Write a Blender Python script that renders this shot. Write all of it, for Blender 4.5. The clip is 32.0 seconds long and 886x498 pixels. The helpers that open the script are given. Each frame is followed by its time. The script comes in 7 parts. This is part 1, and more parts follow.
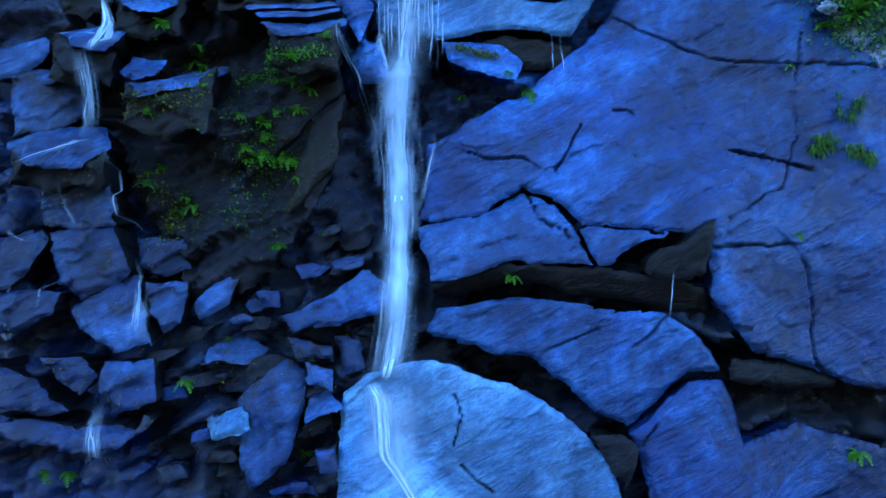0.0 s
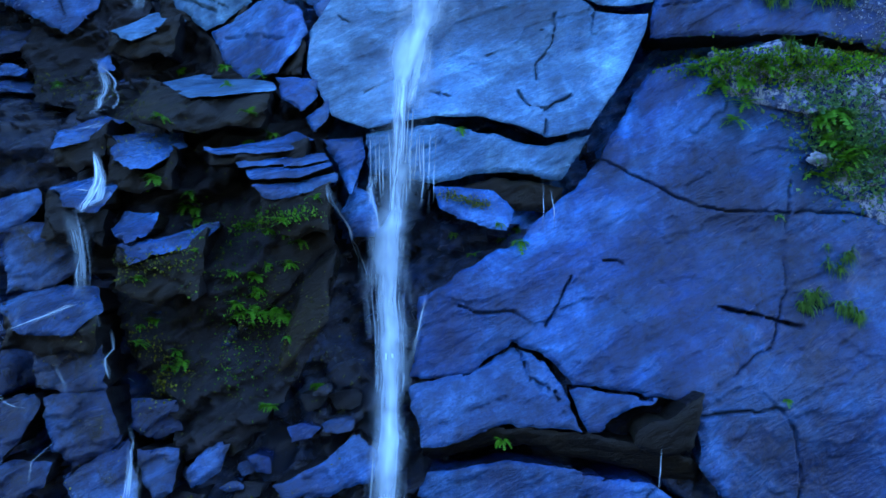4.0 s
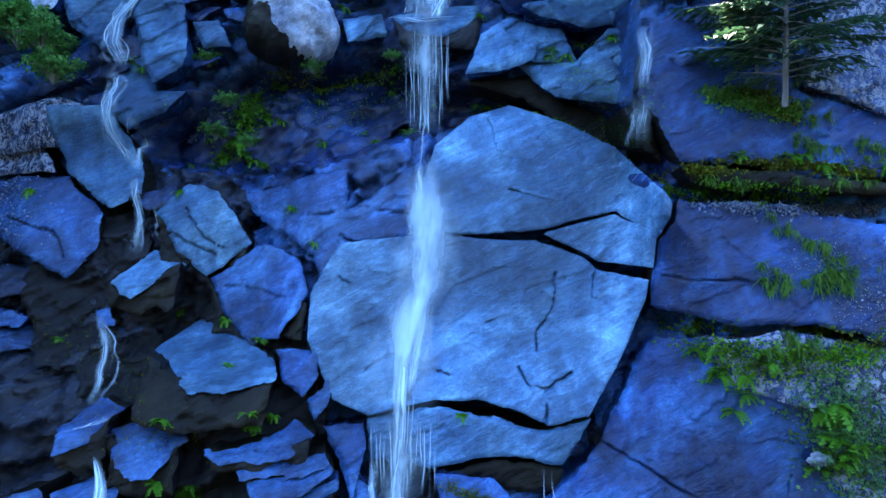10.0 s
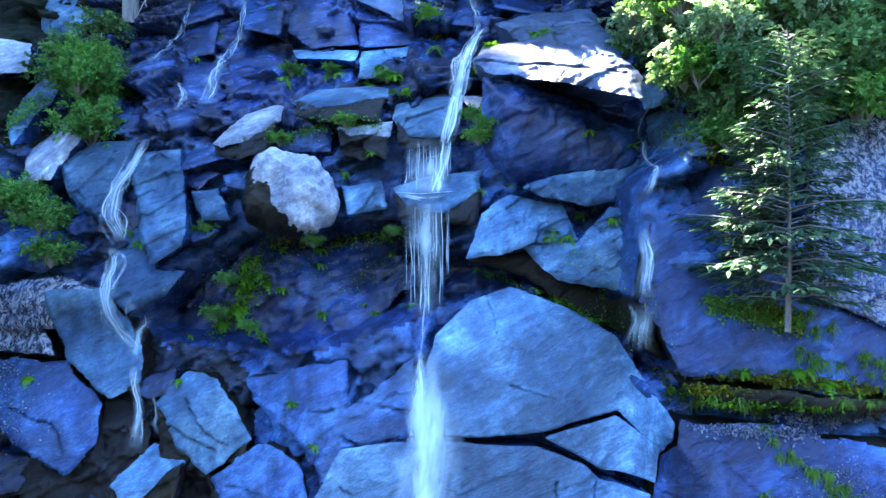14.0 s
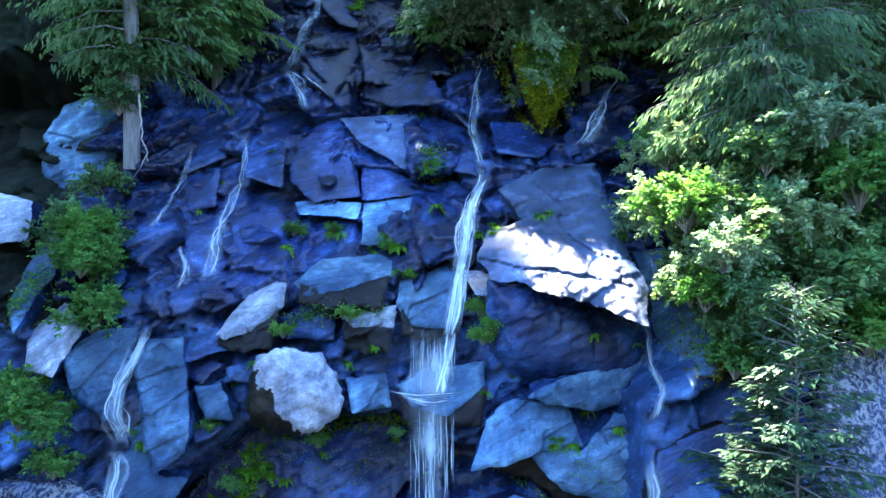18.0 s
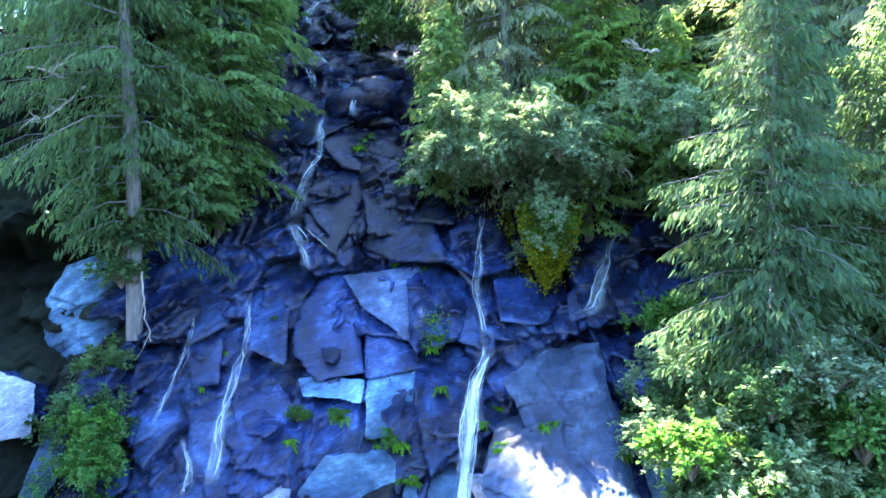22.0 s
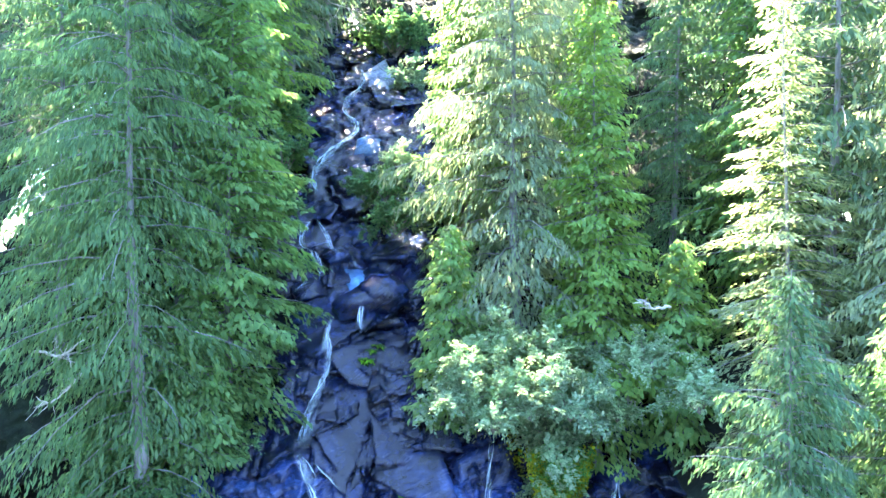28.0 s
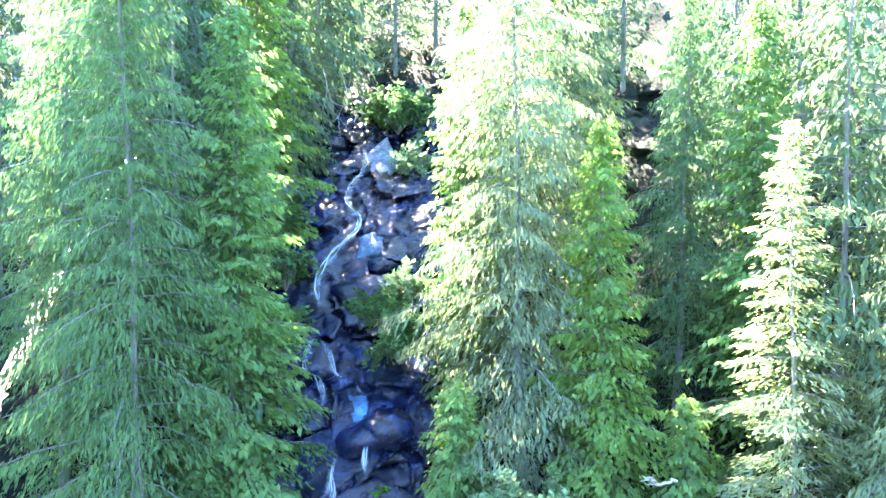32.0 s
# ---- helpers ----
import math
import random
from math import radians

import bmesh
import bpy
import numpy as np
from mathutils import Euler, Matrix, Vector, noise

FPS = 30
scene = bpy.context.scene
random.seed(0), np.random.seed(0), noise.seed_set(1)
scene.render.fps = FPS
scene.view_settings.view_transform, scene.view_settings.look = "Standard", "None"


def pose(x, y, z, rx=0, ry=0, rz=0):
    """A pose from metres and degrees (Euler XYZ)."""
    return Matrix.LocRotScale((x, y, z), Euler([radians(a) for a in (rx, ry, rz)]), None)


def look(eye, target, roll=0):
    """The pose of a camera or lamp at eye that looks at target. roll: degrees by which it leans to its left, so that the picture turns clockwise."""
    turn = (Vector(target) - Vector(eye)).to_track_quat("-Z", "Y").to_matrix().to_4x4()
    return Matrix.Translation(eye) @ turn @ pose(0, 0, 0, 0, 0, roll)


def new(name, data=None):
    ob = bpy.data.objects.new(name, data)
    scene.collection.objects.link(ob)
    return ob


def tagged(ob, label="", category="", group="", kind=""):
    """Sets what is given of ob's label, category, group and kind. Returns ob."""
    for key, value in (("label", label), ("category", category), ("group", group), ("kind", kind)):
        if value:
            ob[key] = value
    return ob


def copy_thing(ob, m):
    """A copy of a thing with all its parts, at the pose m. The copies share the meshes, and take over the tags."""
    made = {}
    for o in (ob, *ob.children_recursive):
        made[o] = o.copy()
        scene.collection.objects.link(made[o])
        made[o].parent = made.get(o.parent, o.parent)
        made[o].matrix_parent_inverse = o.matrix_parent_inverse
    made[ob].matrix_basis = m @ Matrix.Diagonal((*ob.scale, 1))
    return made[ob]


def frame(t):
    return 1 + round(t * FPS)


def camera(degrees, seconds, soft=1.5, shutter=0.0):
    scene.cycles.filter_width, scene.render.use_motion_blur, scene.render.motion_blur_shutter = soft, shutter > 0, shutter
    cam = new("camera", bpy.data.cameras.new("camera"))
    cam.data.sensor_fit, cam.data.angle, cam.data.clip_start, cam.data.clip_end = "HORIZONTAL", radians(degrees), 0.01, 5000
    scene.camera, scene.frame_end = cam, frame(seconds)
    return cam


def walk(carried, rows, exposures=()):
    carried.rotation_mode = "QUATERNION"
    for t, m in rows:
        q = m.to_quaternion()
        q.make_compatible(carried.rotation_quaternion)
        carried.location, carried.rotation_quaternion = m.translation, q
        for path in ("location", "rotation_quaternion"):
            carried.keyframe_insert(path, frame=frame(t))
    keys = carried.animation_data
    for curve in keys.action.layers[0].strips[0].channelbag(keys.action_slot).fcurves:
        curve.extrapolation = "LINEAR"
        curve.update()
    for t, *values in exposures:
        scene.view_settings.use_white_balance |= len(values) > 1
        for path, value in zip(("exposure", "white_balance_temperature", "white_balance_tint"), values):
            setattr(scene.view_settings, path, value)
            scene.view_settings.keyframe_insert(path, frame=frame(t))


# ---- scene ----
cam = camera(66.0, 32.0)
METRES, EYE, TILT, LEAN, TURN = 26.0, 6.0, 0.0, 0.0, 0.0
ROWS = [
    (0.0, 0.0, 0.0, 0.0, 0.0, 0.0, -0.0),
    (0.5, 0.001, -0.0002, 0.0082, 0.07, 0.0, 0.04),
    (1.0, 0.0023, -0.0007, 0.0153, 0.04, -0.01, 0.05),
    (1.5, 0.0037, -0.001, 0.024, 0.02, -0.09, 0.05),
    (2.0, 0.0041, -0.0009, 0.0316, 0.03, -0.08, 0.05),
    (2.5, 0.0043, -0.0011, 0.0409, 0.02, -0.12, 0.05),
    (3.0, 0.0045, -0.0011, 0.0495, 0.01, -0.12, 0.06),
    (3.5, 0.0044, -0.0013, 0.0606, 0.04, -0.18, 0.06),
    (5.5, 0.0051, -0.0008, 0.1041, -0.04, -0.15, 0.16),
    (6.0, 0.005, -0.0009, 0.1145, -0.05, -0.18, 0.16),
    (6.5, 0.0049, -0.0009, 0.127, -0.07, -0.19, 0.15),
    (7.0, 0.0044, -0.0009, 0.1375, -0.07, -0.23, 0.16),
    (7.5, 0.0041, -0.0008, 0.1505, -0.09, -0.21, 0.15),
    (8.0, 0.0039, -0.0005, 0.1618, -0.13, -0.26, 0.15),
    (8.5, 0.0034, -0.0004, 0.1754, -0.16, -0.27, 0.13),
    (9.0, 0.003, -0.0005, 0.188, -0.16, -0.33, 0.15),
    (9.5, 0.0032, -0.0006, 0.2025, -0.19, -0.28, 0.16),
    (10.0, 0.0032, -0.0006, 0.2154, -0.18, -0.36, 0.16),
    (10.5, 0.0028, -0.0008, 0.2292, -0.17, -0.36, 0.17),
    (11.0, 0.0026, -0.0007, 0.2409, -0.21, -0.39, 0.15),
    (11.5, 0.0023, -0.0003, 0.255, -0.22, -0.44, 0.18),
    (12.0, 0.0022, -0.0001, 0.2673, -0.24, -0.53, 0.19),
    (12.5, 0.0028, 0.0003, 0.2828, -0.23, -0.52, 0.18),
    (13.0, 0.0029, 0.0009, 0.2974, -0.27, -0.55, 0.21),
    (13.5, 0.0031, 0.0017, 0.3159, -0.26, -0.57, 0.22),
    (14.0, 0.0024, 0.0024, 0.3314, -0.29, -0.62, 0.23),
    (14.5, 0.0021, 0.0029, 0.3481, -0.28, -0.63, 0.23),
    (15.0, 0.0016, 0.0033, 0.364, -0.29, -0.59, 0.21),
    (15.5, 0.0011, 0.0037, 0.3802, -0.33, -0.62, 0.23),
    (17.5, -0.0006, 0.0055, 0.4446, -0.44, -0.6, 0.23),
    (18.0, -0.0012, 0.0059, 0.4614, -0.46, -0.65, 0.27),
    (18.5, -0.0014, 0.0062, 0.478, -0.49, -0.63, 0.25),
    (19.0, -0.0015, 0.0068, 0.4963, -0.47, -0.69, 0.24),
    (19.5, -0.0017, 0.0074, 0.5155, -0.48, -0.68, 0.23),
    (20.0, -0.0014, 0.008, 0.535, -0.45, -0.67, 0.25),
    (20.5, -0.0015, 0.0085, 0.5546, -0.45, -0.74, 0.27),
    (21.0, -0.0018, 0.0088, 0.5733, -0.44, -0.71, 0.28),
    (21.5, -0.0024, 0.0089, 0.5917, -0.42, -0.6, 0.26),
    (22.0, -0.003, 0.0096, 0.6118, -0.41, -0.72, 0.29),
    (22.5, -0.0032, 0.0103, 0.6314, -0.41, -0.77, 0.29),
    (23.0, -0.0042, 0.0107, 0.6508, -0.42, -0.77, 0.28),
    (23.5, -0.0052, 0.0115, 0.6698, -0.41, -0.74, 0.26),
    (24.0, -0.0061, 0.0123, 0.6894, -0.4, -0.77, 0.26),
    (24.5, -0.0076, 0.0131, 0.7098, -0.46, -0.83, 0.24),
    (25.0, -0.0086, 0.0139, 0.7284, -0.45, -0.83, 0.24),
    (25.5, -0.0091, 0.0146, 0.7472, -0.43, -0.84, 0.23),
    (27.5, -0.0113, 0.0169, 0.8239, -0.5, -1.09, 0.25),
    (28.0, -0.0117, 0.0179, 0.8424, -0.5, -1.11, 0.23),
    (28.5, -0.0119, 0.0188, 0.8611, -0.49, -1.14, 0.23),
    (29.0, -0.0116, 0.0197, 0.88, -0.5, -1.21, 0.25),
    (29.5, -0.0116, 0.0208, 0.8988, -0.52, -1.23, 0.24),
    (30.0, -0.0127, 0.0219, 0.9186, -0.6, -1.3, 0.26),
    (30.5, -0.0132, 0.023, 0.9379, -0.54, -1.34, 0.25),
    (31.0, -0.0144, 0.0237, 0.9584, -0.58, -1.4, 0.22),
    (31.5, -0.016, 0.0243, 0.9785, -0.61, -1.47, 0.2),
    (32.0, -0.0171, 0.025, 0.9987, -0.59, -1.49, 0.19),
]

LIGHTNESS = [(0.0, 3.74, 5650.0, 10.0), (4.0, 3.64, 5900.0, 10.0), (7.0, 3.6, 6200.0, 10.0), (10.0, 3.8, 6400.0, 10.0), (12.0, 4.02, 6600.0, 10.0), (13.0, 4.14, 6700.0, 10.0), (14.0, 4.38, 6780.0, 10.0), (15.0, 4.3, 6780.0, 10.0), (18.0, 4.24, 6800.0, 10.0), (20.0, 4.32, 6950.0, 10.0), (25.0, 4.93, 7200.0, 10.0), (30.0, 5.3, 7050.0, 10.0), (32.0, 5.3, 7000.0, 10.0)]
walk(cam, [(t, pose(0, 0, EYE, TILT, LEAN, TURN) @ pose(METRES * x, METRES * y, METRES * z, 90 + pitch, roll, yaw)) for t, x, y, z, yaw, pitch, roll in ROWS], LIGHTNESS)

# ---- the lie of the hillside: depth behind the flight line for a place across (x) and up (z) ----
Z_MID = (-6, 2, 5, 7, 8.5, 9.3, 10.5, 12, 13.5, 14.5, 16, 17, 18.7, 20, 21, 24, 26, 30, 37, 60, 140)
Y_MID = (6.2, 6.8, 7.6, 8.2, 8.7, 9.0, 9.7, 10.3, 11.1, 11.7, 12.4, 13.0, 15.3, 16.3, 17.2, 19.1, 20.8, 25.3, 34.8, 60, 150)
Z_RIGHT = (-6, 9, 10.5, 12.7, 15, 17, 20, 24, 30, 37, 60, 140)
Y_RIGHT = (6.2, 8.6, 8.8, 9.5, 10.2, 11.2, 13.8, 17.2, 22.2, 31.0, 55, 150)
Z_LEFT = (-6, 9, 12, 17, 21.4, 22.2, 26, 30, 37, 60, 140)
Y_LEFT = (6.2, 9.0, 10.8, 13.4, 17.4, 16.2, 17.6, 21, 30, 55, 150)


def smooth(e0, e1, v):
    k = np.clip((v - e0) / (e1 - e0), 0.0, 1.0)
    return k * k * (3 - 2 * k)


def hill(x, z):
    """Depth y of the plain hillside, without its stones."""
    x, z = np.asarray(x, float), np.asarray(z, float)
    mid, right, left = np.interp(z, Z_MID, Y_MID), np.interp(z, Z_RIGHT, Y_RIGHT), np.interp(z, Z_LEFT, Y_LEFT)
    edge = np.interp(z, (9, 11, 12, 15.5, 16, 17, 20, 24, 30, 60), (2.5, 2.5, 2.75, 2.8, 3.3, 3.8, 4.5, 5.8, 5.8, 8.8))
    y = mid + (right - mid) * smooth(0, np.interp(z, (11, 12, 15.5, 17), (1.5, 0.4, 0.4, 1.6)), x - edge)
    y = y + (left - mid) * smooth(-6.2, -7.6, x) * smooth(9, 11, z)
    y = y + 0.55 * smooth(-1.6, -3.2, x) * smooth(9.5, 10.5, z) * smooth(14, 13, z)
    return y - 0.5 * smooth(0.8, 3.2, x) * smooth(8.2, 6.0, z)



def lattice(i, j, seed):
    h = (i.astype(np.int64) * 374761393 + j.astype(np.int64) * 668265263 + seed * 144269504) & 0xFFFFFFFF
    h = ((h ^ (h >> 13)) * 1274126177) & 0xFFFFFFFF
    return ((h ^ (h >> 16)) & 0xFFFFFF) / 16777216.0


def grainy(x, z, size, seed=0):
    """Smooth random field, -1 to 1, with humps of about that size."""
    x, z = np.asarray(x, float) / size, np.asarray(z, float) / size
    i, j = np.floor(x), np.floor(z)
    u, v = x - i, z - j
    u, v = u * u * (3 - 2 * u), v * v * (3 - 2 * v)
    a = lattice(i, j, seed) * (1 - u) + lattice(i + 1, j, seed) * u
    b = lattice(i, j + 1, seed) * (1 - u) + lattice(i + 1, j + 1, seed) * u
    return (a * (1 - v) + b * v) * 2 - 1


def fractal(x, z, size, seed=0, octaves=4):
    x, z = np.asarray(x, float), np.asarray(z, float)
    total = 0.0
    for k in range(octaves):
        x, z = 0.80 * x - 0.60 * z + 3.1, 0.60 * x + 0.80 * z - 1.7
        total = total + grainy(x, z, size / 2.03 ** k, seed + 17 * k) * 0.5 ** k
    return total


def facets(x, z, size, seed=0, lean=0.35):
    """Broken rock: cells with a height and a lean of their own. Returns the height (in units of size) and the distance to the nearest joint."""
    # joints run obliquely, as the beds of this rock do
    a, b = (0.88 * x + 0.47 * z) / size, (-0.47 * x + 0.88 * z) / (0.62 * size)
    i, j = np.floor(a), np.floor(b)
    best, second = np.full(a.shape, 9.0), np.full(a.shape, 9.0)
    height = np.zeros(a.shape)
    for di in (-1, 0, 1):
        for dj in (-1, 0, 1):
            ci, cj = i + di, j + dj
            px, pz = ci + 0.15 + 0.7 * lattice(ci, cj, seed), cj + 0.15 + 0.7 * lattice(ci, cj, seed + 5)
            d = np.hypot(a - px, b - pz)
            h = lattice(ci, cj, seed + 9) - 0.5 + lean * ((a - px) * (lattice(ci, cj, seed + 11) - 0.5) + (b - pz) * (lattice(ci, cj, seed + 13) - 0.2)) * 2
            near = d < best
            second = np.where(near, best, np.minimum(second, d))
            height = np.where(near, h, height)
            best = np.where(near, d, best)
    return height, second - best


# ---- mesh helpers ----
def mesh_of(name, verts, faces, mats, slots=None, smoothed=True):
    """A mesh from arrays of vertices and of faces with one number of corners."""
    me = bpy.data.meshes.new(name)
    verts, faces = np.asarray(verts, np.float32), np.asarray(faces, np.int32)
    n, k = faces.shape
    me.vertices.add(len(verts))
    me.vertices.foreach_set("co", verts.ravel())
    me.loops.add(n * k)
    me.loops.foreach_set("vertex_index", faces.ravel())
    me.polygons.add(n)
    me.polygons.foreach_set("loop_start", np.arange(0, n * k, k, dtype=np.int32))
    for m in mats:
        me.materials.append(m)
    if slots is not None:
        me.polygons.foreach_set("material_index", np.asarray(slots, np.int32))
    me.polygons.foreach_set("use_smooth", np.full(n, smoothed, bool))
    me.update(calc_edges=True)
    return me


def piece(name, me, parent=None, label=""):
    ob = new(name, me)
    ob.parent = parent
    return tagged(ob, label)


def inside(x, z, outline):
    """Signed distance to a closed outline, positive within."""
    pts = np.asarray(outline, float)
    best, odd = np.full(x.shape, 1e9), np.zeros(x.shape, bool)
    for (ax, az), (bx, bz) in zip(pts, np.roll(pts, -1, 0)):
        ex, ez = bx - ax, bz - az
        t = np.clip(((x - ax) * ex + (z - az) * ez) / max(ex * ex + ez * ez, 1e-9), 0, 1)
        best = np.minimum(best, np.hypot(x - ax - t * ex, z - az - t * ez))
        odd ^= ((az > z) != (bz > z)) & (x < ex * (z - az) / (ez if abs(ez) > 1e-9 else 1e-9) + ax)
    return np.where(odd, best, -best)


def off_line(x, z, line):
    best = np.full(x.shape, 1e9)
    for (ax, az), (bx, bz) in zip(line[:-1], line[1:]):
        ex, ez = bx - ax, bz - az
        t = np.clip(((x - ax) * ex + (z - az) * ez) / max(ex * ex + ez * ez, 1e-9), 0, 1)
        best = np.minimum(best, np.hypot(x - ax - t * ex, z - az - t * ez))
    return best


# ---- light: a clear blue sky before the cliff, the sun behind its left shoulder ----
SUN = Vector((-0.25, 0.46, 0.852)).normalized()
world = bpy.data.worlds.new("sky")
scene.world = world
world.use_nodes = True
sky = world.node_tree.nodes.new("ShaderNodeTexSky")
sky.sky_type, sky.sun_disc = "NISHITA", False
sky.sun_elevation, sky.sun_rotation = math.asin(SUN.z), math.atan2(SUN.x, SUN.y)
sky.air_density, sky.dust_density, sky.ozone_density = 0.9, 0.0, 6.0
world.node_tree.links.new(sky.outputs[0], world.node_tree.nodes["Background"].inputs[0])
world.node_tree.nodes["Background"].inputs[1].default_value = 0.10
sun = new("sun", bpy.data.lights.new("sun", "SUN"))
sun.data.energy, sun.data.angle, sun.data.color = 3.9, radians(0.5), (1.0, 0.93, 0.80)
sun.matrix_world = look(Vector((0, 0, 80)) + SUN * 40, (0, 0, 80))


# ---- materials ----
def shader(name):
    m = bpy.data.materials.new(name)
    m.use_nodes = True
    nt = m.node_tree
    return m, nt, nt.nodes["Principled BSDF"], nt.nodes["Material Output"]


def node(nt, kind, **inputs):
    n = nt.nodes.new(kind)
    for k, v in inputs.items():
        n.inputs[k.replace("_", " ")].default_value = v
    return n


def field(nt, size, detail=5.0, rough=0.6, stretch=(1, 1, 1), turn=(0, 0, 0), warp=0.0):
    """Noise over the world's metres; size is that of its humps."""
    pos = nt.nodes.new("ShaderNodeNewGeometry")
    mp = nt.nodes.new("ShaderNodeMapping")
    mp.vector_type = "TEXTURE"
    mp.inputs["Scale"].default_value = [size / s for s in stretch]
    mp.inputs["Rotation"].default_value = [radians(a) for a in turn]
    nt.links.new(pos.outputs["Position"], mp.inputs["Vector"])
    n = node(nt, "ShaderNodeTexNoise", Scale=1.0, Detail=detail, Roughness=rough, Distortion=warp)
    nt.links.new(mp.outputs[0], n.inputs["Vector"])
    return n.outputs["Fac"]


def ramp(nt, fac, *stops):
    r = nt.nodes.new("ShaderNodeValToRGB")
    while len(r.color_ramp.elements) < len(stops):
        r.color_ramp.elements.new(0.5)
    for e, (p, c) in zip(r.color_ramp.elements, stops):
        e.position, e.color = p, (*c, 1) if len(c) == 3 else c
    nt.links.new(fac, r.inputs[0])
    return r.outputs[0]


def grey(v):
    return (v, v, v)


def mixed(nt, fac, a, b, blend="MIX"):
    n = nt.nodes.new("ShaderNodeMix")
    n.data_type, n.blend_type = "RGBA", blend
    for socket, value in ((n.inputs[0], fac), (n.inputs[6], a), (n.inputs[7], b)):
        if isinstance(value, (int, float)):
            socket.default_value = value
        elif isinstance(value, tuple):
            socket.default_value = (*value, 1)
        else:
            nt.links.new(value, socket)
    return n.outputs[2]


def bumped(nt, bsdf, *layers):
    last = None
    for fac, strength, dist in layers:
        b = node(nt, "ShaderNodeBump", Strength=strength, Distance=dist)
        nt.links.new(fac, b.inputs["Height"])
        if last:
            nt.links.new(last, b.inputs["Normal"])
        last = b.outputs[0]
    nt.links.new(last, bsdf.inputs["Normal"])


def rock_material(name, dark, mid, pale, rough=(0.10, 0.34), moss=0.0, lichen=0.0, wear=1.0, relief=1.0):
    """Wet bedded rock: broad stains, oblique beds that break in fine ridges, grit, and streaks where water runs."""
    m, nt, bsdf, _ = shader(name)
    large = field(nt, 3.6, 4, 0.55, (1, 1, 0.8), warp=0.8)
    broad = field(nt, 1.1, 6, 0.62, warp=0.6)
    beds = field(nt, 0.42, 8, 0.68, (0.32, 1, 1.5), (0, -32, 0), 0.5)
    ridges = field(nt, 0.13, 6, 0.70, (0.40, 1, 1.4), (0, -26, 0), 1.4)
    grit = field(nt, 0.028, 4, 0.7, (0.7, 1, 1.2), (0, -32, 0))
    streak = field(nt, 0.20, 5, 0.62, (1, 1, 0.08), warp=0.3)
    c = ramp(nt, broad, (0.32, dark), (0.5, tuple(0.86 * v for v in mid)), (0.70, tuple(1.25 * v for v in pale)))
    c = mixed(nt, 0.75, c, ramp(nt, large, (0.36, grey(0.28)), (0.50, grey(0.78)), (0.64, grey(2.1))), "MULTIPLY")
    c = mixed(nt, 0.55, c, ramp(nt, beds, (0.34, grey(0.35)), (0.5, grey(0.95)), (0.66, grey(1.7))), "MULTIPLY")
    c = mixed(nt, 0.5 * wear, c, ramp(nt, streak, (0.36, grey(0.42)), (0.6, grey(1.15))), "MULTIPLY")
    c = mixed(nt, 0.55, c, ramp(nt, ridges, (0.30, grey(0.40)), (0.52, grey(0.95)), (0.72, grey(1.8))), "MULTIPLY")
    c = mixed(nt, 0.5, c, ramp(nt, grit, (0.3, grey(0.5)), (0.7, grey(1.5))), "MULTIPLY")
    if lichen:
        spots = ramp(nt, field(nt, 0.10, 7, 0.8, (1, 1, 0.7), warp=0.6), (0.585 - 0.12 * lichen, grey(0)), (0.635 - 0.12 * lichen, grey(1)))
        c = mixed(nt, spots, c, (0.30, 0.34, 0.43))
    if moss:
        patch = ramp(nt, field(nt, 0.5, 7, 0.74), (0.66 - 0.3 * moss, grey(0)), (0.80 - 0.3 * moss, grey(1)))
        c = mixed(nt, patch, c, ramp(nt, ridges, (0.3, (0.005, 0.005, 0.002)), (0.55, (0.014, 0.014, 0.004)), (0.75, (0.045, 0.047, 0.009))))
    nt.links.new(c, bsdf.inputs["Base Color"])
    nt.links.new(ramp(nt, beds, (0.3, grey(rough[0])), (0.7, grey(rough[1]))), bsdf.inputs["Roughness"])
    bumped(nt, bsdf, (broad, 0.35, 0.12), (beds, 0.7 * relief, 0.09), (ridges, 0.8 * relief, 0.035), (grit, 0.6 * relief, 0.008))
    bsdf.inputs["Specular IOR Level"].default_value = 0.5 if rough[0] < 0.3 else 0.3
    return m


def leaf_material(name, shade, mid, light, glow=0.35, tone=0.5):
    """Leaves that let part of the light through; each leaf and spray has a tone of its own."""
    m, nt, bsdf, out = shader(name)
    geo = nt.nodes.new("ShaderNodeNewGeometry")
    info = nt.nodes.new("ShaderNodeObjectInfo")
    c = ramp(nt, geo.outputs["Random Per Island"], (0.0, shade), (0.55, mid), (1.0, light))
    c = mixed(nt, 0.8, c, ramp(nt, field(nt, 0.7, 4, 0.6), (0.32, grey(0.55)), (0.68, grey(1.3))), "MULTIPLY")
    c = mixed(nt, tone, c, ramp(nt, info.outputs["Random"], (0.0, (0.85, 0.92, 1.15)), (0.6, (1, 1, 1)), (1.0, (1.25, 1.15, 0.75))), "MULTIPLY")
    nt.links.new(c, bsdf.inputs["Base Color"])
    bsdf.inputs["Roughness"].default_value = 0.5
    bsdf.inputs["Specular IOR Level"].default_value = 0.15
    tr = nt.nodes.new("ShaderNodeBsdfTranslucent")
    nt.links.new(mixed(nt, 1.0, c, (1.2, 1.12, 0.82), "MULTIPLY"), tr.inputs[0])
    mx = node(nt, "ShaderNodeMixShader", Fac=glow)
    nt.links.new(bsdf.outputs[0], mx.inputs[1])
    nt.links.new(tr.outputs[0], mx.inputs[2])
    nt.links.new(mx.outputs[0], out.inputs[0])
    return m


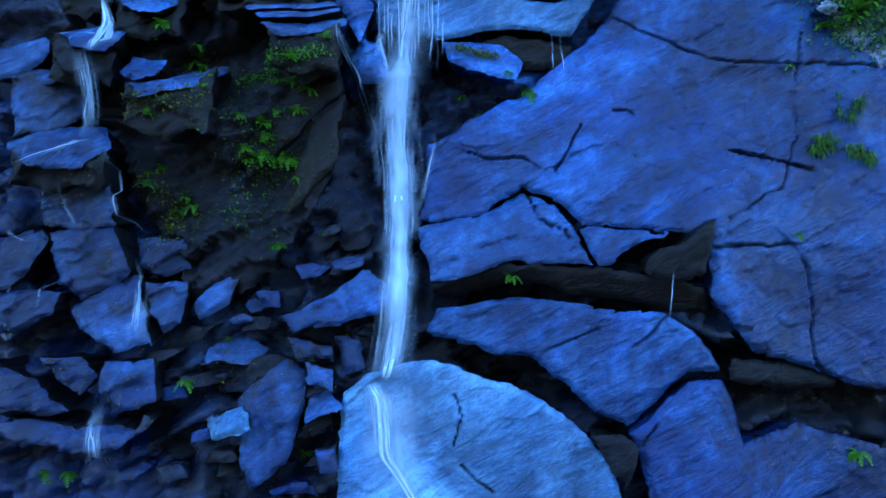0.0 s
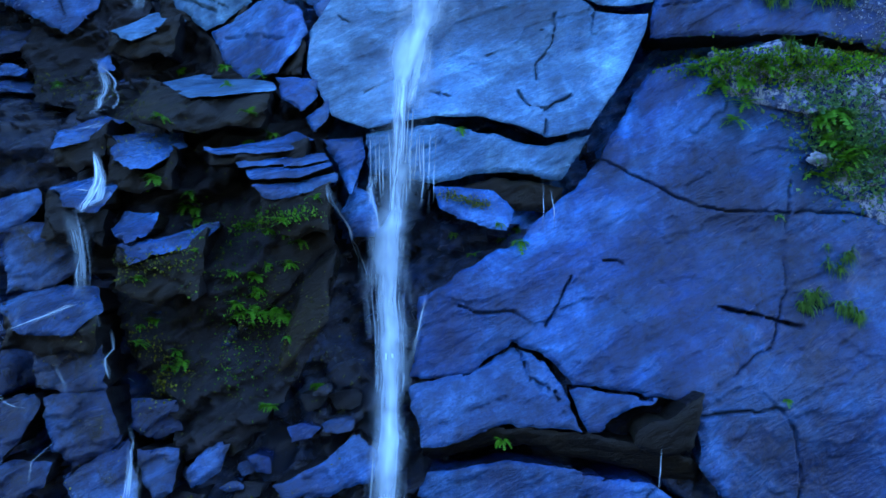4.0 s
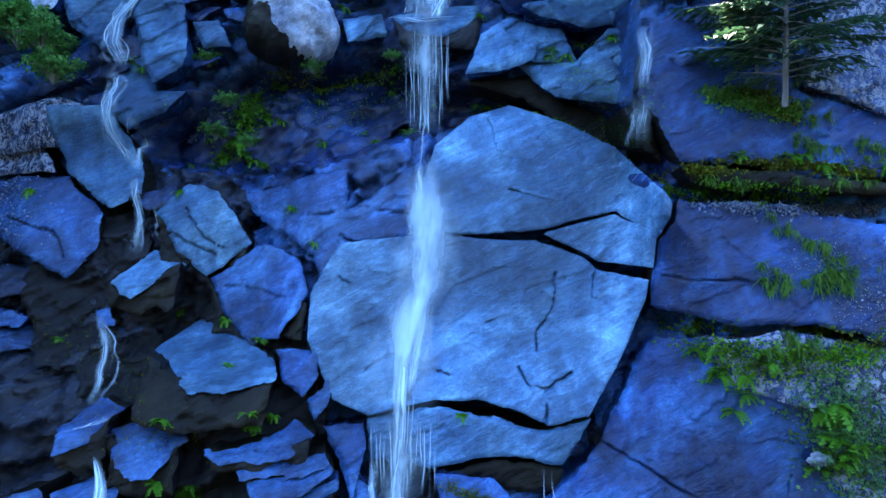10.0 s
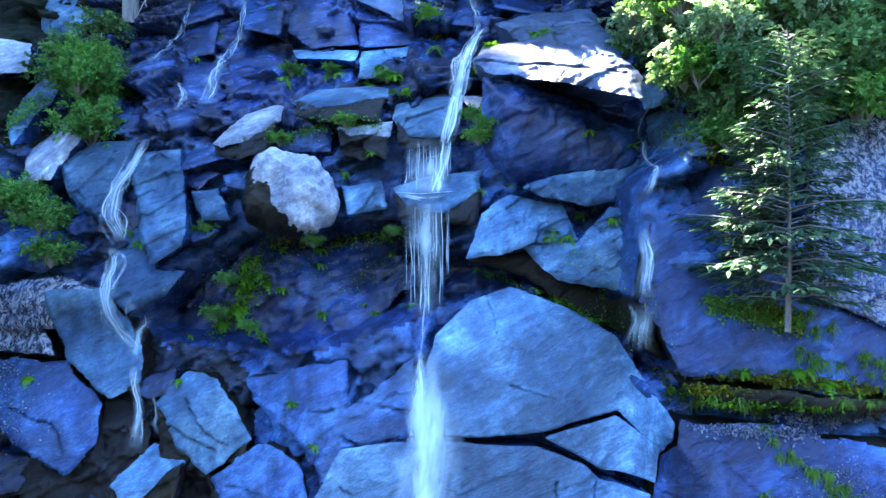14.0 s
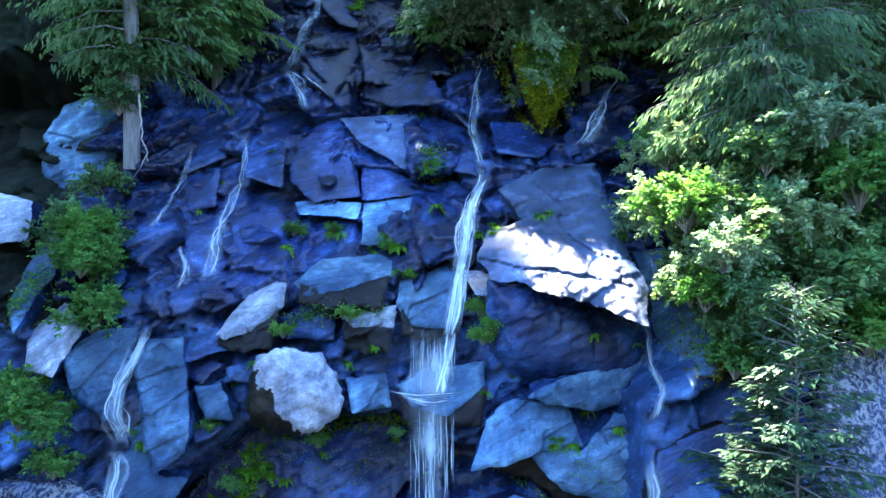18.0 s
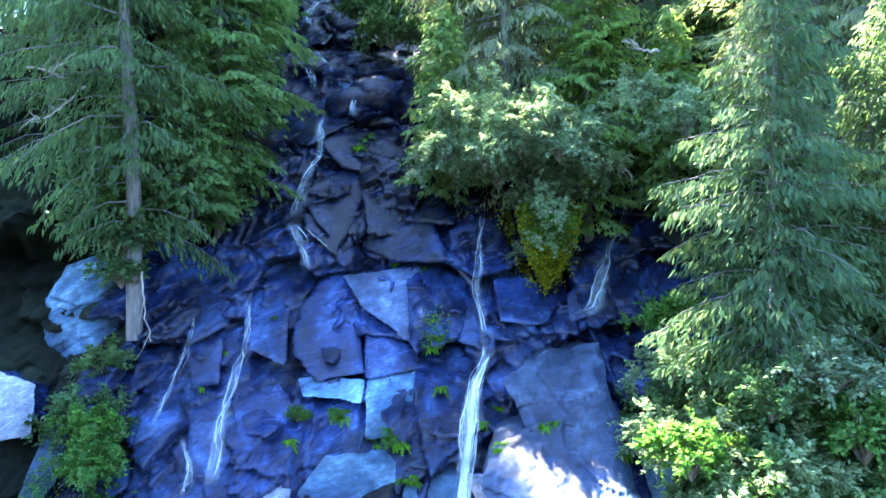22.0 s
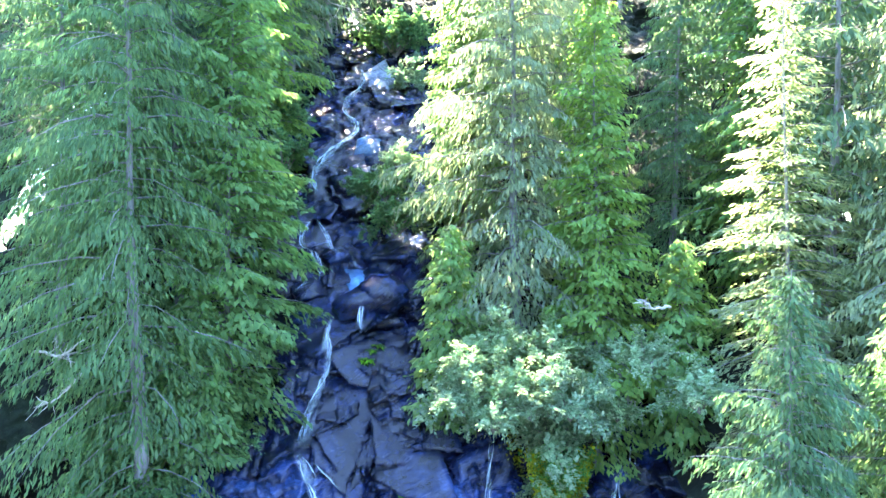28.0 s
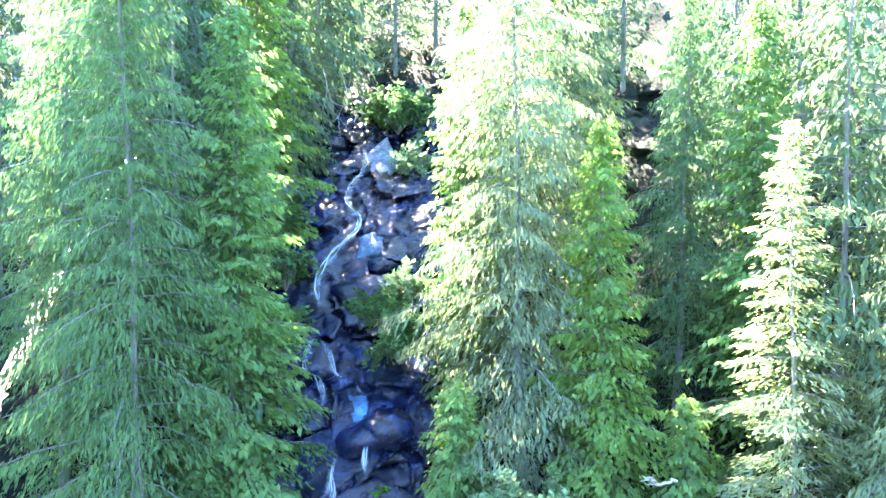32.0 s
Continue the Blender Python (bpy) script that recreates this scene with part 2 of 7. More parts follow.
def bark_material(name, a, b):
    m, nt, bsdf, _ = shader(name)
    f = field(nt, 0.06, 6, 0.7, (1, 1, 0.15))
    nt.links.new(ramp(nt, f, (0.3, a), (0.7, b)), bsdf.inputs["Base Color"])
    bsdf.inputs["Roughness"].default_value = 0.9
    bumped(nt, bsdf, (f, 0.7, 0.02))
    return m


def water_material(name, lo, hi, size=0.05, run=0.06, bright=(0.70, 0.90, 1.0), tail=0.2, soft=0.35):
    """Falling white water: bright threads with gaps between them."""
    m, nt, bsdf, out = shader(name)
    bsdf.inputs["Base Color"].default_value = (*bright, 1)
    bsdf.inputs["Roughness"].default_value = 0.35
    bsdf.inputs["Subsurface Weight"].default_value = 0.0
    flow = nt.nodes.new("ShaderNodeUVMap")
    flow.uv_map = "Flow"

    def along_flow(width, length, detail, rough, warp=0.0):
        mp = nt.nodes.new("ShaderNodeMapping")
        mp.vector_type = "TEXTURE"
        mp.inputs["Scale"].default_value = (width, length, 1.0)
        nt.links.new(flow.outputs[0], mp.inputs["Vector"])
        n = node(nt, "ShaderNodeTexNoise", Scale=1.0, Detail=detail, Roughness=rough, Distortion=warp)
        nt.links.new(mp.outputs[0], n.inputs["Vector"])
        return n.outputs["Fac"]

    threads = along_flow(size, size / run, 2.5, 0.55, 0.25)
    drops = along_flow(0.3, 0.8, 3, 0.6)
    uv = nt.nodes.new("ShaderNodeUVMap")
    uv.uv_map = "UVMap"
    sep = nt.nodes.new("ShaderNodeSeparateXYZ")
    nt.links.new(uv.outputs[0], sep.inputs[0])
    edge = ramp(nt, sep.outputs[0], (0.0, grey(0)), (0.5, grey(1)), (1.0, grey(0)))
    ends = ramp(nt, sep.outputs[1], (0.0, grey(0)), (tail, grey(1)))
    threads = ramp(nt, threads, (0.36, grey(0)), (0.64, grey(1)))
    drops = ramp(nt, drops, (0.3, grey(0)), (0.7, grey(1)))
    body = mixed(nt, 0.4, mixed(nt, 0.3, threads, drops), edge)
    top = min(hi, 1.0)
    a = ramp(nt, body, (lo, grey(0)), (top, grey((top - lo) / (hi - lo))))
    a = mixed(nt, 1.0, a, ramp(nt, edge, (0.0, grey(0)), (soft, grey(1))), "MULTIPLY")
    a = mixed(nt, 1.0, a, ends, "MULTIPLY")
    nt.links.new(a, bsdf.inputs["Alpha"])
    # drops scatter the light of the whole sky, not only of the side that the sheet faces
    all_round = nt.nodes.new("ShaderNodeCombineXYZ")
    for k, v in enumerate((0.0, -0.45, 0.89)):
        all_round.inputs[k].default_value = v
    nt.links.new(all_round.outputs[0], bsdf.inputs["Normal"])
    return m


MATS = {
    "rock": rock_material("wet_blue_rock", (0.00982, 0.03894, 0.1518), (0.02456, 0.09088, 0.2859), (0.06004, 0.1818, 0.4467)),
    "bright": rock_material("spray_washed_rock", (0.04049, 0.1178, 0.2663), (0.08467, 0.221, 0.4185), (0.1692, 0.3635, 0.5706), wear=0.7, relief=1.0),
    "mid": rock_material("middle_blue_rock", (0.005359, 0.02537, 0.1193), (0.01339, 0.06002, 0.229), (0.0393, 0.148, 0.4199)),
    "deep": rock_material("deep_blue_rock", (0.004049, 0.0184, 0.0909), (0.008908, 0.03985, 0.1644), (0.02672, 0.09961, 0.3115)),
    "drip": rock_material("dripping_mossy_rock", (0.005312, 0.01646, 0.06148), (0.0124, 0.038, 0.1291), (0.03541, 0.09499, 0.2336), moss=0.45),
    "pale": rock_material("pale_blue_rock", (0.0298, 0.09211, 0.2146), (0.07752, 0.1933, 0.3577), (0.161, 0.3316, 0.4828), rough=(0.35, 0.7)),
    "dry": rock_material("dry_pale_rock", (0.14, 0.18, 0.27), (0.28, 0.34, 0.44), (0.42, 0.47, 0.55), rough=(0.55, 0.85), lichen=0.3, relief=0.45),
    "lichen": rock_material("lichen_rock", (0.01512, 0.03172, 0.1008), (0.03528, 0.0721, 0.189), (0.0882, 0.1586, 0.3276), moss=0.15, lichen=0.8),
    # the near-black of these two holds painted shade as well as wet and moss
    "dark": rock_material("shade_dark_wet_rock", (0.004435, 0.004608, 0.006336), (0.008237, 0.008064, 0.01037), (0.01774, 0.01728, 0.02304), rough=(0.32, 0.6), moss=0.25),
    "brown": rock_material("brown_mossy_shade_rock", (0.003146, 0.002402, 0.001716), (0.006921, 0.005405, 0.00286), (0.01636, 0.01261, 0.005148), rough=(0.32, 0.6), moss=0.35),
    # rock between the slabs, darkened to hold the shade of the gaps
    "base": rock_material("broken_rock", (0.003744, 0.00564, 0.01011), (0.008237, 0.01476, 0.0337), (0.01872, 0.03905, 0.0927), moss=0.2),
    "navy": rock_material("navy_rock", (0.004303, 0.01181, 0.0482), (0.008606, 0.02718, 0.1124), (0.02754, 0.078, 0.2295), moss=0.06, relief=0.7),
    "upper": rock_material("upper_blue_rock", (0.005827, 0.01867, 0.0803), (0.01263, 0.04001, 0.1527), (0.03691, 0.1014, 0.2913), moss=0.08, relief=0.7),
    "weathered": rock_material("weathered_rock", (0.016, 0.03502, 0.0882), (0.045, 0.08755, 0.1845), (0.1, 0.17, 0.297), rough=(0.28, 0.6), moss=0.15, relief=0.7),
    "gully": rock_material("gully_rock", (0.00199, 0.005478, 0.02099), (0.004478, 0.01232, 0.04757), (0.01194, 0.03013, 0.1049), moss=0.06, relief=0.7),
    "soil": rock_material("wooded_soil", (0.004, 0.008, 0.006), (0.008, 0.015, 0.010), (0.014, 0.024, 0.014), rough=(0.8, 0.95)),
    "bark": bark_material("bark", (0.09, 0.09, 0.095), (0.30, 0.30, 0.31)),
    "deadwood": bark_material("dead_wood", (0.25, 0.23, 0.21), (0.55, 0.52, 0.48)),
    "twig": bark_material("twig", (0.10, 0.09, 0.08), (0.30, 0.28, 0.25)),
    "earth": rock_material("stream_bed", (0.008, 0.009, 0.010), (0.016, 0.017, 0.018), (0.03, 0.03, 0.032), rough=(0.5, 0.8)),
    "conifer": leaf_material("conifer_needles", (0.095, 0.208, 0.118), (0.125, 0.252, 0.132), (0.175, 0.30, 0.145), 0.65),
    # the conifer needles darkened: shade of the hill put into their colour
    "shaded_far_conifer": leaf_material("shaded_conifer_needles", (0.075, 0.150, 0.105), (0.10, 0.185, 0.12), (0.14, 0.225, 0.13), 0.5),
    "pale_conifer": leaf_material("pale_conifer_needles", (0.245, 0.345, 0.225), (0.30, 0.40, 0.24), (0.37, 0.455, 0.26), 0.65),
    "cedar": leaf_material("cedar_sprays", (0.145, 0.305, 0.12), (0.195, 0.36, 0.135), (0.26, 0.43, 0.16), 0.65),
    "young": leaf_material("young_needles", (0.03, 0.085, 0.05), (0.045, 0.115, 0.06), (0.07, 0.15, 0.07), 0.3),
    "leaf": leaf_material("shrub_leaves", (0.065, 0.18, 0.08), (0.12, 0.27, 0.11), (0.23, 0.38, 0.17), 0.5),
    "willow": leaf_material("willow_leaves", (0.18, 0.33, 0.19), (0.29, 0.45, 0.27), (0.44, 0.56, 0.38), 0.55),
    "herb": leaf_material("herb_leaves", (0.06, 0.21, 0.06), (0.11, 0.32, 0.08), (0.24, 0.46, 0.11), 0.5),
    "rust": leaf_material("rusty_moss", (0.14, 0.06, 0.012), (0.24, 0.13, 0.02), (0.30, 0.24, 0.03), 0.3),
    "fern": leaf_material("fern_leaves", (0.05, 0.16, 0.015), (0.10, 0.30, 0.02), (0.22, 0.42, 0.03), 0.4),
    "moss": leaf_material("moss_leaves", (0.05, 0.07, 0.01), (0.12, 0.15, 0.012), (0.24, 0.25, 0.02), 0.3),
    "wedge_moss": leaf_material("yellow_moss", (0.12, 0.17, 0.012), (0.25, 0.30, 0.02), (0.40, 0.40, 0.03), 0.4),
    "root": leaf_material("pale_lichen_and_roots", (0.10, 0.13, 0.19), (0.20, 0.24, 0.32), (0.34, 0.38, 0.45), 0.2),
    "grass": leaf_material("grass_blades", (0.04, 0.13, 0.02), (0.10, 0.24, 0.03), (0.24, 0.34, 0.10), 0.4),
    "water": water_material("white_water", 0.34, 0.72, 0.03, 0.04),
    "veil": water_material("thin_veil_of_water", 0.36, 1.15, 0.035, 0.02, tail=0.5),
    "body": water_material("streaming_water", 0.36, 1.0, 0.035, 0.025, tail=0.4, soft=0.7),
    "thin": water_material("thin_stream", 0.38, 1.35, 0.03, 0.03, tail=0.4, soft=0.7),
    "rill": water_material("shallow_rill", 0.40, 2.0, 0.03, 0.03, tail=0.5, soft=0.9),
    "spray": water_material("spray", 0.25, 1.1, 0.25, 0.3, tail=1.0, soft=1.0),
    "threads": water_material("water_threads", 0.48, 1.1, 0.028, 0.022, tail=0.35, soft=0.7),
}
tagged(new("ground", mesh_of("ground", [(-3000, -3000, 1.2), (3000, -3000, 1.2), (3000, 9, 1.2), (-3000, 9, 1.2)], [(0, 1, 2, 3)], [MATS["earth"]])),
       "stony stream bed and ground below the fall", "ground", kind="structure")


# ---- the cliff: one rough hillside, and the slabs and ledges that stand proud of it ----
SLABS = []
# the sides of a slab take a darker rock: shade put into the colour
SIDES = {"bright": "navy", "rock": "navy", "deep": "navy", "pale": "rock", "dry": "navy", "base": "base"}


HOLLOW = [(-5.2, 13.0), (-5.0, 13.6), (-4.3, 14.2), (-3.5, 14.75), (-1.8, 15.05), (-0.7, 14.95), (0.3, 14.5), (1.4, 14.35), (2.7, 13.85), (3.45, 13.55), (3.55, 12.55), (3.2, 12.5), (2.5, 13.3), (1.6, 13.75), (0.7, 13.75), (-0.4, 13.3), (-1.8, 12.85), (-3.4, 12.75)]


def hollow(x, z):
    """How far the rock stands back under the arched overhang."""
    near = (x > -5.8) & (x < 4.1) & (z > 12.0) & (z < 15.6)
    d = np.full(np.shape(x), -1.0)
    if np.any(near):
        d[near] = inside(x[near], z[near], HOLLOW)
    return 1.0 * smooth(-0.08, 0.45, d)


def ground_y(x, z):
    """The hillside with its broken rock."""
    soft = 0.12 - 0.07 * smooth(15.5, 18, z)
    wx, wz = x + soft * fractal(x, z, 0.7, 41, 3), z + soft * fractal(x, z, 0.7, 43, 3)
    h1, gap1 = facets(wx, wz, 1.5, 3, 0.8)
    h2, gap2 = facets(wx, wz, 0.6, 31, 0.9)
    h3, gap3 = facets(wx, wz, 0.26, 57, 0.9)
    high = smooth(15.5, 18, z)
    # above the ledge the joints stand nearly upright
    ux, uz = 0.88 * wx + 0.10 * wz - 0.28 * wz, 0.47 * wx + 0.53 * wz
    h4, gap4 = facets(ux, uz, 1.35, 71, 1.0)
    h5, gap5 = facets(ux, uz, 0.5, 73, 1.0)
    return (hill(x, z) + hollow(x, z) + 0.26 - 0.2 * smooth(12.3, 13.3, z) * (1 - high) + 0.3 * smooth(-0.8, 0.4, x) * smooth(14.5, 13.5, z) - 0.30 * high + 0.2 * fractal(x, z, 3.0, 7) + (0.36 - 0.20 * high) * h1 + high * (0.62 * h4 + 0.20 * h5 + 0.16 * smooth(0.10, 0.0, gap4) + 0.06 * smooth(0.12, 0.0, gap5)) + (0.26 - 0.16 * high) * h2 + (0.11 - 0.085 * high) * h3
            + 0.02 * fractal(x, z, 0.3, 9) + (0.14 - 0.06 * high) * smooth(0.10, 0.0, gap1) + (0.07 - 0.05 * high) * smooth(0.12, 0.0, gap2))


def slab_y(x, z, s):
    outline, off, lean, rnd, rough, seed, bulge = s["outline"], s["off"], s["lean"], s["rnd"], s["rough"], s["seed"], s["bulge"]
    cx, cz = s["mid"]
    wx = x + s["jag"] * (0.55 * fractal(x, z, 0.5, seed, 5) + 0.4 * facets(x, z, 0.22, seed + 5)[0])
    wz = z + s["jag"] * (0.55 * fractal(x, z, 0.5, seed + 3, 5) + 0.4 * facets(x, z, 0.22, seed + 9)[0])
    d = inside(wx, wz, outline)
    y = (hill(x, z) if s["flat"] is None else s["flat"][0] + s["flat"][2] * (z - s["flat"][1])) - off + lean[0] * (x - cx) + lean[1] * (z - cz)
    y = y + rnd * (1 - np.clip(d / (rnd * 1.5), 0, 1)) ** 2 + bulge * (1 - np.clip(d / s["wide"], 0, 1)) ** 2
    h, gap = facets(wx, wz, 0.9, seed, 0.9)
    g, _ = facets(wx, wz, 0.30, seed + 3, 1.1)
    # thin beds that break off in low steps
    beds = (0.85 * z - 0.5 * x) * 5 + 1.6 * fractal(x, z, 1.1, seed + 8, 3)
    y = y + rough * (1.1 * fractal(x, z, 0.9, seed + 1, 5) + (0.5 * h + 0.25 * g if rough < 0.05 else 1.1 * h + 0.5 * g) + 0.3 * (np.abs(beds % 1 - 0.5) * 2) * smooth(-0.1, 0.5, grainy(x, z, 0.8, seed + 4)))
    for width, depth, line in s["cracks"]:
        c = off_line(x + 0.03 * fractal(x, z, 0.25, seed + 2, 3), z + 0.03 * fractal(x, z, 0.25, seed + 6, 3), line)
        wid = np.maximum((0.008 + 0.30 * width) * (0.8 + 0.75 * grainy(x, z, 0.4, seed + 12)), 0.6 * s["res"])
        y = y + 1.3 * depth * smooth(wid, 0.15 * wid, c) * smooth(-0.75, -0.1, grainy(x, z, 0.33, seed + 14))
    return y, d


def slab(name, outline, off=0.2, lean=(0.0, 0.0), thick=0.8, rnd=0.05, rough=0.03, res=0.032, jag=0.07, bulge=0.0, cracks=(), mat="rock", side="", label="", parent=None, flat=None):
    """One stone of the cliff: its front within the outline (x, z), and its sides back into the hill. flat: a plane of its own (y, at z, slope)."""
    pts = np.asarray(outline, float)
    lo, hi = pts.min(0) - 0.12, pts.max(0) + 0.12
    s = dict(outline=outline, off=off, lean=lean, rnd=rnd, rough=rough, seed=len(SLABS) * 7 + 1, cracks=cracks, jag=jag, mid=pts.mean(0), bulge=bulge, flat=flat,
             wide=0.45 * min(hi - lo), lo=lo, hi=hi, res=res)
    SLABS.append(s)
    xs, zs = np.arange(lo[0], hi[0] + res, res), np.arange(lo[1], hi[1] + res, res)
    x, z = np.meshgrid(xs, zs)
    _, d = slab_y(x, z, s)
    gz, gx = np.gradient(d, res)
    norm = np.maximum(np.hypot(gx, gz), 0.5)
    out = d <= 0
    x = np.where(out, x - d * gx / norm ** 2, x)
    z = np.where(out, z - d * gz / norm ** 2, z)
    y, _ = slab_y(x, z, s)
    ni = len(xs)
    idx = np.arange(x.size).reshape(x.shape)
    quads = np.stack([idx[:-1, :-1], idx[:-1, 1:], idx[1:, 1:], idx[1:, :-1]], -1).reshape(-1, 4)
    quads = quads[(~out).ravel()[quads].any(1)]
    used, flat = np.unique(quads, return_inverse=True)
    quads = flat.reshape(-1, 4)
    v = np.stack([x.ravel()[used], y.ravel()[used], z.ravel()[used]], -1)
    e = np.concatenate([quads[:, [a, b]] for a, b in ((0, 1), (1, 2), (2, 3), (3, 0))])
    key = np.sort(e, 1) @ np.array([len(v), 1])
    _, first, count = np.unique(key, return_index=True, return_counts=True)
    rim = e[first[count == 1]]
    n = len(v)
    ids = np.unique(rim)
    where = np.full(n, -1)
    where[ids] = np.arange(len(ids))
    m = len(ids)
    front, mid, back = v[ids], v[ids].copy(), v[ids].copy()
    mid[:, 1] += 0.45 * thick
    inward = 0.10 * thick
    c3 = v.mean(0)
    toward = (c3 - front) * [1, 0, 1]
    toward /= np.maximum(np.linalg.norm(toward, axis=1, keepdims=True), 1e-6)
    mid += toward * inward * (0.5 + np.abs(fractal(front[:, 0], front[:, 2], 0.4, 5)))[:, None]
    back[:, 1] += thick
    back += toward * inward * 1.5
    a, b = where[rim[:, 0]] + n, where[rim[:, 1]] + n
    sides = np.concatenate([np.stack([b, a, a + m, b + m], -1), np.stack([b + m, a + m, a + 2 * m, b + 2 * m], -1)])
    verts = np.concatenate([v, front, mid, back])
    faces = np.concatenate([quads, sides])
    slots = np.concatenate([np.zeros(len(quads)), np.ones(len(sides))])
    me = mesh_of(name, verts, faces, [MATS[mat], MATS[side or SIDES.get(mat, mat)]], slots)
    return piece(name, me, parent or CLIFF, label)


def front(x, z):
    """The nearest rock for a place across and up."""
    x, z = np.atleast_1d(np.asarray(x, float)), np.atleast_1d(np.asarray(z, float))
    y = ground_y(x, z)
    for s in SLABS:
        near = (x > s["lo"][0]) & (x < s["hi"][0]) & (z > s["lo"][1]) & (z < s["hi"][1])
        if near.any():
            sy, d = slab_y(x[near], z[near], s)
            y[near] = np.where(d > 0, np.minimum(sy, y[near]), y[near])
    return y


def hillside(x0, x1, z0, z1, res, name, mats=("soil",), change=99.0, wooded=False):
    xs, zs = np.arange(x0, x1 + res / 2, res), np.arange(z0, z1 + res / 2, res)
    x, z = np.meshgrid(xs, zs)
    y = ground_y(x, z)
    idx = np.arange(x.size).reshape(x.shape)
    quads = np.stack([idx[:-1, :-1], idx[:-1, 1:], idx[1:, 1:], idx[1:, :-1]], -1).reshape(-1, 4)
    high = (z + 0.7 * fractal(x, z, 1.0, 77, 4) > change - 4.6 * smooth(-3.3, -2.4, x)).ravel()[quads[:, 0]].astype(int)
    if len(mats) == 3 and not wooded:
        high = np.where(((x + 0.4 * fractal(x, z, 1.0, 75, 3) < -3.2) & (z < 8.0)).ravel()[quads[:, 0]], 2, high)
        # the recess gets navy: shade under the overhang put into its colour
        high = np.where(hollow(x, z).ravel()[quads[:, 0]] > 0.05, 2, high)
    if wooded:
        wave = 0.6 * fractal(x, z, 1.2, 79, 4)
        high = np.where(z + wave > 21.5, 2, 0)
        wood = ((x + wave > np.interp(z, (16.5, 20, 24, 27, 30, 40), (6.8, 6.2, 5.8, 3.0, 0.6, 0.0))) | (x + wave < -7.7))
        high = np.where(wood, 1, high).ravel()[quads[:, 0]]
    return mesh_of(name, np.stack([x.ravel(), y.ravel(), z.ravel()], -1), quads, [MATS[m] for m in mats], high if len(mats) > 1 else None)


CLIFF = tagged(new("cliff", hillside(-12, 12, -3, 16.5, 0.065, "cliff", ("base", "rock", "navy"), 13.0)), "broken wet mossy rock cliff, with shade painted into gaps and hollows", "cliff", kind="structure")
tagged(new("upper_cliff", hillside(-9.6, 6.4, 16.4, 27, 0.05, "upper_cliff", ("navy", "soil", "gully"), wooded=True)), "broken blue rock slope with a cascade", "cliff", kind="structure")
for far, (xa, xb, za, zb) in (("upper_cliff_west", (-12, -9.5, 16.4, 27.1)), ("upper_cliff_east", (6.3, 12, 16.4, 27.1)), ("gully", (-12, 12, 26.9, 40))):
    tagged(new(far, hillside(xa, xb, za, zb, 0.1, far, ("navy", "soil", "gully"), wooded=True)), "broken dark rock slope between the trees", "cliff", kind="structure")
tagged(new("hillside", hillside(-90, 90, 38, 130, 0.9, "hillside")), "steep wooded hillside rising behind the cliff", "hillside", kind="structure")
for far, (xa, xb) in (("hillside_west", (-90, -12)), ("hillside_east", (12, 90))):
    tagged(new(far, hillside(xa, xb, -3, 40, 0.8, far)), "steep wooded slope beside the cliff", "hillside", kind="structure")


# an unseen slope behind the flight line, added to block low sky light
xs, ss = np.meshgrid(np.arange(-160, 161, 4.0), np.arange(0, 61, 2.0))
ids = np.arange(xs.size).reshape(xs.shape)
bank = np.stack([xs, -20 - 1.0 * ss + 2.5 * fractal(xs, ss, 14, 90), 1.0 + 0.8 * ss + 2.5 * fractal(xs, ss, 9, 91)], -1).reshape(-1, 3)
tagged(new("valley_side", mesh_of("valley_side", bank, np.stack([ids[:-1, :-1], ids[1:, :-1], ids[1:, 1:], ids[:-1, 1:]], -1).reshape(-1, 4), [MATS["soil"]])),
       "unseen dark slope behind the camera, added to block low sky", "hillside", kind="structure")


def boulder(name, x, z, rx, ry, rz, turn, mats, seed, label, sink=0.3, foot=-0.3):
    """A worn loose stone, with its dry crown and its mossy foot."""
    n, m = (160, 100) if len(mats) > 1 else (36, 24)
    a, b = np.meshgrid(np.linspace(0, 2 * math.pi, n, endpoint=False), np.linspace(-math.pi / 2, math.pi / 2, m))
    p = np.stack([np.cos(b) * np.cos(a), np.cos(b) * np.sin(a), np.sin(b)], -1)
    p = np.sign(p) * np.abs(p) ** 0.8
    p *= (1 + 0.10 * fractal(3 * p[..., 0] + p[..., 2], 3 * p[..., 2] + p[..., 1], 1.3, seed, 4) + 0.02 * fractal(9 * p[..., 0], 9 * p[..., 2] + 4 * p[..., 1], 1.3, seed + 2, 3))[..., None]
    v = p.reshape(-1, 3) * [rx, ry, rz]
    i = np.arange(n * m).reshape(m, n)
    j = np.roll(i, -1, 1)
    q = np.stack([i[:-1], j[:-1], j[1:], i[1:]], -1).reshape(-1, 4)
    c = v[q].mean(1)
    low = (c[:, 2] + 0.4 * c[:, 0] < foot * rz + 0.3 * rz * fractal(c[:, 0], c[:, 1] + c[:, 2], 0.35, seed, 5)).astype(int)
    ob = new(name, mesh_of(name, v, q, [MATS[k] for k in mats], low if len(mats) > 1 else None))
    ob.matrix_world = pose(x, float(hill(x, z)) - sink, z, 0, turn, 10)
    return tagged(ob, label, "boulder")


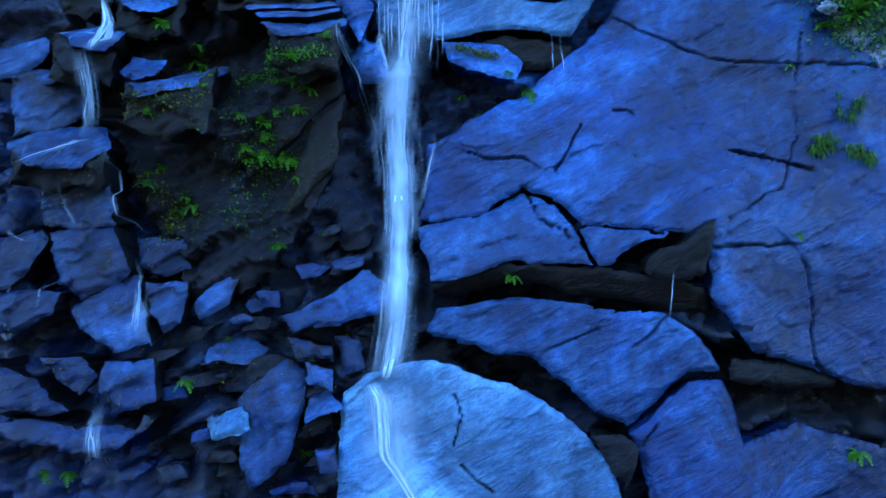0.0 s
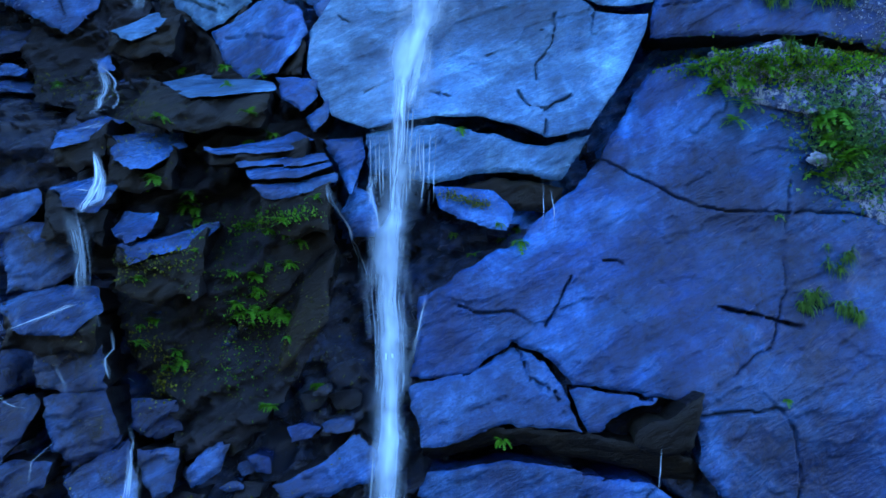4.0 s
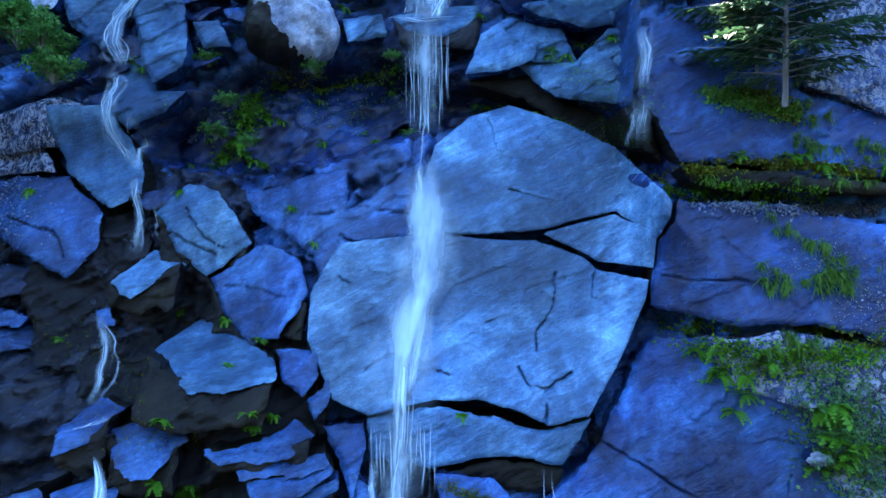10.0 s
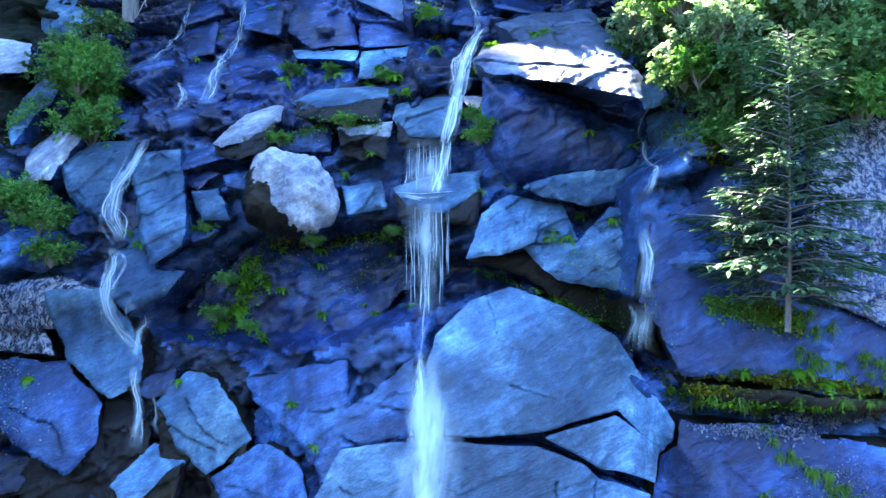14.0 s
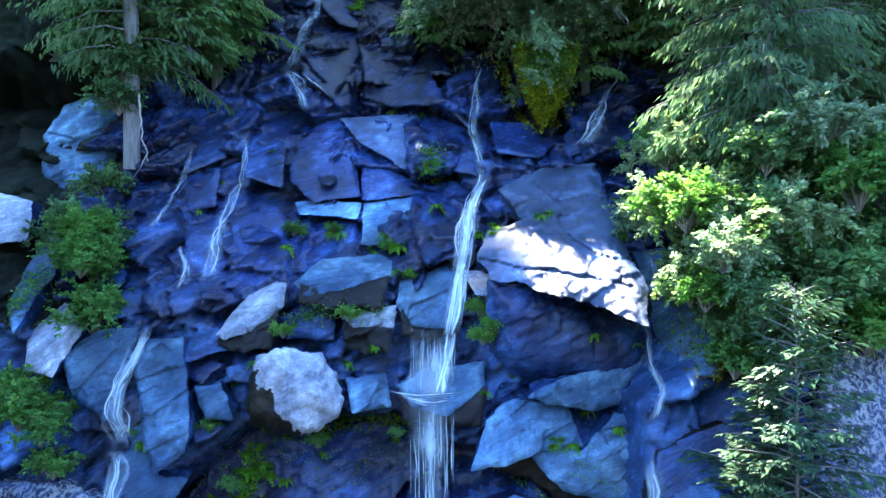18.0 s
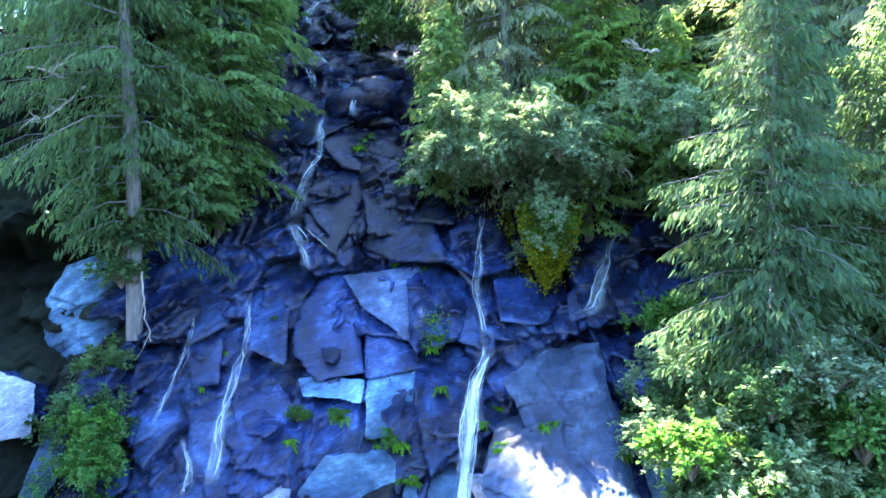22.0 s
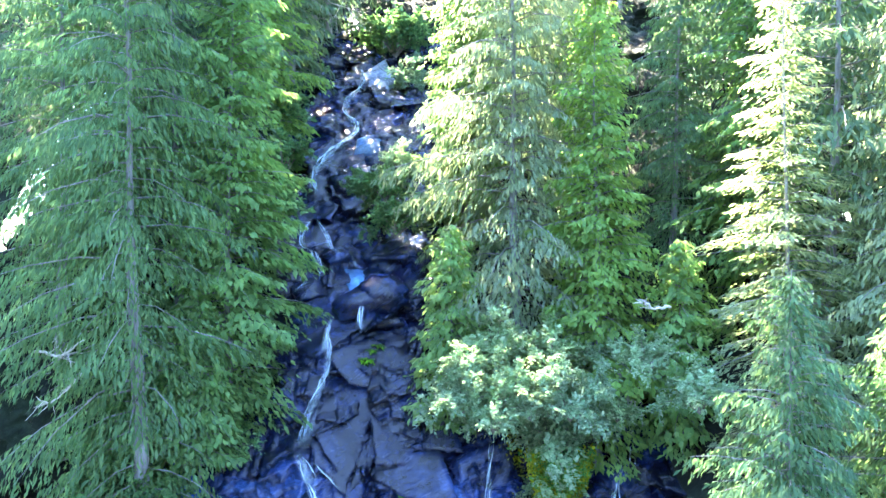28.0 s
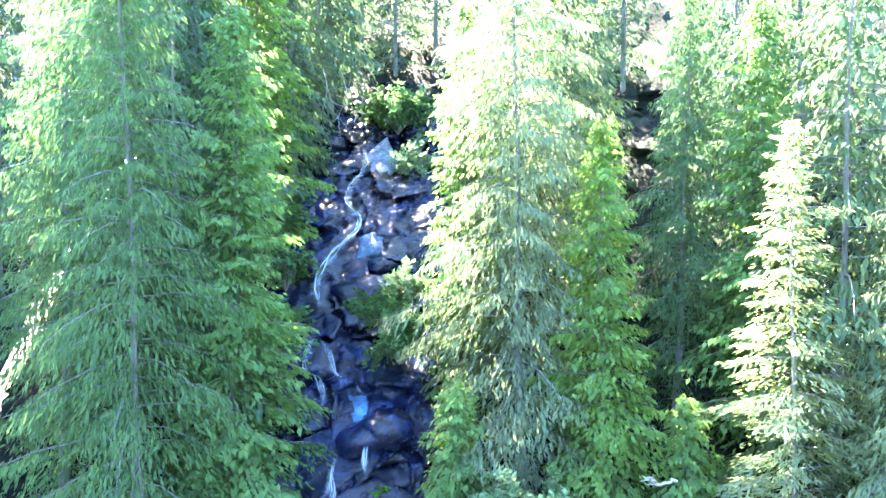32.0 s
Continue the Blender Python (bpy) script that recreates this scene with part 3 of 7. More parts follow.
def boulders(x0, x1, z0, z1, count, small, large, mats, seed, label, clear=()):
    rng = random.Random(seed)
    for _ in range(count):
        x, z, r = rng.uniform(x0, x1), rng.uniform(z0, z1), rng.uniform(small, large)
        if any(float(off_line(np.array([x]), np.array([z]), line)[0]) < 1.2 * r + 0.3 for line in clear):
            continue
        y = float(ground_y(np.array([x]), np.array([z]))[0])
        ob = boulder("boulder", x, z, r * rng.uniform(1.0, 1.5), r, r * rng.uniform(0.6, 0.9), rng.uniform(-25, 25), (rng.choice(mats),), rng.randrange(900), label)
        ob.location.y = y + 0.25 * r


def rubble(x0, x1, z0, z1, count, small, large, mats, seed, near=0.30, tilt=0.9):
    """Broken stones that fill a stretch of the cliff between its larger slabs."""
    rng = random.Random(seed)
    done = []
    for _ in range(count * 6):
        if len(done) >= count:
            break
        x, z, r = rng.uniform(x0, x1), rng.uniform(z0, z1), rng.uniform(small, large)
        if any(s["lo"][0] < x < s["hi"][0] and s["lo"][1] < z < s["hi"][1] and float(inside(np.array([x]), np.array([z]), s["outline"])[0]) > -0.3 * r for s in SLABS):
            continue
        if float(hollow(np.array([x]), np.array([z]))[0]) > 0.02:
            continue
        n, turn = rng.randint(4, 5), rng.uniform(0, 6.28)
        a = sorted(turn + (k + rng.uniform(-0.3, 0.3)) * 6.283 / n for k in range(n))
        ring = [(x + r * rng.uniform(0.75, 1.25) * math.cos(t) * 1.45 + 0.35 * r * math.sin(t), z + r * rng.uniform(0.7, 1.2) * math.sin(t) * 0.75) for t in a]
        done.append(slab("rock_block", ring, rng.uniform(0.0, near), (rng.uniform(-0.5, 0.5), rng.uniform(0.0, tilt)), 0.6, 0.03, 0.05, 0.05 if r < 0.5 else 0.07, 0.06, mat=rng.choice(mats)))


slab("rock_face", [(-0.26, 6.32), (0.44, 6.39), (0.94, 6.76), (1.33, 6.59), (1.62, 6.26), (2.58, 6.18), (2.92, 6.07), (2.88, 5.52), (3.33, 4.88), (4.30, 4.59), (5.30, 4.36), (6.47, 10.12), (4.61, 10.38), (3.47, 10.36), (2.99, 10.35), (2.45, 9.51), (2.16, 8.98), (1.39, 8.26), (0.95, 7.85), (0.25, 7.52), (-0.16, 7.23)], off=0.05, rough=0.045, res=0.021, mat="mid", cracks=[(0.035, 0.1, [(2.17, 9.02), (2.78, 8.68), (3.10, 8.47), (3.56, 8.33), (5.63, 8.26)]), (0.05, 0.14, [(2.09, 7.71), (2.45, 7.62), (2.88, 7.37)]), (0.09, 0.2, [(2.88, 7.37), (3.24, 7.21), (3.76, 7.09), (4.32, 6.94)]), (0.035, 0.1, [(2.94, 6.01), (3.87, 6.06), (4.04, 5.82), (4.05, 5.27), (4.04, 4.78), (4.24, 4.61)]), (0.03, 0.08, [(1.32, 6.94), (1.50, 7.19), (1.69, 7.52)]), (0.03, 0.08, [(0.24, 7.16), (0.58, 7.06), (0.92, 7.11), (1.09, 7.00)]), (0.02, 0.05, [(3.16, 6.32), (3.93, 6.75), (4.21, 7.35), (4.48, 8.68)])], label="broad blue rock face with long cracks")
slab("rock_plate", [(-0.27, 6.25), (0.43, 6.33), (0.93, 6.66), (1.31, 6.51), (1.51, 6.26), (1.63, 5.83), (1.36, 5.83), (0.80, 5.84), (0.10, 5.66), (-0.18, 5.65)], off=0.16, lean=(0.0, 0.35), rough=0.04, thick=0.4, cracks=[(0.05, 0.12, [(0.99, 6.66), (1.14, 6.33), (1.38, 6.21), (1.54, 5.85)]), (0.02, 0.05, [(0.10, 5.88), (0.62, 6.07), (1.07, 6.23)]), (0.02, 0.05, [(1.06, 6.04), (1.36, 5.85)])])
slab("rock_plate", [(1.56, 6.24), (2.05, 6.18), (2.56, 6.18), (2.21, 6.10), (1.87, 5.83), (1.70, 5.82)], off=0.12, lean=(0.0, 0.3), thick=0.3)
slab("rock_wedge", [(2.19, 5.93), (2.48, 6.07), (2.86, 6.31), (2.77, 5.77), (2.60, 5.66), (2.33, 5.68), (2.12, 5.78)], off=0.34, mat="brown", thick=0.5, lean=(0.0, -0.3), label="brown mossy wedge of rock")
# each rock_lip: a mossy underside, the shade below the edge put into its colour
slab("rock_lip", [(-0.15, 5.62), (0.75, 5.81), (1.75, 5.80), (2.43, 5.69), (2.83, 5.61), (2.98, 5.28), (2.40, 5.37), (1.67, 5.50), (0.75, 5.62), (-0.03, 5.43)], off=0.02, mat="brown", thick=0.4, lean=(0.0, -0.8), label="brown mossy underside of a ledge, with its shade painted in")
slab("rock_slab", [(-0.21, 5.05), (-0.12, 5.32), (0.74, 5.48), (1.66, 5.35), (2.40, 5.28), (2.72, 5.05), (2.91, 4.71), (2.59, 4.69), (1.93, 4.10), (1.65, 4.18), (1.32, 4.47), (0.97, 4.81), (0.60, 4.81), (0.35, 4.93)], off=0, lean=(0.0, -0.15), res=0.021, cracks=[(0.025, 0.06, [(1.04, 4.83), (1.71, 5.11)]), (0.025, 0.06, [(2.04, 4.96), (2.45, 5.28)])])
slab("rock_slab", [(-1.13, 3.33), (-1.08, 4.43), (-0.76, 4.67), (-0.39, 4.77), (0.10, 4.75), (0.46, 4.62), (0.89, 4.50), (1.23, 4.28), (1.56, 4.01), (1.77, 3.76), (1.79, 3.40), (1.79, 2.65), (-1.15, 2.56)], off=0.14, res=0.021, mat="bright", cracks=[(0.03, 0.08, [(0.13, 4.43), (0.20, 4.20), (0.12, 3.87)]), (0.03, 0.08, [(0.21, 3.71), (0.56, 3.44)]), (0.02, 0.05, [(0.69, 4.09), (1.06, 4.24)])])
slab("rock_slab", [(1.93, 4.08), (2.58, 4.66), (2.91, 4.67), (3.00, 4.32), (3.08, 3.96), (3.70, 4.13), (4.71, 3.87), (5.24, 3.67), (5.10, 2.45), (2.26, 2.66), (2.04, 3.88)], off=0.02, res=0.021, mat="deep", cracks=[(0.04, 0.1, [(3.08, 3.96), (3.35, 4.29), (2.96, 4.54)]), (0.03, 0.08, [(2.07, 3.97), (2.58, 4.65)])])
slab("rock_block", [(1.55, 4.05), (1.82, 4.10), (2.00, 3.96), (1.89, 3.58), (1.72, 3.77)], off=0.2, mat="dark")
slab("rock_block", [(3.06, 4.81), (3.80, 4.77), (4.35, 4.58), (4.28, 4.47), (3.64, 4.48), (3.07, 4.58)], off=-0.05, mat="brown", thick=0.4)
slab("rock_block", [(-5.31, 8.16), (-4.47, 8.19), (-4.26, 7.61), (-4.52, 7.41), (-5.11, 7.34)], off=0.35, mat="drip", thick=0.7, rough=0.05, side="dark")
# each rock_front: the face below a ledge, mossy and painted near-black for its shade
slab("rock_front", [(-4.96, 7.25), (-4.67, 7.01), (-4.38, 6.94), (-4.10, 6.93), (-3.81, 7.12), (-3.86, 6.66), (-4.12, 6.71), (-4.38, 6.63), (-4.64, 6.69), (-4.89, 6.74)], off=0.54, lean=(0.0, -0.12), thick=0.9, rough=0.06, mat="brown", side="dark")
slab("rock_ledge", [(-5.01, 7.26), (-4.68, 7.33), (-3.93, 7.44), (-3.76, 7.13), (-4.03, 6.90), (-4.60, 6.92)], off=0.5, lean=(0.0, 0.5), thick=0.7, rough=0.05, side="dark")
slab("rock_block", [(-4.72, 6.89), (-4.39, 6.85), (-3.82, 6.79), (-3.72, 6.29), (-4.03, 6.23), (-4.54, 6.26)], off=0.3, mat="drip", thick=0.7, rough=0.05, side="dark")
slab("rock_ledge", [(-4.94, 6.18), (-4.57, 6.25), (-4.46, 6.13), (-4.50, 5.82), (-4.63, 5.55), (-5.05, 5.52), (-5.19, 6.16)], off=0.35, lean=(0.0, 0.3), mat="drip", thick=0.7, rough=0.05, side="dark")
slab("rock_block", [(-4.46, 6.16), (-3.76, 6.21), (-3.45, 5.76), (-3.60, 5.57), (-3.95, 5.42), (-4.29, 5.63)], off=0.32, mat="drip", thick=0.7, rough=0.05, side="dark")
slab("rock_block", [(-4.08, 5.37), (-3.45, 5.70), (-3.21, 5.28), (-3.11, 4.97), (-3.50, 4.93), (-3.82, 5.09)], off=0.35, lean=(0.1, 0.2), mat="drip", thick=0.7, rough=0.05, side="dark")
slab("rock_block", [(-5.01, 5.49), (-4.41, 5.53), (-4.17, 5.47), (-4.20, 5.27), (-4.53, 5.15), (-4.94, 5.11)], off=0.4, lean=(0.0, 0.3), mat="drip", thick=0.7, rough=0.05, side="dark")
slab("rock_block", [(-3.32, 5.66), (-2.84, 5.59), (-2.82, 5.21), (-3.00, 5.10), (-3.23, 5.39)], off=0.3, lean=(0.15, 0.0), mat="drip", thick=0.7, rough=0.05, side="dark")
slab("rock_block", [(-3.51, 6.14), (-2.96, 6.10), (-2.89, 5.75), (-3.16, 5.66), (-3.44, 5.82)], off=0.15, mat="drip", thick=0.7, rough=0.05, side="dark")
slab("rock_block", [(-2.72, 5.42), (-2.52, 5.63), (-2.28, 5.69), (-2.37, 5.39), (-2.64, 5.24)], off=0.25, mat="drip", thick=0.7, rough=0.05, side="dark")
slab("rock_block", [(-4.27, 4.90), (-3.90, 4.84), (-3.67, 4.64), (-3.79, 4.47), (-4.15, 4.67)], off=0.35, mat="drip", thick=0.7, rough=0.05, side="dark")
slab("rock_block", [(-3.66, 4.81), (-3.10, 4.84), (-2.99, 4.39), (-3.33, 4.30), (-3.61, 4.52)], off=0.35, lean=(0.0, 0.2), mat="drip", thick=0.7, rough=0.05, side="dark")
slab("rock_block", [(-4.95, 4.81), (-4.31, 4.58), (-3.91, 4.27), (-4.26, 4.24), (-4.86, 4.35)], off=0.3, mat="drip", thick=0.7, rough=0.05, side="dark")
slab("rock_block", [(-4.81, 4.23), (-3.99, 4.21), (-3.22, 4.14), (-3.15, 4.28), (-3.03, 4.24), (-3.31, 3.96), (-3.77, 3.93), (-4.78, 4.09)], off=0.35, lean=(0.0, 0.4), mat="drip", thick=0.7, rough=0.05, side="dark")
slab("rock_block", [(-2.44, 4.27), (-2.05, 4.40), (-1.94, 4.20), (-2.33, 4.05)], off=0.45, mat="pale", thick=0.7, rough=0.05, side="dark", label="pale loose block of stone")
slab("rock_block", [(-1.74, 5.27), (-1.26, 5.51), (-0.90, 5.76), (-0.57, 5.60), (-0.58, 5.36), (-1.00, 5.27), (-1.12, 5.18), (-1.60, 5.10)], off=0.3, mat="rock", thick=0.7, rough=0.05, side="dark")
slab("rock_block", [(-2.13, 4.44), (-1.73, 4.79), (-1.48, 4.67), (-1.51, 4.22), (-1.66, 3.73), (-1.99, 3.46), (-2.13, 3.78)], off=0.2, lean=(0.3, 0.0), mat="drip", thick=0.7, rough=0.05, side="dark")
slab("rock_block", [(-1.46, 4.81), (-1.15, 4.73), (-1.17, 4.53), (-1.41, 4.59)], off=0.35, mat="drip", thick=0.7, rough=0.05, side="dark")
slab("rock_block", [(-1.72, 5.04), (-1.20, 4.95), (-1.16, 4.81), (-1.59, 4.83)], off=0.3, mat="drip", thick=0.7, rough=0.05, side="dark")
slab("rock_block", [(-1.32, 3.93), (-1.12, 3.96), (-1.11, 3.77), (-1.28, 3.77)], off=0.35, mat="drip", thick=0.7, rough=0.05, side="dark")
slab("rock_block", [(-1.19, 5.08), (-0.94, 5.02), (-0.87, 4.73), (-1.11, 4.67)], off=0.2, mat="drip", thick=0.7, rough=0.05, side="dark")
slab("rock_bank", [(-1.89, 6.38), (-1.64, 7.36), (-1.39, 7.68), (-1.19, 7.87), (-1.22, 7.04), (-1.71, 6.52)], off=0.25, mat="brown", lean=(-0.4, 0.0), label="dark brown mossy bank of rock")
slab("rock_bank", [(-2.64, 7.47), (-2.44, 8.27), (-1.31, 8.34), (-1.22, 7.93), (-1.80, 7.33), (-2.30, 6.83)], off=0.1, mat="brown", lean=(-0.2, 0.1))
# mossy bank behind the ledges, its black also standing in for their shade
slab("rock_bank", [(-5.09, 10.90), (-3.92, 11.73), (-2.99, 10.69), (-1.66, 10.29), (-1.29, 8.66), (-1.23, 7.42), (-1.39, 6.74), (-2.04, 5.60), (-2.80, 5.48), (-3.58, 6.48), (-4.13, 7.42), (-4.63, 8.66)], off=0.02, mat="dark", rough=0.16, res=0.05, jag=0.15, label="dripping bank of mossy rock, painted black for the shade between ledges")
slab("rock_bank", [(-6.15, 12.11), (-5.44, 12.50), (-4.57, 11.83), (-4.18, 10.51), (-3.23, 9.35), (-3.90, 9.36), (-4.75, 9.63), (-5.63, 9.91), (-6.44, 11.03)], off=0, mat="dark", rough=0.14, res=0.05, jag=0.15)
slab("rock_hollow", [(-4.86, 13.09), (-4.40, 13.65), (-3.31, 14.71), (-2.03, 14.56), (-0.49, 14.91), (-0.28, 13.82), (-1.35, 13.10), (-2.69, 12.90), (-4.40, 12.90)], off=-0.85, mat="navy", rough=0.10, res=0.05, jag=0.12, lean=(0.0, 0.15), label="dark hollow under the overhanging ledge")
# blue tops over near-black fronts: skylight and shade divided by colour
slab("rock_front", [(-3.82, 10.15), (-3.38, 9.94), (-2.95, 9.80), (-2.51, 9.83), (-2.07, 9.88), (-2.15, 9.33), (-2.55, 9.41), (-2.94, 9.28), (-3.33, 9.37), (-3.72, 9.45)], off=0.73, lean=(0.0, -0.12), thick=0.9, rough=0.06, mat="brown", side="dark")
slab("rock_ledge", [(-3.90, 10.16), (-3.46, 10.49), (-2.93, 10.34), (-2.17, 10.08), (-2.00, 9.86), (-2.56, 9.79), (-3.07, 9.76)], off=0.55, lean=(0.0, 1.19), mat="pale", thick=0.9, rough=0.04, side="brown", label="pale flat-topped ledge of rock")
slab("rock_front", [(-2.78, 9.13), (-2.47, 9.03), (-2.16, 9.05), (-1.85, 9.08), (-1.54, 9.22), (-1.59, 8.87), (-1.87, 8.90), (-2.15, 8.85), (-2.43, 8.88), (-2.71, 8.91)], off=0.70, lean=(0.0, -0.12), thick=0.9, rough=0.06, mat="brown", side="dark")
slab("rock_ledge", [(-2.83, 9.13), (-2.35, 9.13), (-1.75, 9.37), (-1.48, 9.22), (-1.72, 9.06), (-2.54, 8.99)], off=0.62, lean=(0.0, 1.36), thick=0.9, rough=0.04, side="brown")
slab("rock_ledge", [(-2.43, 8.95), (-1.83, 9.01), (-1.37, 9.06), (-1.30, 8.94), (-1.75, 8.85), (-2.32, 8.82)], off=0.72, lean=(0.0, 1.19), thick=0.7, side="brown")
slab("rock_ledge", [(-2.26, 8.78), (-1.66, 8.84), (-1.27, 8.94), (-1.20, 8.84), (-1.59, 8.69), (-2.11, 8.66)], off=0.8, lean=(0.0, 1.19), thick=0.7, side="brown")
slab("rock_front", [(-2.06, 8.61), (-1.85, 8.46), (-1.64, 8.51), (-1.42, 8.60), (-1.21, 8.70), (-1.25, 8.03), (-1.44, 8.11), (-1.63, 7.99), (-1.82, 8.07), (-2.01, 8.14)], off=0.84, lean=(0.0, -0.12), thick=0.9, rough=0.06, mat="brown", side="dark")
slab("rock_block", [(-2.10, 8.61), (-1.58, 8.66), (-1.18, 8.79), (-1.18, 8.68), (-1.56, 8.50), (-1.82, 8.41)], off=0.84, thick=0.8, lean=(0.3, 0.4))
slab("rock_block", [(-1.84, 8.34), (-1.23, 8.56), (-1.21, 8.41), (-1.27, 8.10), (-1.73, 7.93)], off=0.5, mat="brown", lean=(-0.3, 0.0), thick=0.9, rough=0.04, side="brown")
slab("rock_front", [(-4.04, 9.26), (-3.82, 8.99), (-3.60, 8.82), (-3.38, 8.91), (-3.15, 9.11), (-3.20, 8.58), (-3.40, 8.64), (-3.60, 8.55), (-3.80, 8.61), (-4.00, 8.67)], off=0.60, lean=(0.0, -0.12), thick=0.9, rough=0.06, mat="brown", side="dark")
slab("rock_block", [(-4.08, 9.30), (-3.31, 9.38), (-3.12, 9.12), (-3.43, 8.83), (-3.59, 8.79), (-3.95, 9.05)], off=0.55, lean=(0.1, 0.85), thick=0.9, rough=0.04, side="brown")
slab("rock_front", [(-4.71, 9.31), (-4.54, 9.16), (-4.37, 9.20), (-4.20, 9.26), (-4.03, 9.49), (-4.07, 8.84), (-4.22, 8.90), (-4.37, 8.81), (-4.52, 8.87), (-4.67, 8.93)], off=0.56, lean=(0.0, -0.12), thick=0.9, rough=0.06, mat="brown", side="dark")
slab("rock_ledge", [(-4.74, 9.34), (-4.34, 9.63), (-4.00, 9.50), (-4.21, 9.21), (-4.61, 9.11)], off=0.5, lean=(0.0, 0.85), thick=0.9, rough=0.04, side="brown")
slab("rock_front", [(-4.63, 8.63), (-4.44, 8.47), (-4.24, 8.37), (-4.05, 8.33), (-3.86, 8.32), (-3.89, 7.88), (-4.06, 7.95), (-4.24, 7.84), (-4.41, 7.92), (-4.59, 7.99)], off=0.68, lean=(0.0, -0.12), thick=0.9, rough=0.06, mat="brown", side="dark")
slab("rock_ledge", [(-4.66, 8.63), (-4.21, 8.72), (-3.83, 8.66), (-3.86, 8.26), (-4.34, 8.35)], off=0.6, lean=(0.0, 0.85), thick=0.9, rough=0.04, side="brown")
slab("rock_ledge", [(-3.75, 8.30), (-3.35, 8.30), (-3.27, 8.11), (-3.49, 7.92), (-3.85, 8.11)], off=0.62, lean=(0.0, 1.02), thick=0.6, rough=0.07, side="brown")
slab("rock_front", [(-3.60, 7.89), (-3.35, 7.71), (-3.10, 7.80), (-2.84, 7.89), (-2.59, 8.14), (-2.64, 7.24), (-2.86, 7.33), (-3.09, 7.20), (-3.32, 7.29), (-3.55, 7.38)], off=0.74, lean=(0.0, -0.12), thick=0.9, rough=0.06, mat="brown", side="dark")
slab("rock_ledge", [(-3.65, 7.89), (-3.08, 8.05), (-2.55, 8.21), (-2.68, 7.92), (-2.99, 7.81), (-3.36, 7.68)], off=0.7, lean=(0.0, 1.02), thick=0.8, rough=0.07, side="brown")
slab("rock_block", [(-5.57, 8.46), (-4.91, 8.58), (-4.80, 8.39), (-5.08, 8.08), (-5.47, 8.03)], off=0.4, thick=0.9, rough=0.04, side="brown")
slab("rock_block", [(-4.85, 8.05), (-4.59, 8.13), (-4.50, 8.01), (-4.72, 7.94)], off=0.5, thick=0.9, rough=0.04, side="brown")
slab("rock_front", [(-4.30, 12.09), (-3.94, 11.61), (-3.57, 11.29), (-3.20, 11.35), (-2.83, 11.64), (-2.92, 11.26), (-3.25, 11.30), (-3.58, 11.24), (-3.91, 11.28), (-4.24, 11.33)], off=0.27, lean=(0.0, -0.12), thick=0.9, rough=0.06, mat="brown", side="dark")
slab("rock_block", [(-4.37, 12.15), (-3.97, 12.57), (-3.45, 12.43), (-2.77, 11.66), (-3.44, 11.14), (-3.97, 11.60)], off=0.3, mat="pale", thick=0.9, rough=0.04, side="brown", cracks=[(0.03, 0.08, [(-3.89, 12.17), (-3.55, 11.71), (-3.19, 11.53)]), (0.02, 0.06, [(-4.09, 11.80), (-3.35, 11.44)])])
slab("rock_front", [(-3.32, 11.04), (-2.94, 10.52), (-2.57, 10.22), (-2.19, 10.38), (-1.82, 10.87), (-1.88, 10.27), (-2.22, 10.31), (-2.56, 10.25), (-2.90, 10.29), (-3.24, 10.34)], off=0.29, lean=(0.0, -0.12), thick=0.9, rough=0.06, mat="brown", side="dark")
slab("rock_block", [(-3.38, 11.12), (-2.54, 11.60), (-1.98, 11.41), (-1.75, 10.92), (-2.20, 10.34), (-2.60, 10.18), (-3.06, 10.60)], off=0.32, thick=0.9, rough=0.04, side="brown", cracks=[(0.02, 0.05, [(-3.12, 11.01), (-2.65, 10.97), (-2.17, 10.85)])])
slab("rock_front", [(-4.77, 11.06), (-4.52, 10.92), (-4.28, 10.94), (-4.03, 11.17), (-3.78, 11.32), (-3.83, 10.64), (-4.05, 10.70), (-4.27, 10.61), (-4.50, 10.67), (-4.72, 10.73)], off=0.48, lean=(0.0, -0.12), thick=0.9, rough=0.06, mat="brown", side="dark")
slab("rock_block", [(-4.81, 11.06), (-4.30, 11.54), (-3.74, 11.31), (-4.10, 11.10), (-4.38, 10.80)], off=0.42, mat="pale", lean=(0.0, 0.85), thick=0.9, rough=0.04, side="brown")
slab("rock_block", [(-5.00, 10.65), (-4.80, 10.69), (-4.67, 10.44), (-4.87, 10.44)], off=0.35, thick=0.9, rough=0.04, side="brown")
slab("rock_slab", [(-6.30, 13.85), (-5.28, 13.87), (-5.09, 13.41), (-4.73, 12.94), (-4.66, 12.40), (-5.10, 12.20), (-5.78, 12.72), (-6.30, 13.56)], off=0.35, mat="pale", lean=(0.1, 0.0), thick=0.9, rough=0.04, side="brown")
slab("rock_slab", [(-7.70, 12.70), (-5.92, 12.71), (-5.23, 12.08), (-5.16, 11.61), (-5.59, 11.11), (-6.09, 11.37), (-7.46, 12.05)], off=0.25, mat="rock", thick=0.9, rough=0.04, side="brown", cracks=[(0.03, 0.1, [(-7.00, 12.12), (-5.93, 11.81), (-5.68, 11.45)])])
slab("rock_slab", [(-7.84, 13.56), (-6.52, 13.38), (-6.19, 12.83), (-7.81, 12.82)], off=0.15, mat="lichen", thick=0.9, rough=0.04, side="brown")
slab("rock_block", [(-2.20, 10.20), (-1.55, 10.22), (-1.54, 9.89), (-1.75, 9.60), (-2.00, 9.82)], off=0.42, lean=(0.2, 0.2), thick=0.9, rough=0.04, side="brown")
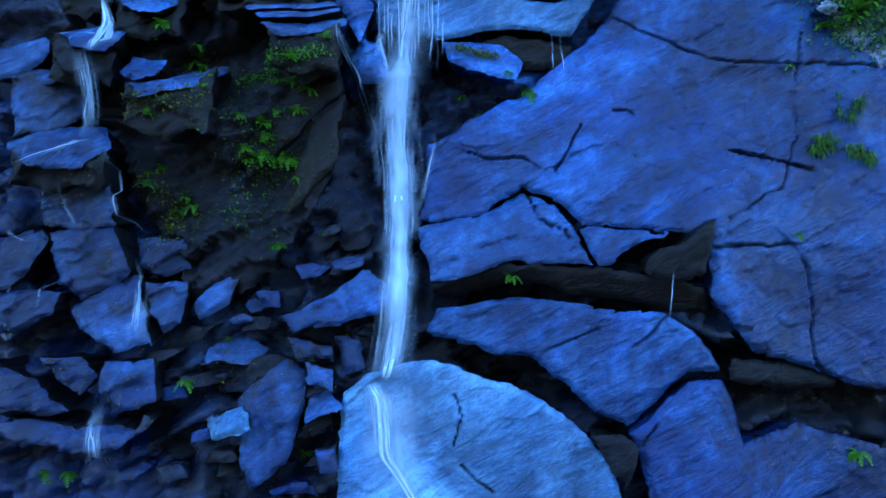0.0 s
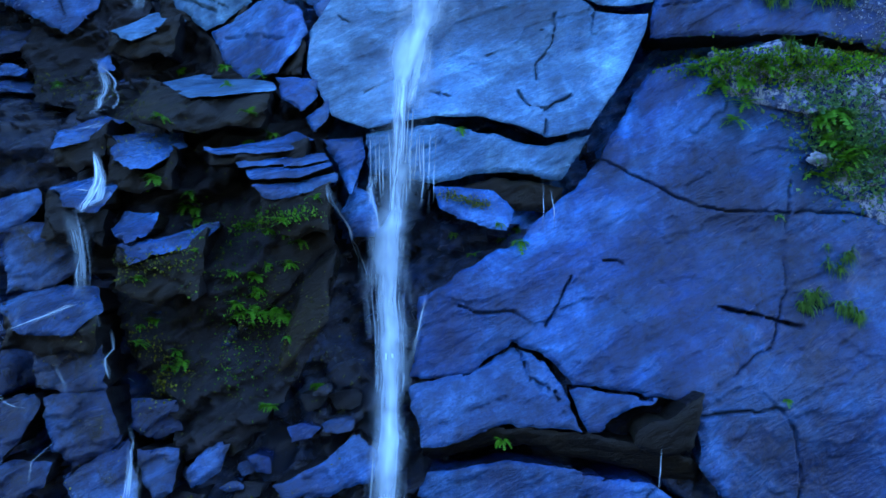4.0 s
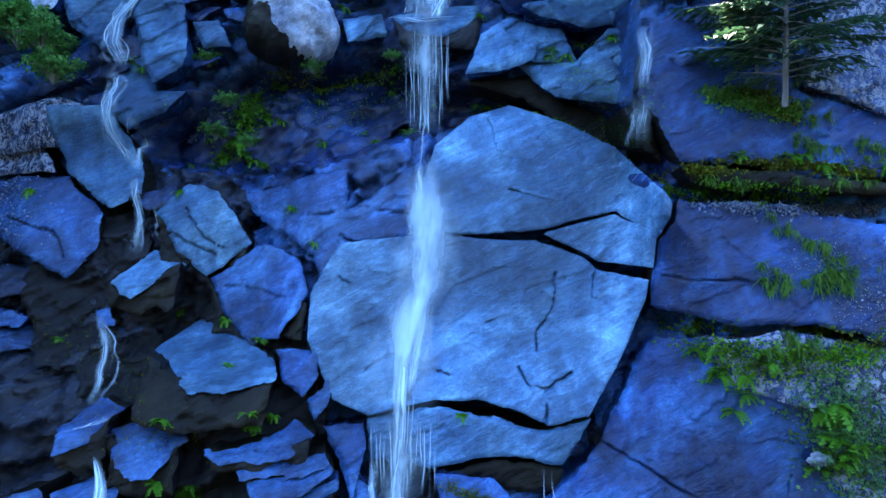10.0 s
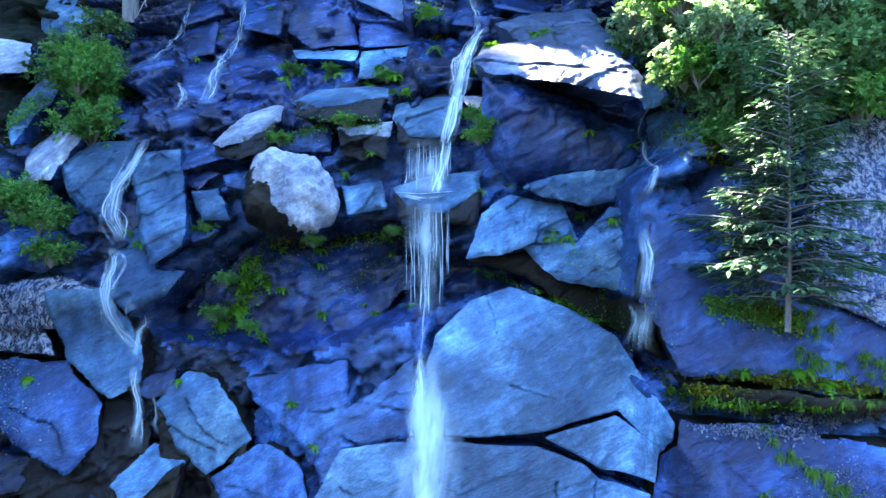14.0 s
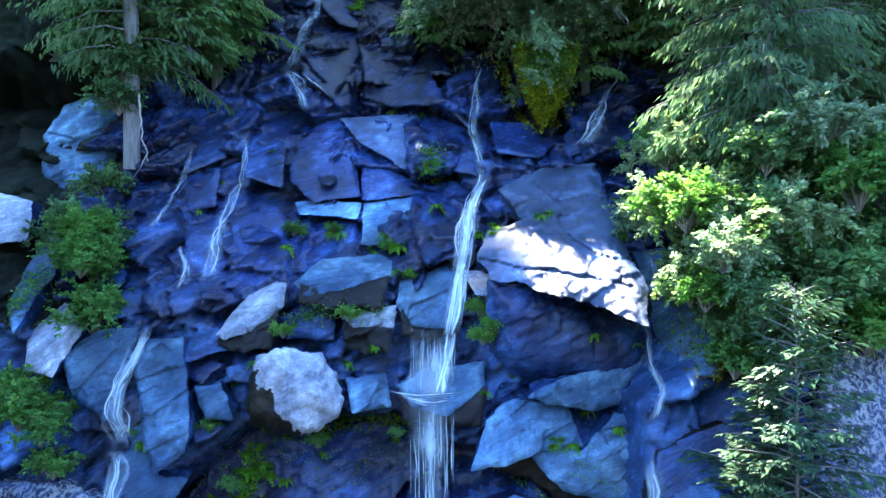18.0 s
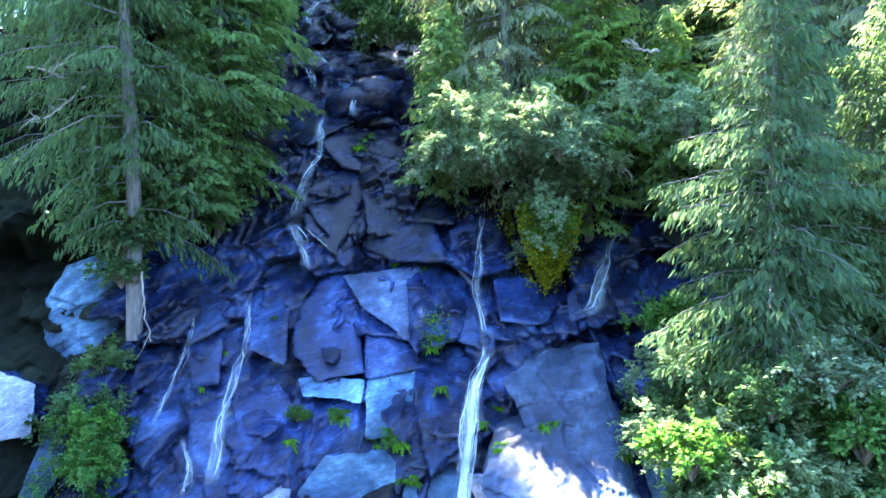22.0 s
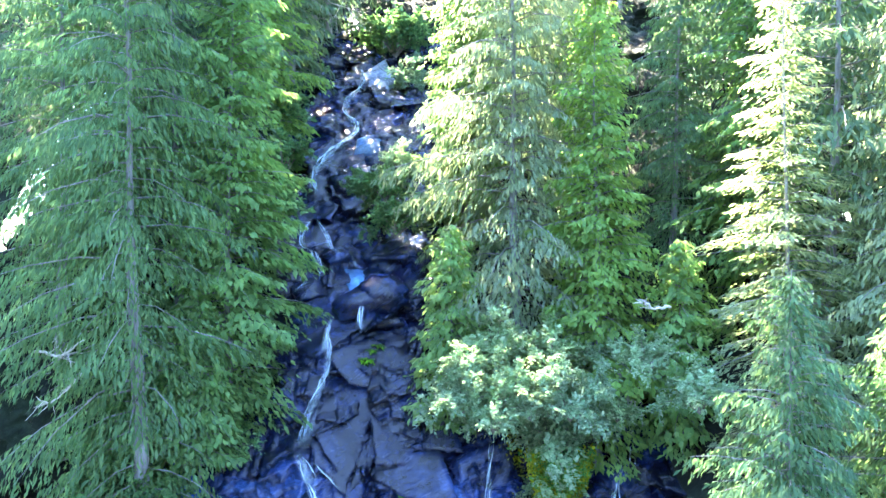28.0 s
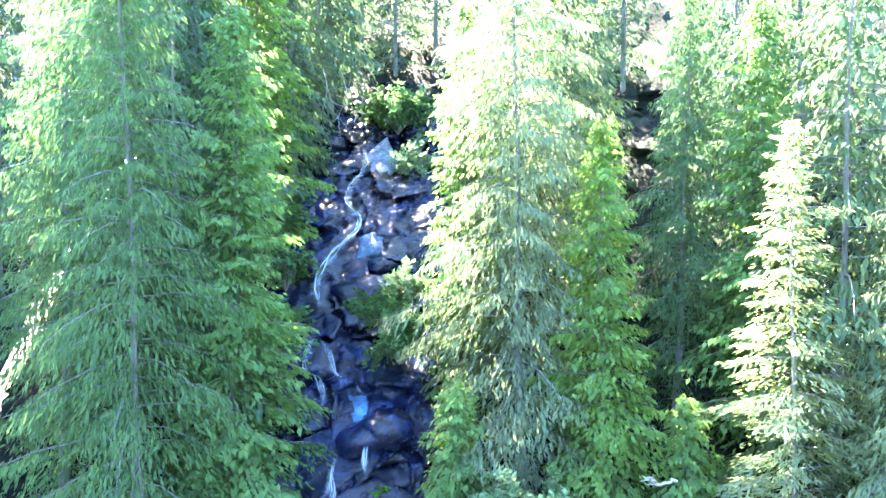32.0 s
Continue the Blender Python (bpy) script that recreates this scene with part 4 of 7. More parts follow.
slab("rock_block", [(-1.72, 9.57), (-1.38, 9.88), (-1.39, 9.54), (-1.51, 9.34)], off=0.35, thick=0.9, rough=0.04, side="brown")
slab("rock_block", [(-3.04, 12.40), (-2.24, 12.66), (-1.37, 12.75), (-1.35, 12.03), (-1.74, 11.41), (-2.33, 11.83), (-2.89, 12.07)], off=0.1, thick=0.9, rough=0.04, side="brown", cracks=[(0.04, 0.1, [(-2.87, 12.18), (-1.79, 12.03), (-1.12, 12.21)]), (0.03, 0.08, [(-2.13, 11.78), (-1.92, 12.03)])])
slab("rock_block", [(-1.77, 11.41), (-1.40, 12.06), (-0.32, 12.82), (-0.30, 11.76), (-1.09, 11.59), (-1.58, 10.93)], off=0.12, thick=0.9, rough=0.04, side="brown", cracks=[(0.05, 0.12, [(-1.60, 11.85), (-1.09, 11.59)]), (0.03, 0.08, [(-1.37, 12.20), (-0.43, 12.07)])])
slab("rock_face", [(-0.41, 11.97), (-0.01, 13.14), (0.53, 13.65), (1.19, 13.89), (2.07, 13.57), (2.81, 13.12), (3.07, 12.43), (3.22, 12.18), (3.11, 11.70), (2.69, 12.09), (1.57, 11.82), (0.66, 11.75), (-0.30, 11.77)], off=0.2, rough=0.025, res=0.021, mat="bright", jag=0.03, rnd=0.025, cracks=[(0.02, 0.06, [(1.11, 12.46), (1.44, 12.35), (1.77, 12.23)]), (0.015, 0.04, [(0.81, 13.76), (1.01, 13.04)])], label="tall rounded blue rock face behind the fall")
slab("rock_plate", [(1.57, 11.76), (2.66, 12.05), (3.08, 11.77), (3.04, 11.26), (2.34, 11.35), (2.15, 11.47)], off=0.27, rough=0.02, thick=0.5, mat="bright", jag=0.02, rnd=0.02)
slab("rock_face", [(-1.77, 10.92), (-1.39, 11.62), (-0.29, 11.76), (0.65, 11.67), (1.46, 11.67), (2.14, 11.42), (2.31, 11.25), (2.97, 11.11), (2.91, 10.83), (2.50, 10.08), (2.17, 9.62), (1.99, 9.39), (1.45, 9.28), (1.09, 9.42), (0.58, 9.58), (-0.00, 9.58), (-0.87, 9.40), (-1.33, 9.60), (-1.74, 10.31)], off=0.32, rough=0.028, res=0.021, mat="bright", jag=0.03, rnd=0.025, cracks=[(0.03, 0.08, [(1.72, 11.22), (1.65, 10.76), (1.39, 10.38), (1.37, 10.15)]), (0.03, 0.08, [(2.31, 11.28), (2.20, 10.84), (2.39, 10.76)]), (0.05, 0.1, [(1.83, 9.87), (1.47, 9.66), (1.43, 9.32)]), (0.03, 0.08, [(1.12, 9.94), (1.26, 9.73), (1.51, 9.69)]), (0.03, 0.08, [(0.37, 10.05), (0.22, 9.86), (-0.04, 9.91)]), (0.02, 0.05, [(0.70, 10.53), (1.26, 10.84), (1.50, 10.92)]), (0.02, 0.05, [(-1.37, 11.16), (-1.04, 10.92), (-0.56, 10.84)]), (0.02, 0.05, [(-0.91, 9.94), (-0.54, 10.16)])], label="great cracked blue rock face")
slab("rock_ledge", [(-0.89, 9.34), (-0.00, 9.52), (0.59, 9.36), (1.45, 9.21), (2.03, 9.36), (1.65, 8.75), (0.79, 8.85), (-0.08, 8.72), (-0.80, 8.80)], off=0.14, lean=(0.0, -0.3), thick=1.0, side="brown", res=0.021, mat="bright")
slab("rock_block", [(-1.45, 9.27), (-0.94, 9.30), (-0.89, 9.00), (-1.01, 8.48), (-1.20, 8.88)], off=0.35, lean=(-0.14, 0.33), thick=0.9, rough=0.05, res=0.026, jag=0.045, rnd=0.09)
slab("rock_block", [(-1.02, 8.69), (-0.73, 8.53), (-0.64, 8.00), (-0.99, 8.00), (-1.14, 8.30)], off=0.25, lean=(-0.19, 0.23), thick=0.9, rough=0.05, res=0.026, jag=0.045, rnd=0.09)
slab("rock_block", [(-0.00, 8.66), (0.71, 8.58), (0.97, 8.37), (0.84, 8.11), (0.42, 8.21), (0.07, 8.37)], off=0.15, mat="rock", lean=(0.0, 0.3), thick=0.7)
slab("rock_lip", [(-0.01, 8.61), (0.81, 8.75), (1.70, 8.66), (1.53, 8.35), (0.94, 8.36), (0.58, 8.49)], off=-0.15, mat="brown", lean=(0.0, -0.5), label="olive mossy underside of an overhang, with its shade painted in")
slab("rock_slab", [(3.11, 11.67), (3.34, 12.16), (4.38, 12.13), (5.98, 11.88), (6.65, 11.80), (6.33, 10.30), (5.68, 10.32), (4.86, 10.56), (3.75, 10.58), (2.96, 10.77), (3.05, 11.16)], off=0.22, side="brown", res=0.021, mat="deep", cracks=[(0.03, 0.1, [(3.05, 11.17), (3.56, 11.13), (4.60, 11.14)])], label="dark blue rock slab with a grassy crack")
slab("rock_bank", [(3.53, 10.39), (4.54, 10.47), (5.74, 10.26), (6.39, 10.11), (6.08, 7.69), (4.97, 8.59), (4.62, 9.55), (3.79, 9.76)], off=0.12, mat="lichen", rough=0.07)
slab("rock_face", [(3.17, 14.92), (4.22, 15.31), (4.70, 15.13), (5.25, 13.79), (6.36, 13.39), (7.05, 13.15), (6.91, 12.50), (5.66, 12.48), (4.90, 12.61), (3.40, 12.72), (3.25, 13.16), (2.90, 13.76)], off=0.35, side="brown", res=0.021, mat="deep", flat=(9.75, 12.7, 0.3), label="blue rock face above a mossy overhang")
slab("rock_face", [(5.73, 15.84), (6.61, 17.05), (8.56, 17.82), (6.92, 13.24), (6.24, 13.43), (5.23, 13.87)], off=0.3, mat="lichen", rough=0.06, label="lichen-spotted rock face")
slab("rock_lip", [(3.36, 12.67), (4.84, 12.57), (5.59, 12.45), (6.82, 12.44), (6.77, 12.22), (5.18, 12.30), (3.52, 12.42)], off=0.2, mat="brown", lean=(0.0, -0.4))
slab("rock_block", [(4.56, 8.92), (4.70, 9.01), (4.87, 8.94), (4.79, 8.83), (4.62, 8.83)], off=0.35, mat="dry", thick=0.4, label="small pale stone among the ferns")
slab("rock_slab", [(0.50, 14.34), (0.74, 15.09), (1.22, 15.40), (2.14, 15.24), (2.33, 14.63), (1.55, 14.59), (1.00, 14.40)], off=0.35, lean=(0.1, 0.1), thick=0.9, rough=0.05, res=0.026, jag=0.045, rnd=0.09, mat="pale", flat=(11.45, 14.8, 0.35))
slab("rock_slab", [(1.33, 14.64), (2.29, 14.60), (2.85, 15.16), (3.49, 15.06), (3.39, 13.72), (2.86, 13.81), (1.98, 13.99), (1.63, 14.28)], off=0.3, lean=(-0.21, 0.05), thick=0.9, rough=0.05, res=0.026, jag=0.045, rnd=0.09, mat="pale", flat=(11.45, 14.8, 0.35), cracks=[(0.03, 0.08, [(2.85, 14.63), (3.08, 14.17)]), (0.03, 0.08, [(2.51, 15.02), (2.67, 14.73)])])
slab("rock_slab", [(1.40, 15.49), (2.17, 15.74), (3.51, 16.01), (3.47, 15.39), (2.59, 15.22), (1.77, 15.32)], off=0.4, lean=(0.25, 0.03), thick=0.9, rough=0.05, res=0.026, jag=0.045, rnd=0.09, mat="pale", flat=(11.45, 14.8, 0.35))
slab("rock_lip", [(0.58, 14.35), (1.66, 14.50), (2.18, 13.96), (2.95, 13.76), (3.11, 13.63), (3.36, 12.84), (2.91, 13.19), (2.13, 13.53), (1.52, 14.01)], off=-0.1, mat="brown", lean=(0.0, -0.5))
slab("rock_block", [(3.82, 17.75), (4.44, 17.85), (4.24, 17.12), (3.84, 17.01)], off=0.5, lean=(0.07, 0.13), thick=0.9, rough=0.05, res=0.026, jag=0.045, rnd=0.09, mat="pale")
slab("rock_face", [(3.99, 17.00), (4.37, 17.11), (4.55, 16.38), (4.26, 15.88), (3.66, 15.90)], off=0.1, lean=(-0.02, 0.15), thick=0.9, rough=0.05, res=0.026, jag=0.045, rnd=0.09, mat="pale")
slab("rock_ledge", [(0.47, 17.43), (1.32, 17.38), (1.16, 16.98), (0.65, 17.03)], off=0.5, mat="dry", lean=(0.0, 0.5), thick=0.7)
slab("rock_front", [(-0.73, 16.78), (-0.46, 16.51), (-0.19, 16.49), (0.08, 16.48), (0.36, 16.88), (0.30, 16.29), (0.05, 16.34), (-0.19, 16.27), (-0.44, 16.32), (-0.68, 16.36)], off=0.52, lean=(0.0, -0.12), thick=0.9, rough=0.06, mat="dark", side="dark")
slab("rock_slab", [(-0.75, 17.23), (0.21, 17.56), (0.40, 17.12), (0.28, 16.44), (-0.57, 16.48), (-0.78, 16.83)], off=0.45, mat="pale", lean=(0.0, 0.3), thick=0.9, rough=0.05, res=0.026, jag=0.045, rnd=0.09)
slab("rock_front", [(-0.68, 15.45), (-0.32, 15.18), (0.04, 15.13), (0.40, 15.26), (0.77, 15.55), (0.70, 14.92), (0.37, 14.97), (0.05, 14.90), (-0.28, 14.95), (-0.60, 15.00)], off=0.50, lean=(0.0, -0.12), thick=0.9, rough=0.06, mat="dark", side="dark")
slab("rock_ledge", [(-0.74, 15.53), (0.03, 15.80), (0.83, 15.88), (0.74, 15.39), (0.12, 15.09), (-0.54, 15.18)], off=0.45, lean=(0.0, 0.4), thick=0.9, rough=0.05, res=0.026, jag=0.045, rnd=0.09, mat="pale")
slab("rock_block", [(-1.67, 15.61), (-0.95, 15.69), (-0.82, 15.16), (-1.50, 15.08)], off=0.35, lean=(-0.15, 0.28), thick=0.9, rough=0.05, res=0.026, jag=0.045, rnd=0.09, mat="pale")
slab("rock_front", [(-1.74, 16.64), (-1.51, 16.48), (-1.27, 16.49), (-1.04, 16.51), (-0.81, 16.52), (-0.85, 16.04), (-1.06, 16.10), (-1.27, 16.00), (-1.48, 16.07), (-1.69, 16.14)], off=0.53, lean=(0.0, -0.12), thick=0.9, rough=0.06, mat="dark", side="dark")
slab("rock_ledge", [(-1.78, 16.69), (-0.78, 16.86), (-0.77, 16.50), (-1.66, 16.44)], off=0.5, mat="dry", lean=(0.0, 0.5), thick=0.9, rough=0.05, res=0.026, jag=0.045, rnd=0.09)
slab("rock_front", [(-3.92, 16.37), (-3.66, 16.33), (-3.39, 16.44), (-3.13, 16.61), (-2.87, 16.83), (-2.93, 16.08), (-3.16, 16.14), (-3.39, 16.05), (-3.63, 16.11), (-3.86, 16.17)], off=0.46, lean=(0.0, -0.12), thick=0.9, rough=0.06, mat="dark", side="dark")
slab("rock_ledge", [(-3.96, 16.36), (-3.57, 16.99), (-2.97, 17.39), (-2.83, 16.84), (-3.28, 16.45), (-3.75, 16.27)], off=0.4, mat="dry", lean=(0.0, 0.4), thick=0.9, rough=0.05, res=0.026, jag=0.045, rnd=0.09)
slab("rock_front", [(-2.61, 17.21), (-2.19, 17.09), (-1.77, 17.13), (-1.34, 17.27), (-0.92, 17.40), (-1.01, 16.78), (-1.39, 16.84), (-1.77, 16.75), (-2.15, 16.81), (-2.54, 16.87)], off=0.57, lean=(0.0, -0.12), thick=0.9, rough=0.06, mat="dark", side="dark")
slab("rock_ledge", [(-2.69, 17.24), (-2.37, 17.66), (-0.84, 17.77), (-0.87, 17.39), (-1.82, 17.09), (-2.43, 17.04)], off=0.5, mat="pale", lean=(0.0, 0.6), thick=0.9, rough=0.05, res=0.026, jag=0.045, rnd=0.09)
slab("rock_block", [(-3.06, 16.63), (-1.95, 16.82), (-1.89, 16.23), (-2.81, 16.24)], off=0.15, mat="rock", lean=(-0.21, 0.04), thick=0.9, rough=0.05, res=0.026, jag=0.045, rnd=0.09)
slab("rock_slab", [(-5.48, 15.99), (-5.25, 16.27), (-4.57, 16.30), (-4.18, 15.09), (-4.17, 14.58), (-4.65, 14.26), (-5.09, 15.01)], off=0.35, mat="pale", lean=(-0.24, 0.06), thick=0.9, rough=0.05, res=0.026, jag=0.045, rnd=0.09)
slab("rock_slab", [(-6.74, 16.06), (-6.11, 16.41), (-5.42, 16.45), (-5.49, 15.71), (-5.55, 14.83), (-6.36, 15.44)], off=0.3, lean=(0.1, 0.0), thick=0.9, rough=0.05, res=0.026, jag=0.045, rnd=0.09, mat="pale")
slab("rock_slab", [(-5.54, 14.69), (-4.94, 14.99), (-4.63, 14.16), (-4.12, 14.16), (-4.34, 13.75), (-4.99, 13.47), (-5.42, 13.85)], off=0.25, lean=(-0.05, 0.31), thick=0.9, rough=0.05, res=0.026, jag=0.045, rnd=0.09, mat="pale")
slab("rock_block", [(-4.24, 15.52), (-3.81, 15.56), (-3.48, 14.99), (-3.97, 14.98)], off=0.3, lean=(-0.06, -0.00), thick=0.9, rough=0.05, res=0.026, jag=0.045, rnd=0.09, mat="pale")
slab("rock_slab", [(-7.97, 16.84), (-8.21, 18.39), (-7.66, 18.03), (-7.43, 17.35), (-7.62, 16.38)], off=0.4, mat="pale", lean=(-0.12, 0.35), thick=0.9, rough=0.05, res=0.026, jag=0.045, rnd=0.09)
slab("rock_slab", [(-7.71, 16.34), (-7.07, 16.89), (-6.26, 16.47), (-6.61, 15.72), (-7.40, 15.72)], off=0.4, mat="dry", lean=(-0.22, 0.20), thick=0.9, rough=0.05, res=0.026, jag=0.045, rnd=0.09)
slab("rock_slab", [(-9.88, 19.15), (-8.65, 18.89), (-8.22, 18.08), (-9.13, 17.91)], off=0.5, mat="dry", lean=(-0.06, 0.21), thick=0.9, rough=0.05, res=0.026, jag=0.045, rnd=0.09)
slab("rock_block", [(-7.75, 13.88), (-6.33, 14.08), (-5.36, 13.83), (-5.77, 13.25), (-7.83, 13.08)], off=0.2, mat="lichen", lean=(-0.08, 0.23), thick=0.9, rough=0.05, res=0.026, jag=0.045, rnd=0.09)
slab("rock_slab", [(-3.37, 19.40), (-3.46, 20.33), (-3.02, 20.94), (-2.42, 21.14), (-1.92, 19.94), (-1.74, 18.99), (-2.73, 18.86)], off=0.18, lean=(0.07, 0.26), mat="upper", thick=1.2, rough=0.03, rnd=0.07, res=0.045, jag=0.06)
slab("rock_slab", [(-1.70, 18.86), (-0.49, 18.99), (-0.34, 18.64), (-1.03, 17.90), (-1.60, 17.91)], off=0.27, mat="pale", lean=(0.0, 0.2), thick=1.2, rough=0.03, res=0.05, label="flat pale slab of rock")
slab("rock_block", [(-3.20, 18.90), (-1.72, 18.87), (-1.74, 18.52), (-3.02, 18.58)], off=0.32, mat="pale", lean=(0.0, 0.5), thick=1.2, rough=0.03, rnd=0.07, res=0.045, jag=0.06)
slab("rock_slab", [(-2.41, 21.07), (-0.53, 21.27), (0.09, 20.19), (-0.63, 19.57), (-1.85, 20.33)], off=0.18, lean=(0.18, 0.37), mat="weathered", thick=1.2, rough=0.03, rnd=0.07, res=0.045, jag=0.06)
slab("rock_slab", [(-1.85, 20.26), (-0.76, 19.51), (0.01, 19.20), (-0.49, 18.98), (-1.68, 18.92)], off=0.14, lean=(0.14, 0.36), mat="upper", thick=1.2, rough=0.03, rnd=0.07, res=0.045, jag=0.06)
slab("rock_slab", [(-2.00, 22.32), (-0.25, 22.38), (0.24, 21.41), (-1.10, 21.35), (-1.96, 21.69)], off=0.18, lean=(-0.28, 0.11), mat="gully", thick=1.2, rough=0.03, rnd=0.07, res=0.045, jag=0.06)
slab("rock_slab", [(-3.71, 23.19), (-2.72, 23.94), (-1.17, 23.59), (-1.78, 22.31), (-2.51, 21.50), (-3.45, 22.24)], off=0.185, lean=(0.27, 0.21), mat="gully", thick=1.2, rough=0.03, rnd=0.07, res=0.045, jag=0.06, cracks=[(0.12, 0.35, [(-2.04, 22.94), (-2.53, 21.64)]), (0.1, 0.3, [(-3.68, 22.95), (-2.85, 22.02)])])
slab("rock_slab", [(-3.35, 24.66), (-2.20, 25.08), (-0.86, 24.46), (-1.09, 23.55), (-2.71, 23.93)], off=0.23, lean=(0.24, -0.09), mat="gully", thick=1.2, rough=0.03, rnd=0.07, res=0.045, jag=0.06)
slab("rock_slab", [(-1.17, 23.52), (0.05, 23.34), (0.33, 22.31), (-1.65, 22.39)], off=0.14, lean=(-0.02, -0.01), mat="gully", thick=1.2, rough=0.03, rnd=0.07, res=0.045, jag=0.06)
slab("rock_slab", [(-6.52, 21.16), (-6.16, 21.37), (-5.35, 21.40), (-4.94, 19.96), (-5.65, 19.59), (-6.29, 20.22)], off=0.18, lean=(0.03, 0.17), mat="upper", thick=1.2, rough=0.03, rnd=0.07, res=0.045, jag=0.06)
slab("rock_slab", [(-6.02, 19.47), (-5.05, 19.71), (-4.89, 18.77), (-5.54, 18.67)], off=0.14, lean=(-0.29, -0.03), mat="upper", thick=1.2, rough=0.03, rnd=0.07, res=0.045, jag=0.06)
slab("rock_slab", [(-5.05, 20.74), (-4.26, 20.87), (-3.60, 20.33), (-3.48, 19.22), (-4.35, 19.46)], off=0.14, lean=(-0.13, 0.35), mat="upper", thick=1.2, rough=0.03, rnd=0.07, res=0.045, jag=0.06)
slab("rock_slab", [(-4.51, 18.57), (-3.57, 18.78), (-3.19, 18.37), (-3.34, 17.63), (-3.85, 17.53)], off=0.23, lean=(0.16, -0.06), mat="upper", thick=1.2, rough=0.03, rnd=0.07, res=0.045, jag=0.06)
slab("rock_slab", [(-5.41, 18.36), (-4.65, 18.55), (-4.15, 17.63), (-4.49, 17.15), (-5.08, 17.47)], off=0.09, lean=(0.18, -0.07), mat="upper", thick=1.2, rough=0.03, rnd=0.07, res=0.045, jag=0.06)
slab("rock_slab", [(0.18, 22.15), (1.60, 22.77), (1.62, 22.00), (0.91, 20.58), (0.31, 21.27)], off=0.18, lean=(0.07, -0.08), mat="gully", thick=1.2, rough=0.03, rnd=0.07, res=0.045, jag=0.06)
slab("rock_slab", [(0.03, 20.85), (0.83, 20.44), (0.85, 19.44), (0.15, 19.68)], off=0.14, lean=(-0.30, 0.33), mat="upper", thick=1.2, rough=0.03, rnd=0.07, res=0.045, jag=0.06)
slab("rock_slab", [(3.02, 20.57), (3.64, 20.97), (3.78, 20.30), (3.04, 19.92)], off=0.18, lean=(-0.17, -0.03), mat="upper", thick=1.2, rough=0.03, rnd=0.07, res=0.045, jag=0.06)
slab("rock_slab", [(1.28, 20.98), (2.40, 20.98), (2.87, 20.43), (2.39, 19.92), (1.34, 20.05)], off=0.14, lean=(0.29, 0.33), mat="upper", thick=1.2, rough=0.03, rnd=0.07, res=0.045, jag=0.06)
slab("rock_slab", [(-9.30, 19.60), (-9.45, 20.60), (-9.05, 21.35), (-8.35, 21.65), (-7.85, 21.30), (-7.62, 20.20), (-7.75, 19.10), (-8.40, 18.60)], off=0.0, mat="pale", flat=(16.1, 20.2, 0.3), bulge=0.25, thick=1.6, rough=0.05, rnd=0.15, res=0.04, jag=0.06, cracks=[(0.05, 0.12, [(-9.2, 20.6), (-8.5, 20.4), (-7.8, 20.7)]), (0.03, 0.1, [(-8.6, 20.4), (-8.7, 19.4)])], label="tall pale boulder leaning on the dark bank")
slab("rock_block", [(-0.53, 18.17), (0.39, 18.35), (0.25, 17.63), (-0.54, 17.62)], off=0.23, lean=(0.02, 0.22), mat="pale", thick=1.2, rough=0.03, rnd=0.07, res=0.045, jag=0.06)
slab("rock_slab", [(-3.00, 24.85), (-1.90, 25.00), (-2.07, 24.15), (-2.87, 24.38)], off=0.23, lean=(-0.18, 0.37), mat="gully", thick=1.2, rough=0.03, rnd=0.07, res=0.045, jag=0.06)
slab("rock_slab", [(-1.99, 24.08), (-1.09, 24.68), (-0.83, 23.77), (-1.51, 23.63)], off=0.18, lean=(0.11, 0.38), mat="gully", thick=1.2, rough=0.03, rnd=0.07, res=0.045, jag=0.06)
slab("rock_slab", [(-2.10, 23.20), (-0.45, 22.37), (-0.02, 21.84), (-1.89, 22.11)], off=0.14, lean=(0.24, 0.01), mat="gully", thick=1.2, rough=0.03, rnd=0.07, res=0.045, jag=0.06)
slab("rock_boulder", [(-2.69, 27.46), (-1.80, 27.54), (-1.33, 26.99), (-1.74, 26.62), (-2.44, 26.85)], off=0.36, bulge=0.3, lean=(-0.08, -0.06), mat="gully", thick=1.2, rough=0.03, rnd=0.07, res=0.045, jag=0.06)
slab("rock_boulder", [(-3.34, 26.99), (-2.62, 26.84), (-2.29, 26.12), (-3.12, 26.12)], off=0.27, bulge=0.3, lean=(-0.21, -0.11), mat="pale", thick=1.2, rough=0.03, rnd=0.07, res=0.045, jag=0.06)
slab("rock_boulder", [(-4.85, 28.29), (-4.32, 28.46), (-3.80, 27.62), (-4.49, 27.46)], off=0.23, bulge=0.3, lean=(-0.12, 0.18), mat="gully", thick=1.2, rough=0.03, rnd=0.07, res=0.045, jag=0.06)
slab("rock_boulder", [(-3.73, 28.29), (-2.83, 28.63), (-2.20, 27.94), (-3.08, 27.61)], off=0.23, bulge=0.3, lean=(-0.30, 0.22), mat="gully", thick=1.2, rough=0.03, rnd=0.07, res=0.045, jag=0.06)
slab("rock_boulder", [(-4.94, 26.41), (-3.98, 26.70), (-3.71, 26.12), (-4.49, 25.85)], off=0.27, bulge=0.3, lean=(-0.10, 0.02), mat="gully", thick=1.2, rough=0.03, rnd=0.07, res=0.045, jag=0.06)
slab("rock_boulder", [(-3.52, 25.98), (-2.70, 26.04), (-2.47, 25.28), (-3.28, 25.28)], off=0.23, bulge=0.3, lean=(0.19, 0.11), mat="gully", thick=1.2, rough=0.03, rnd=0.07, res=0.045, jag=0.06)
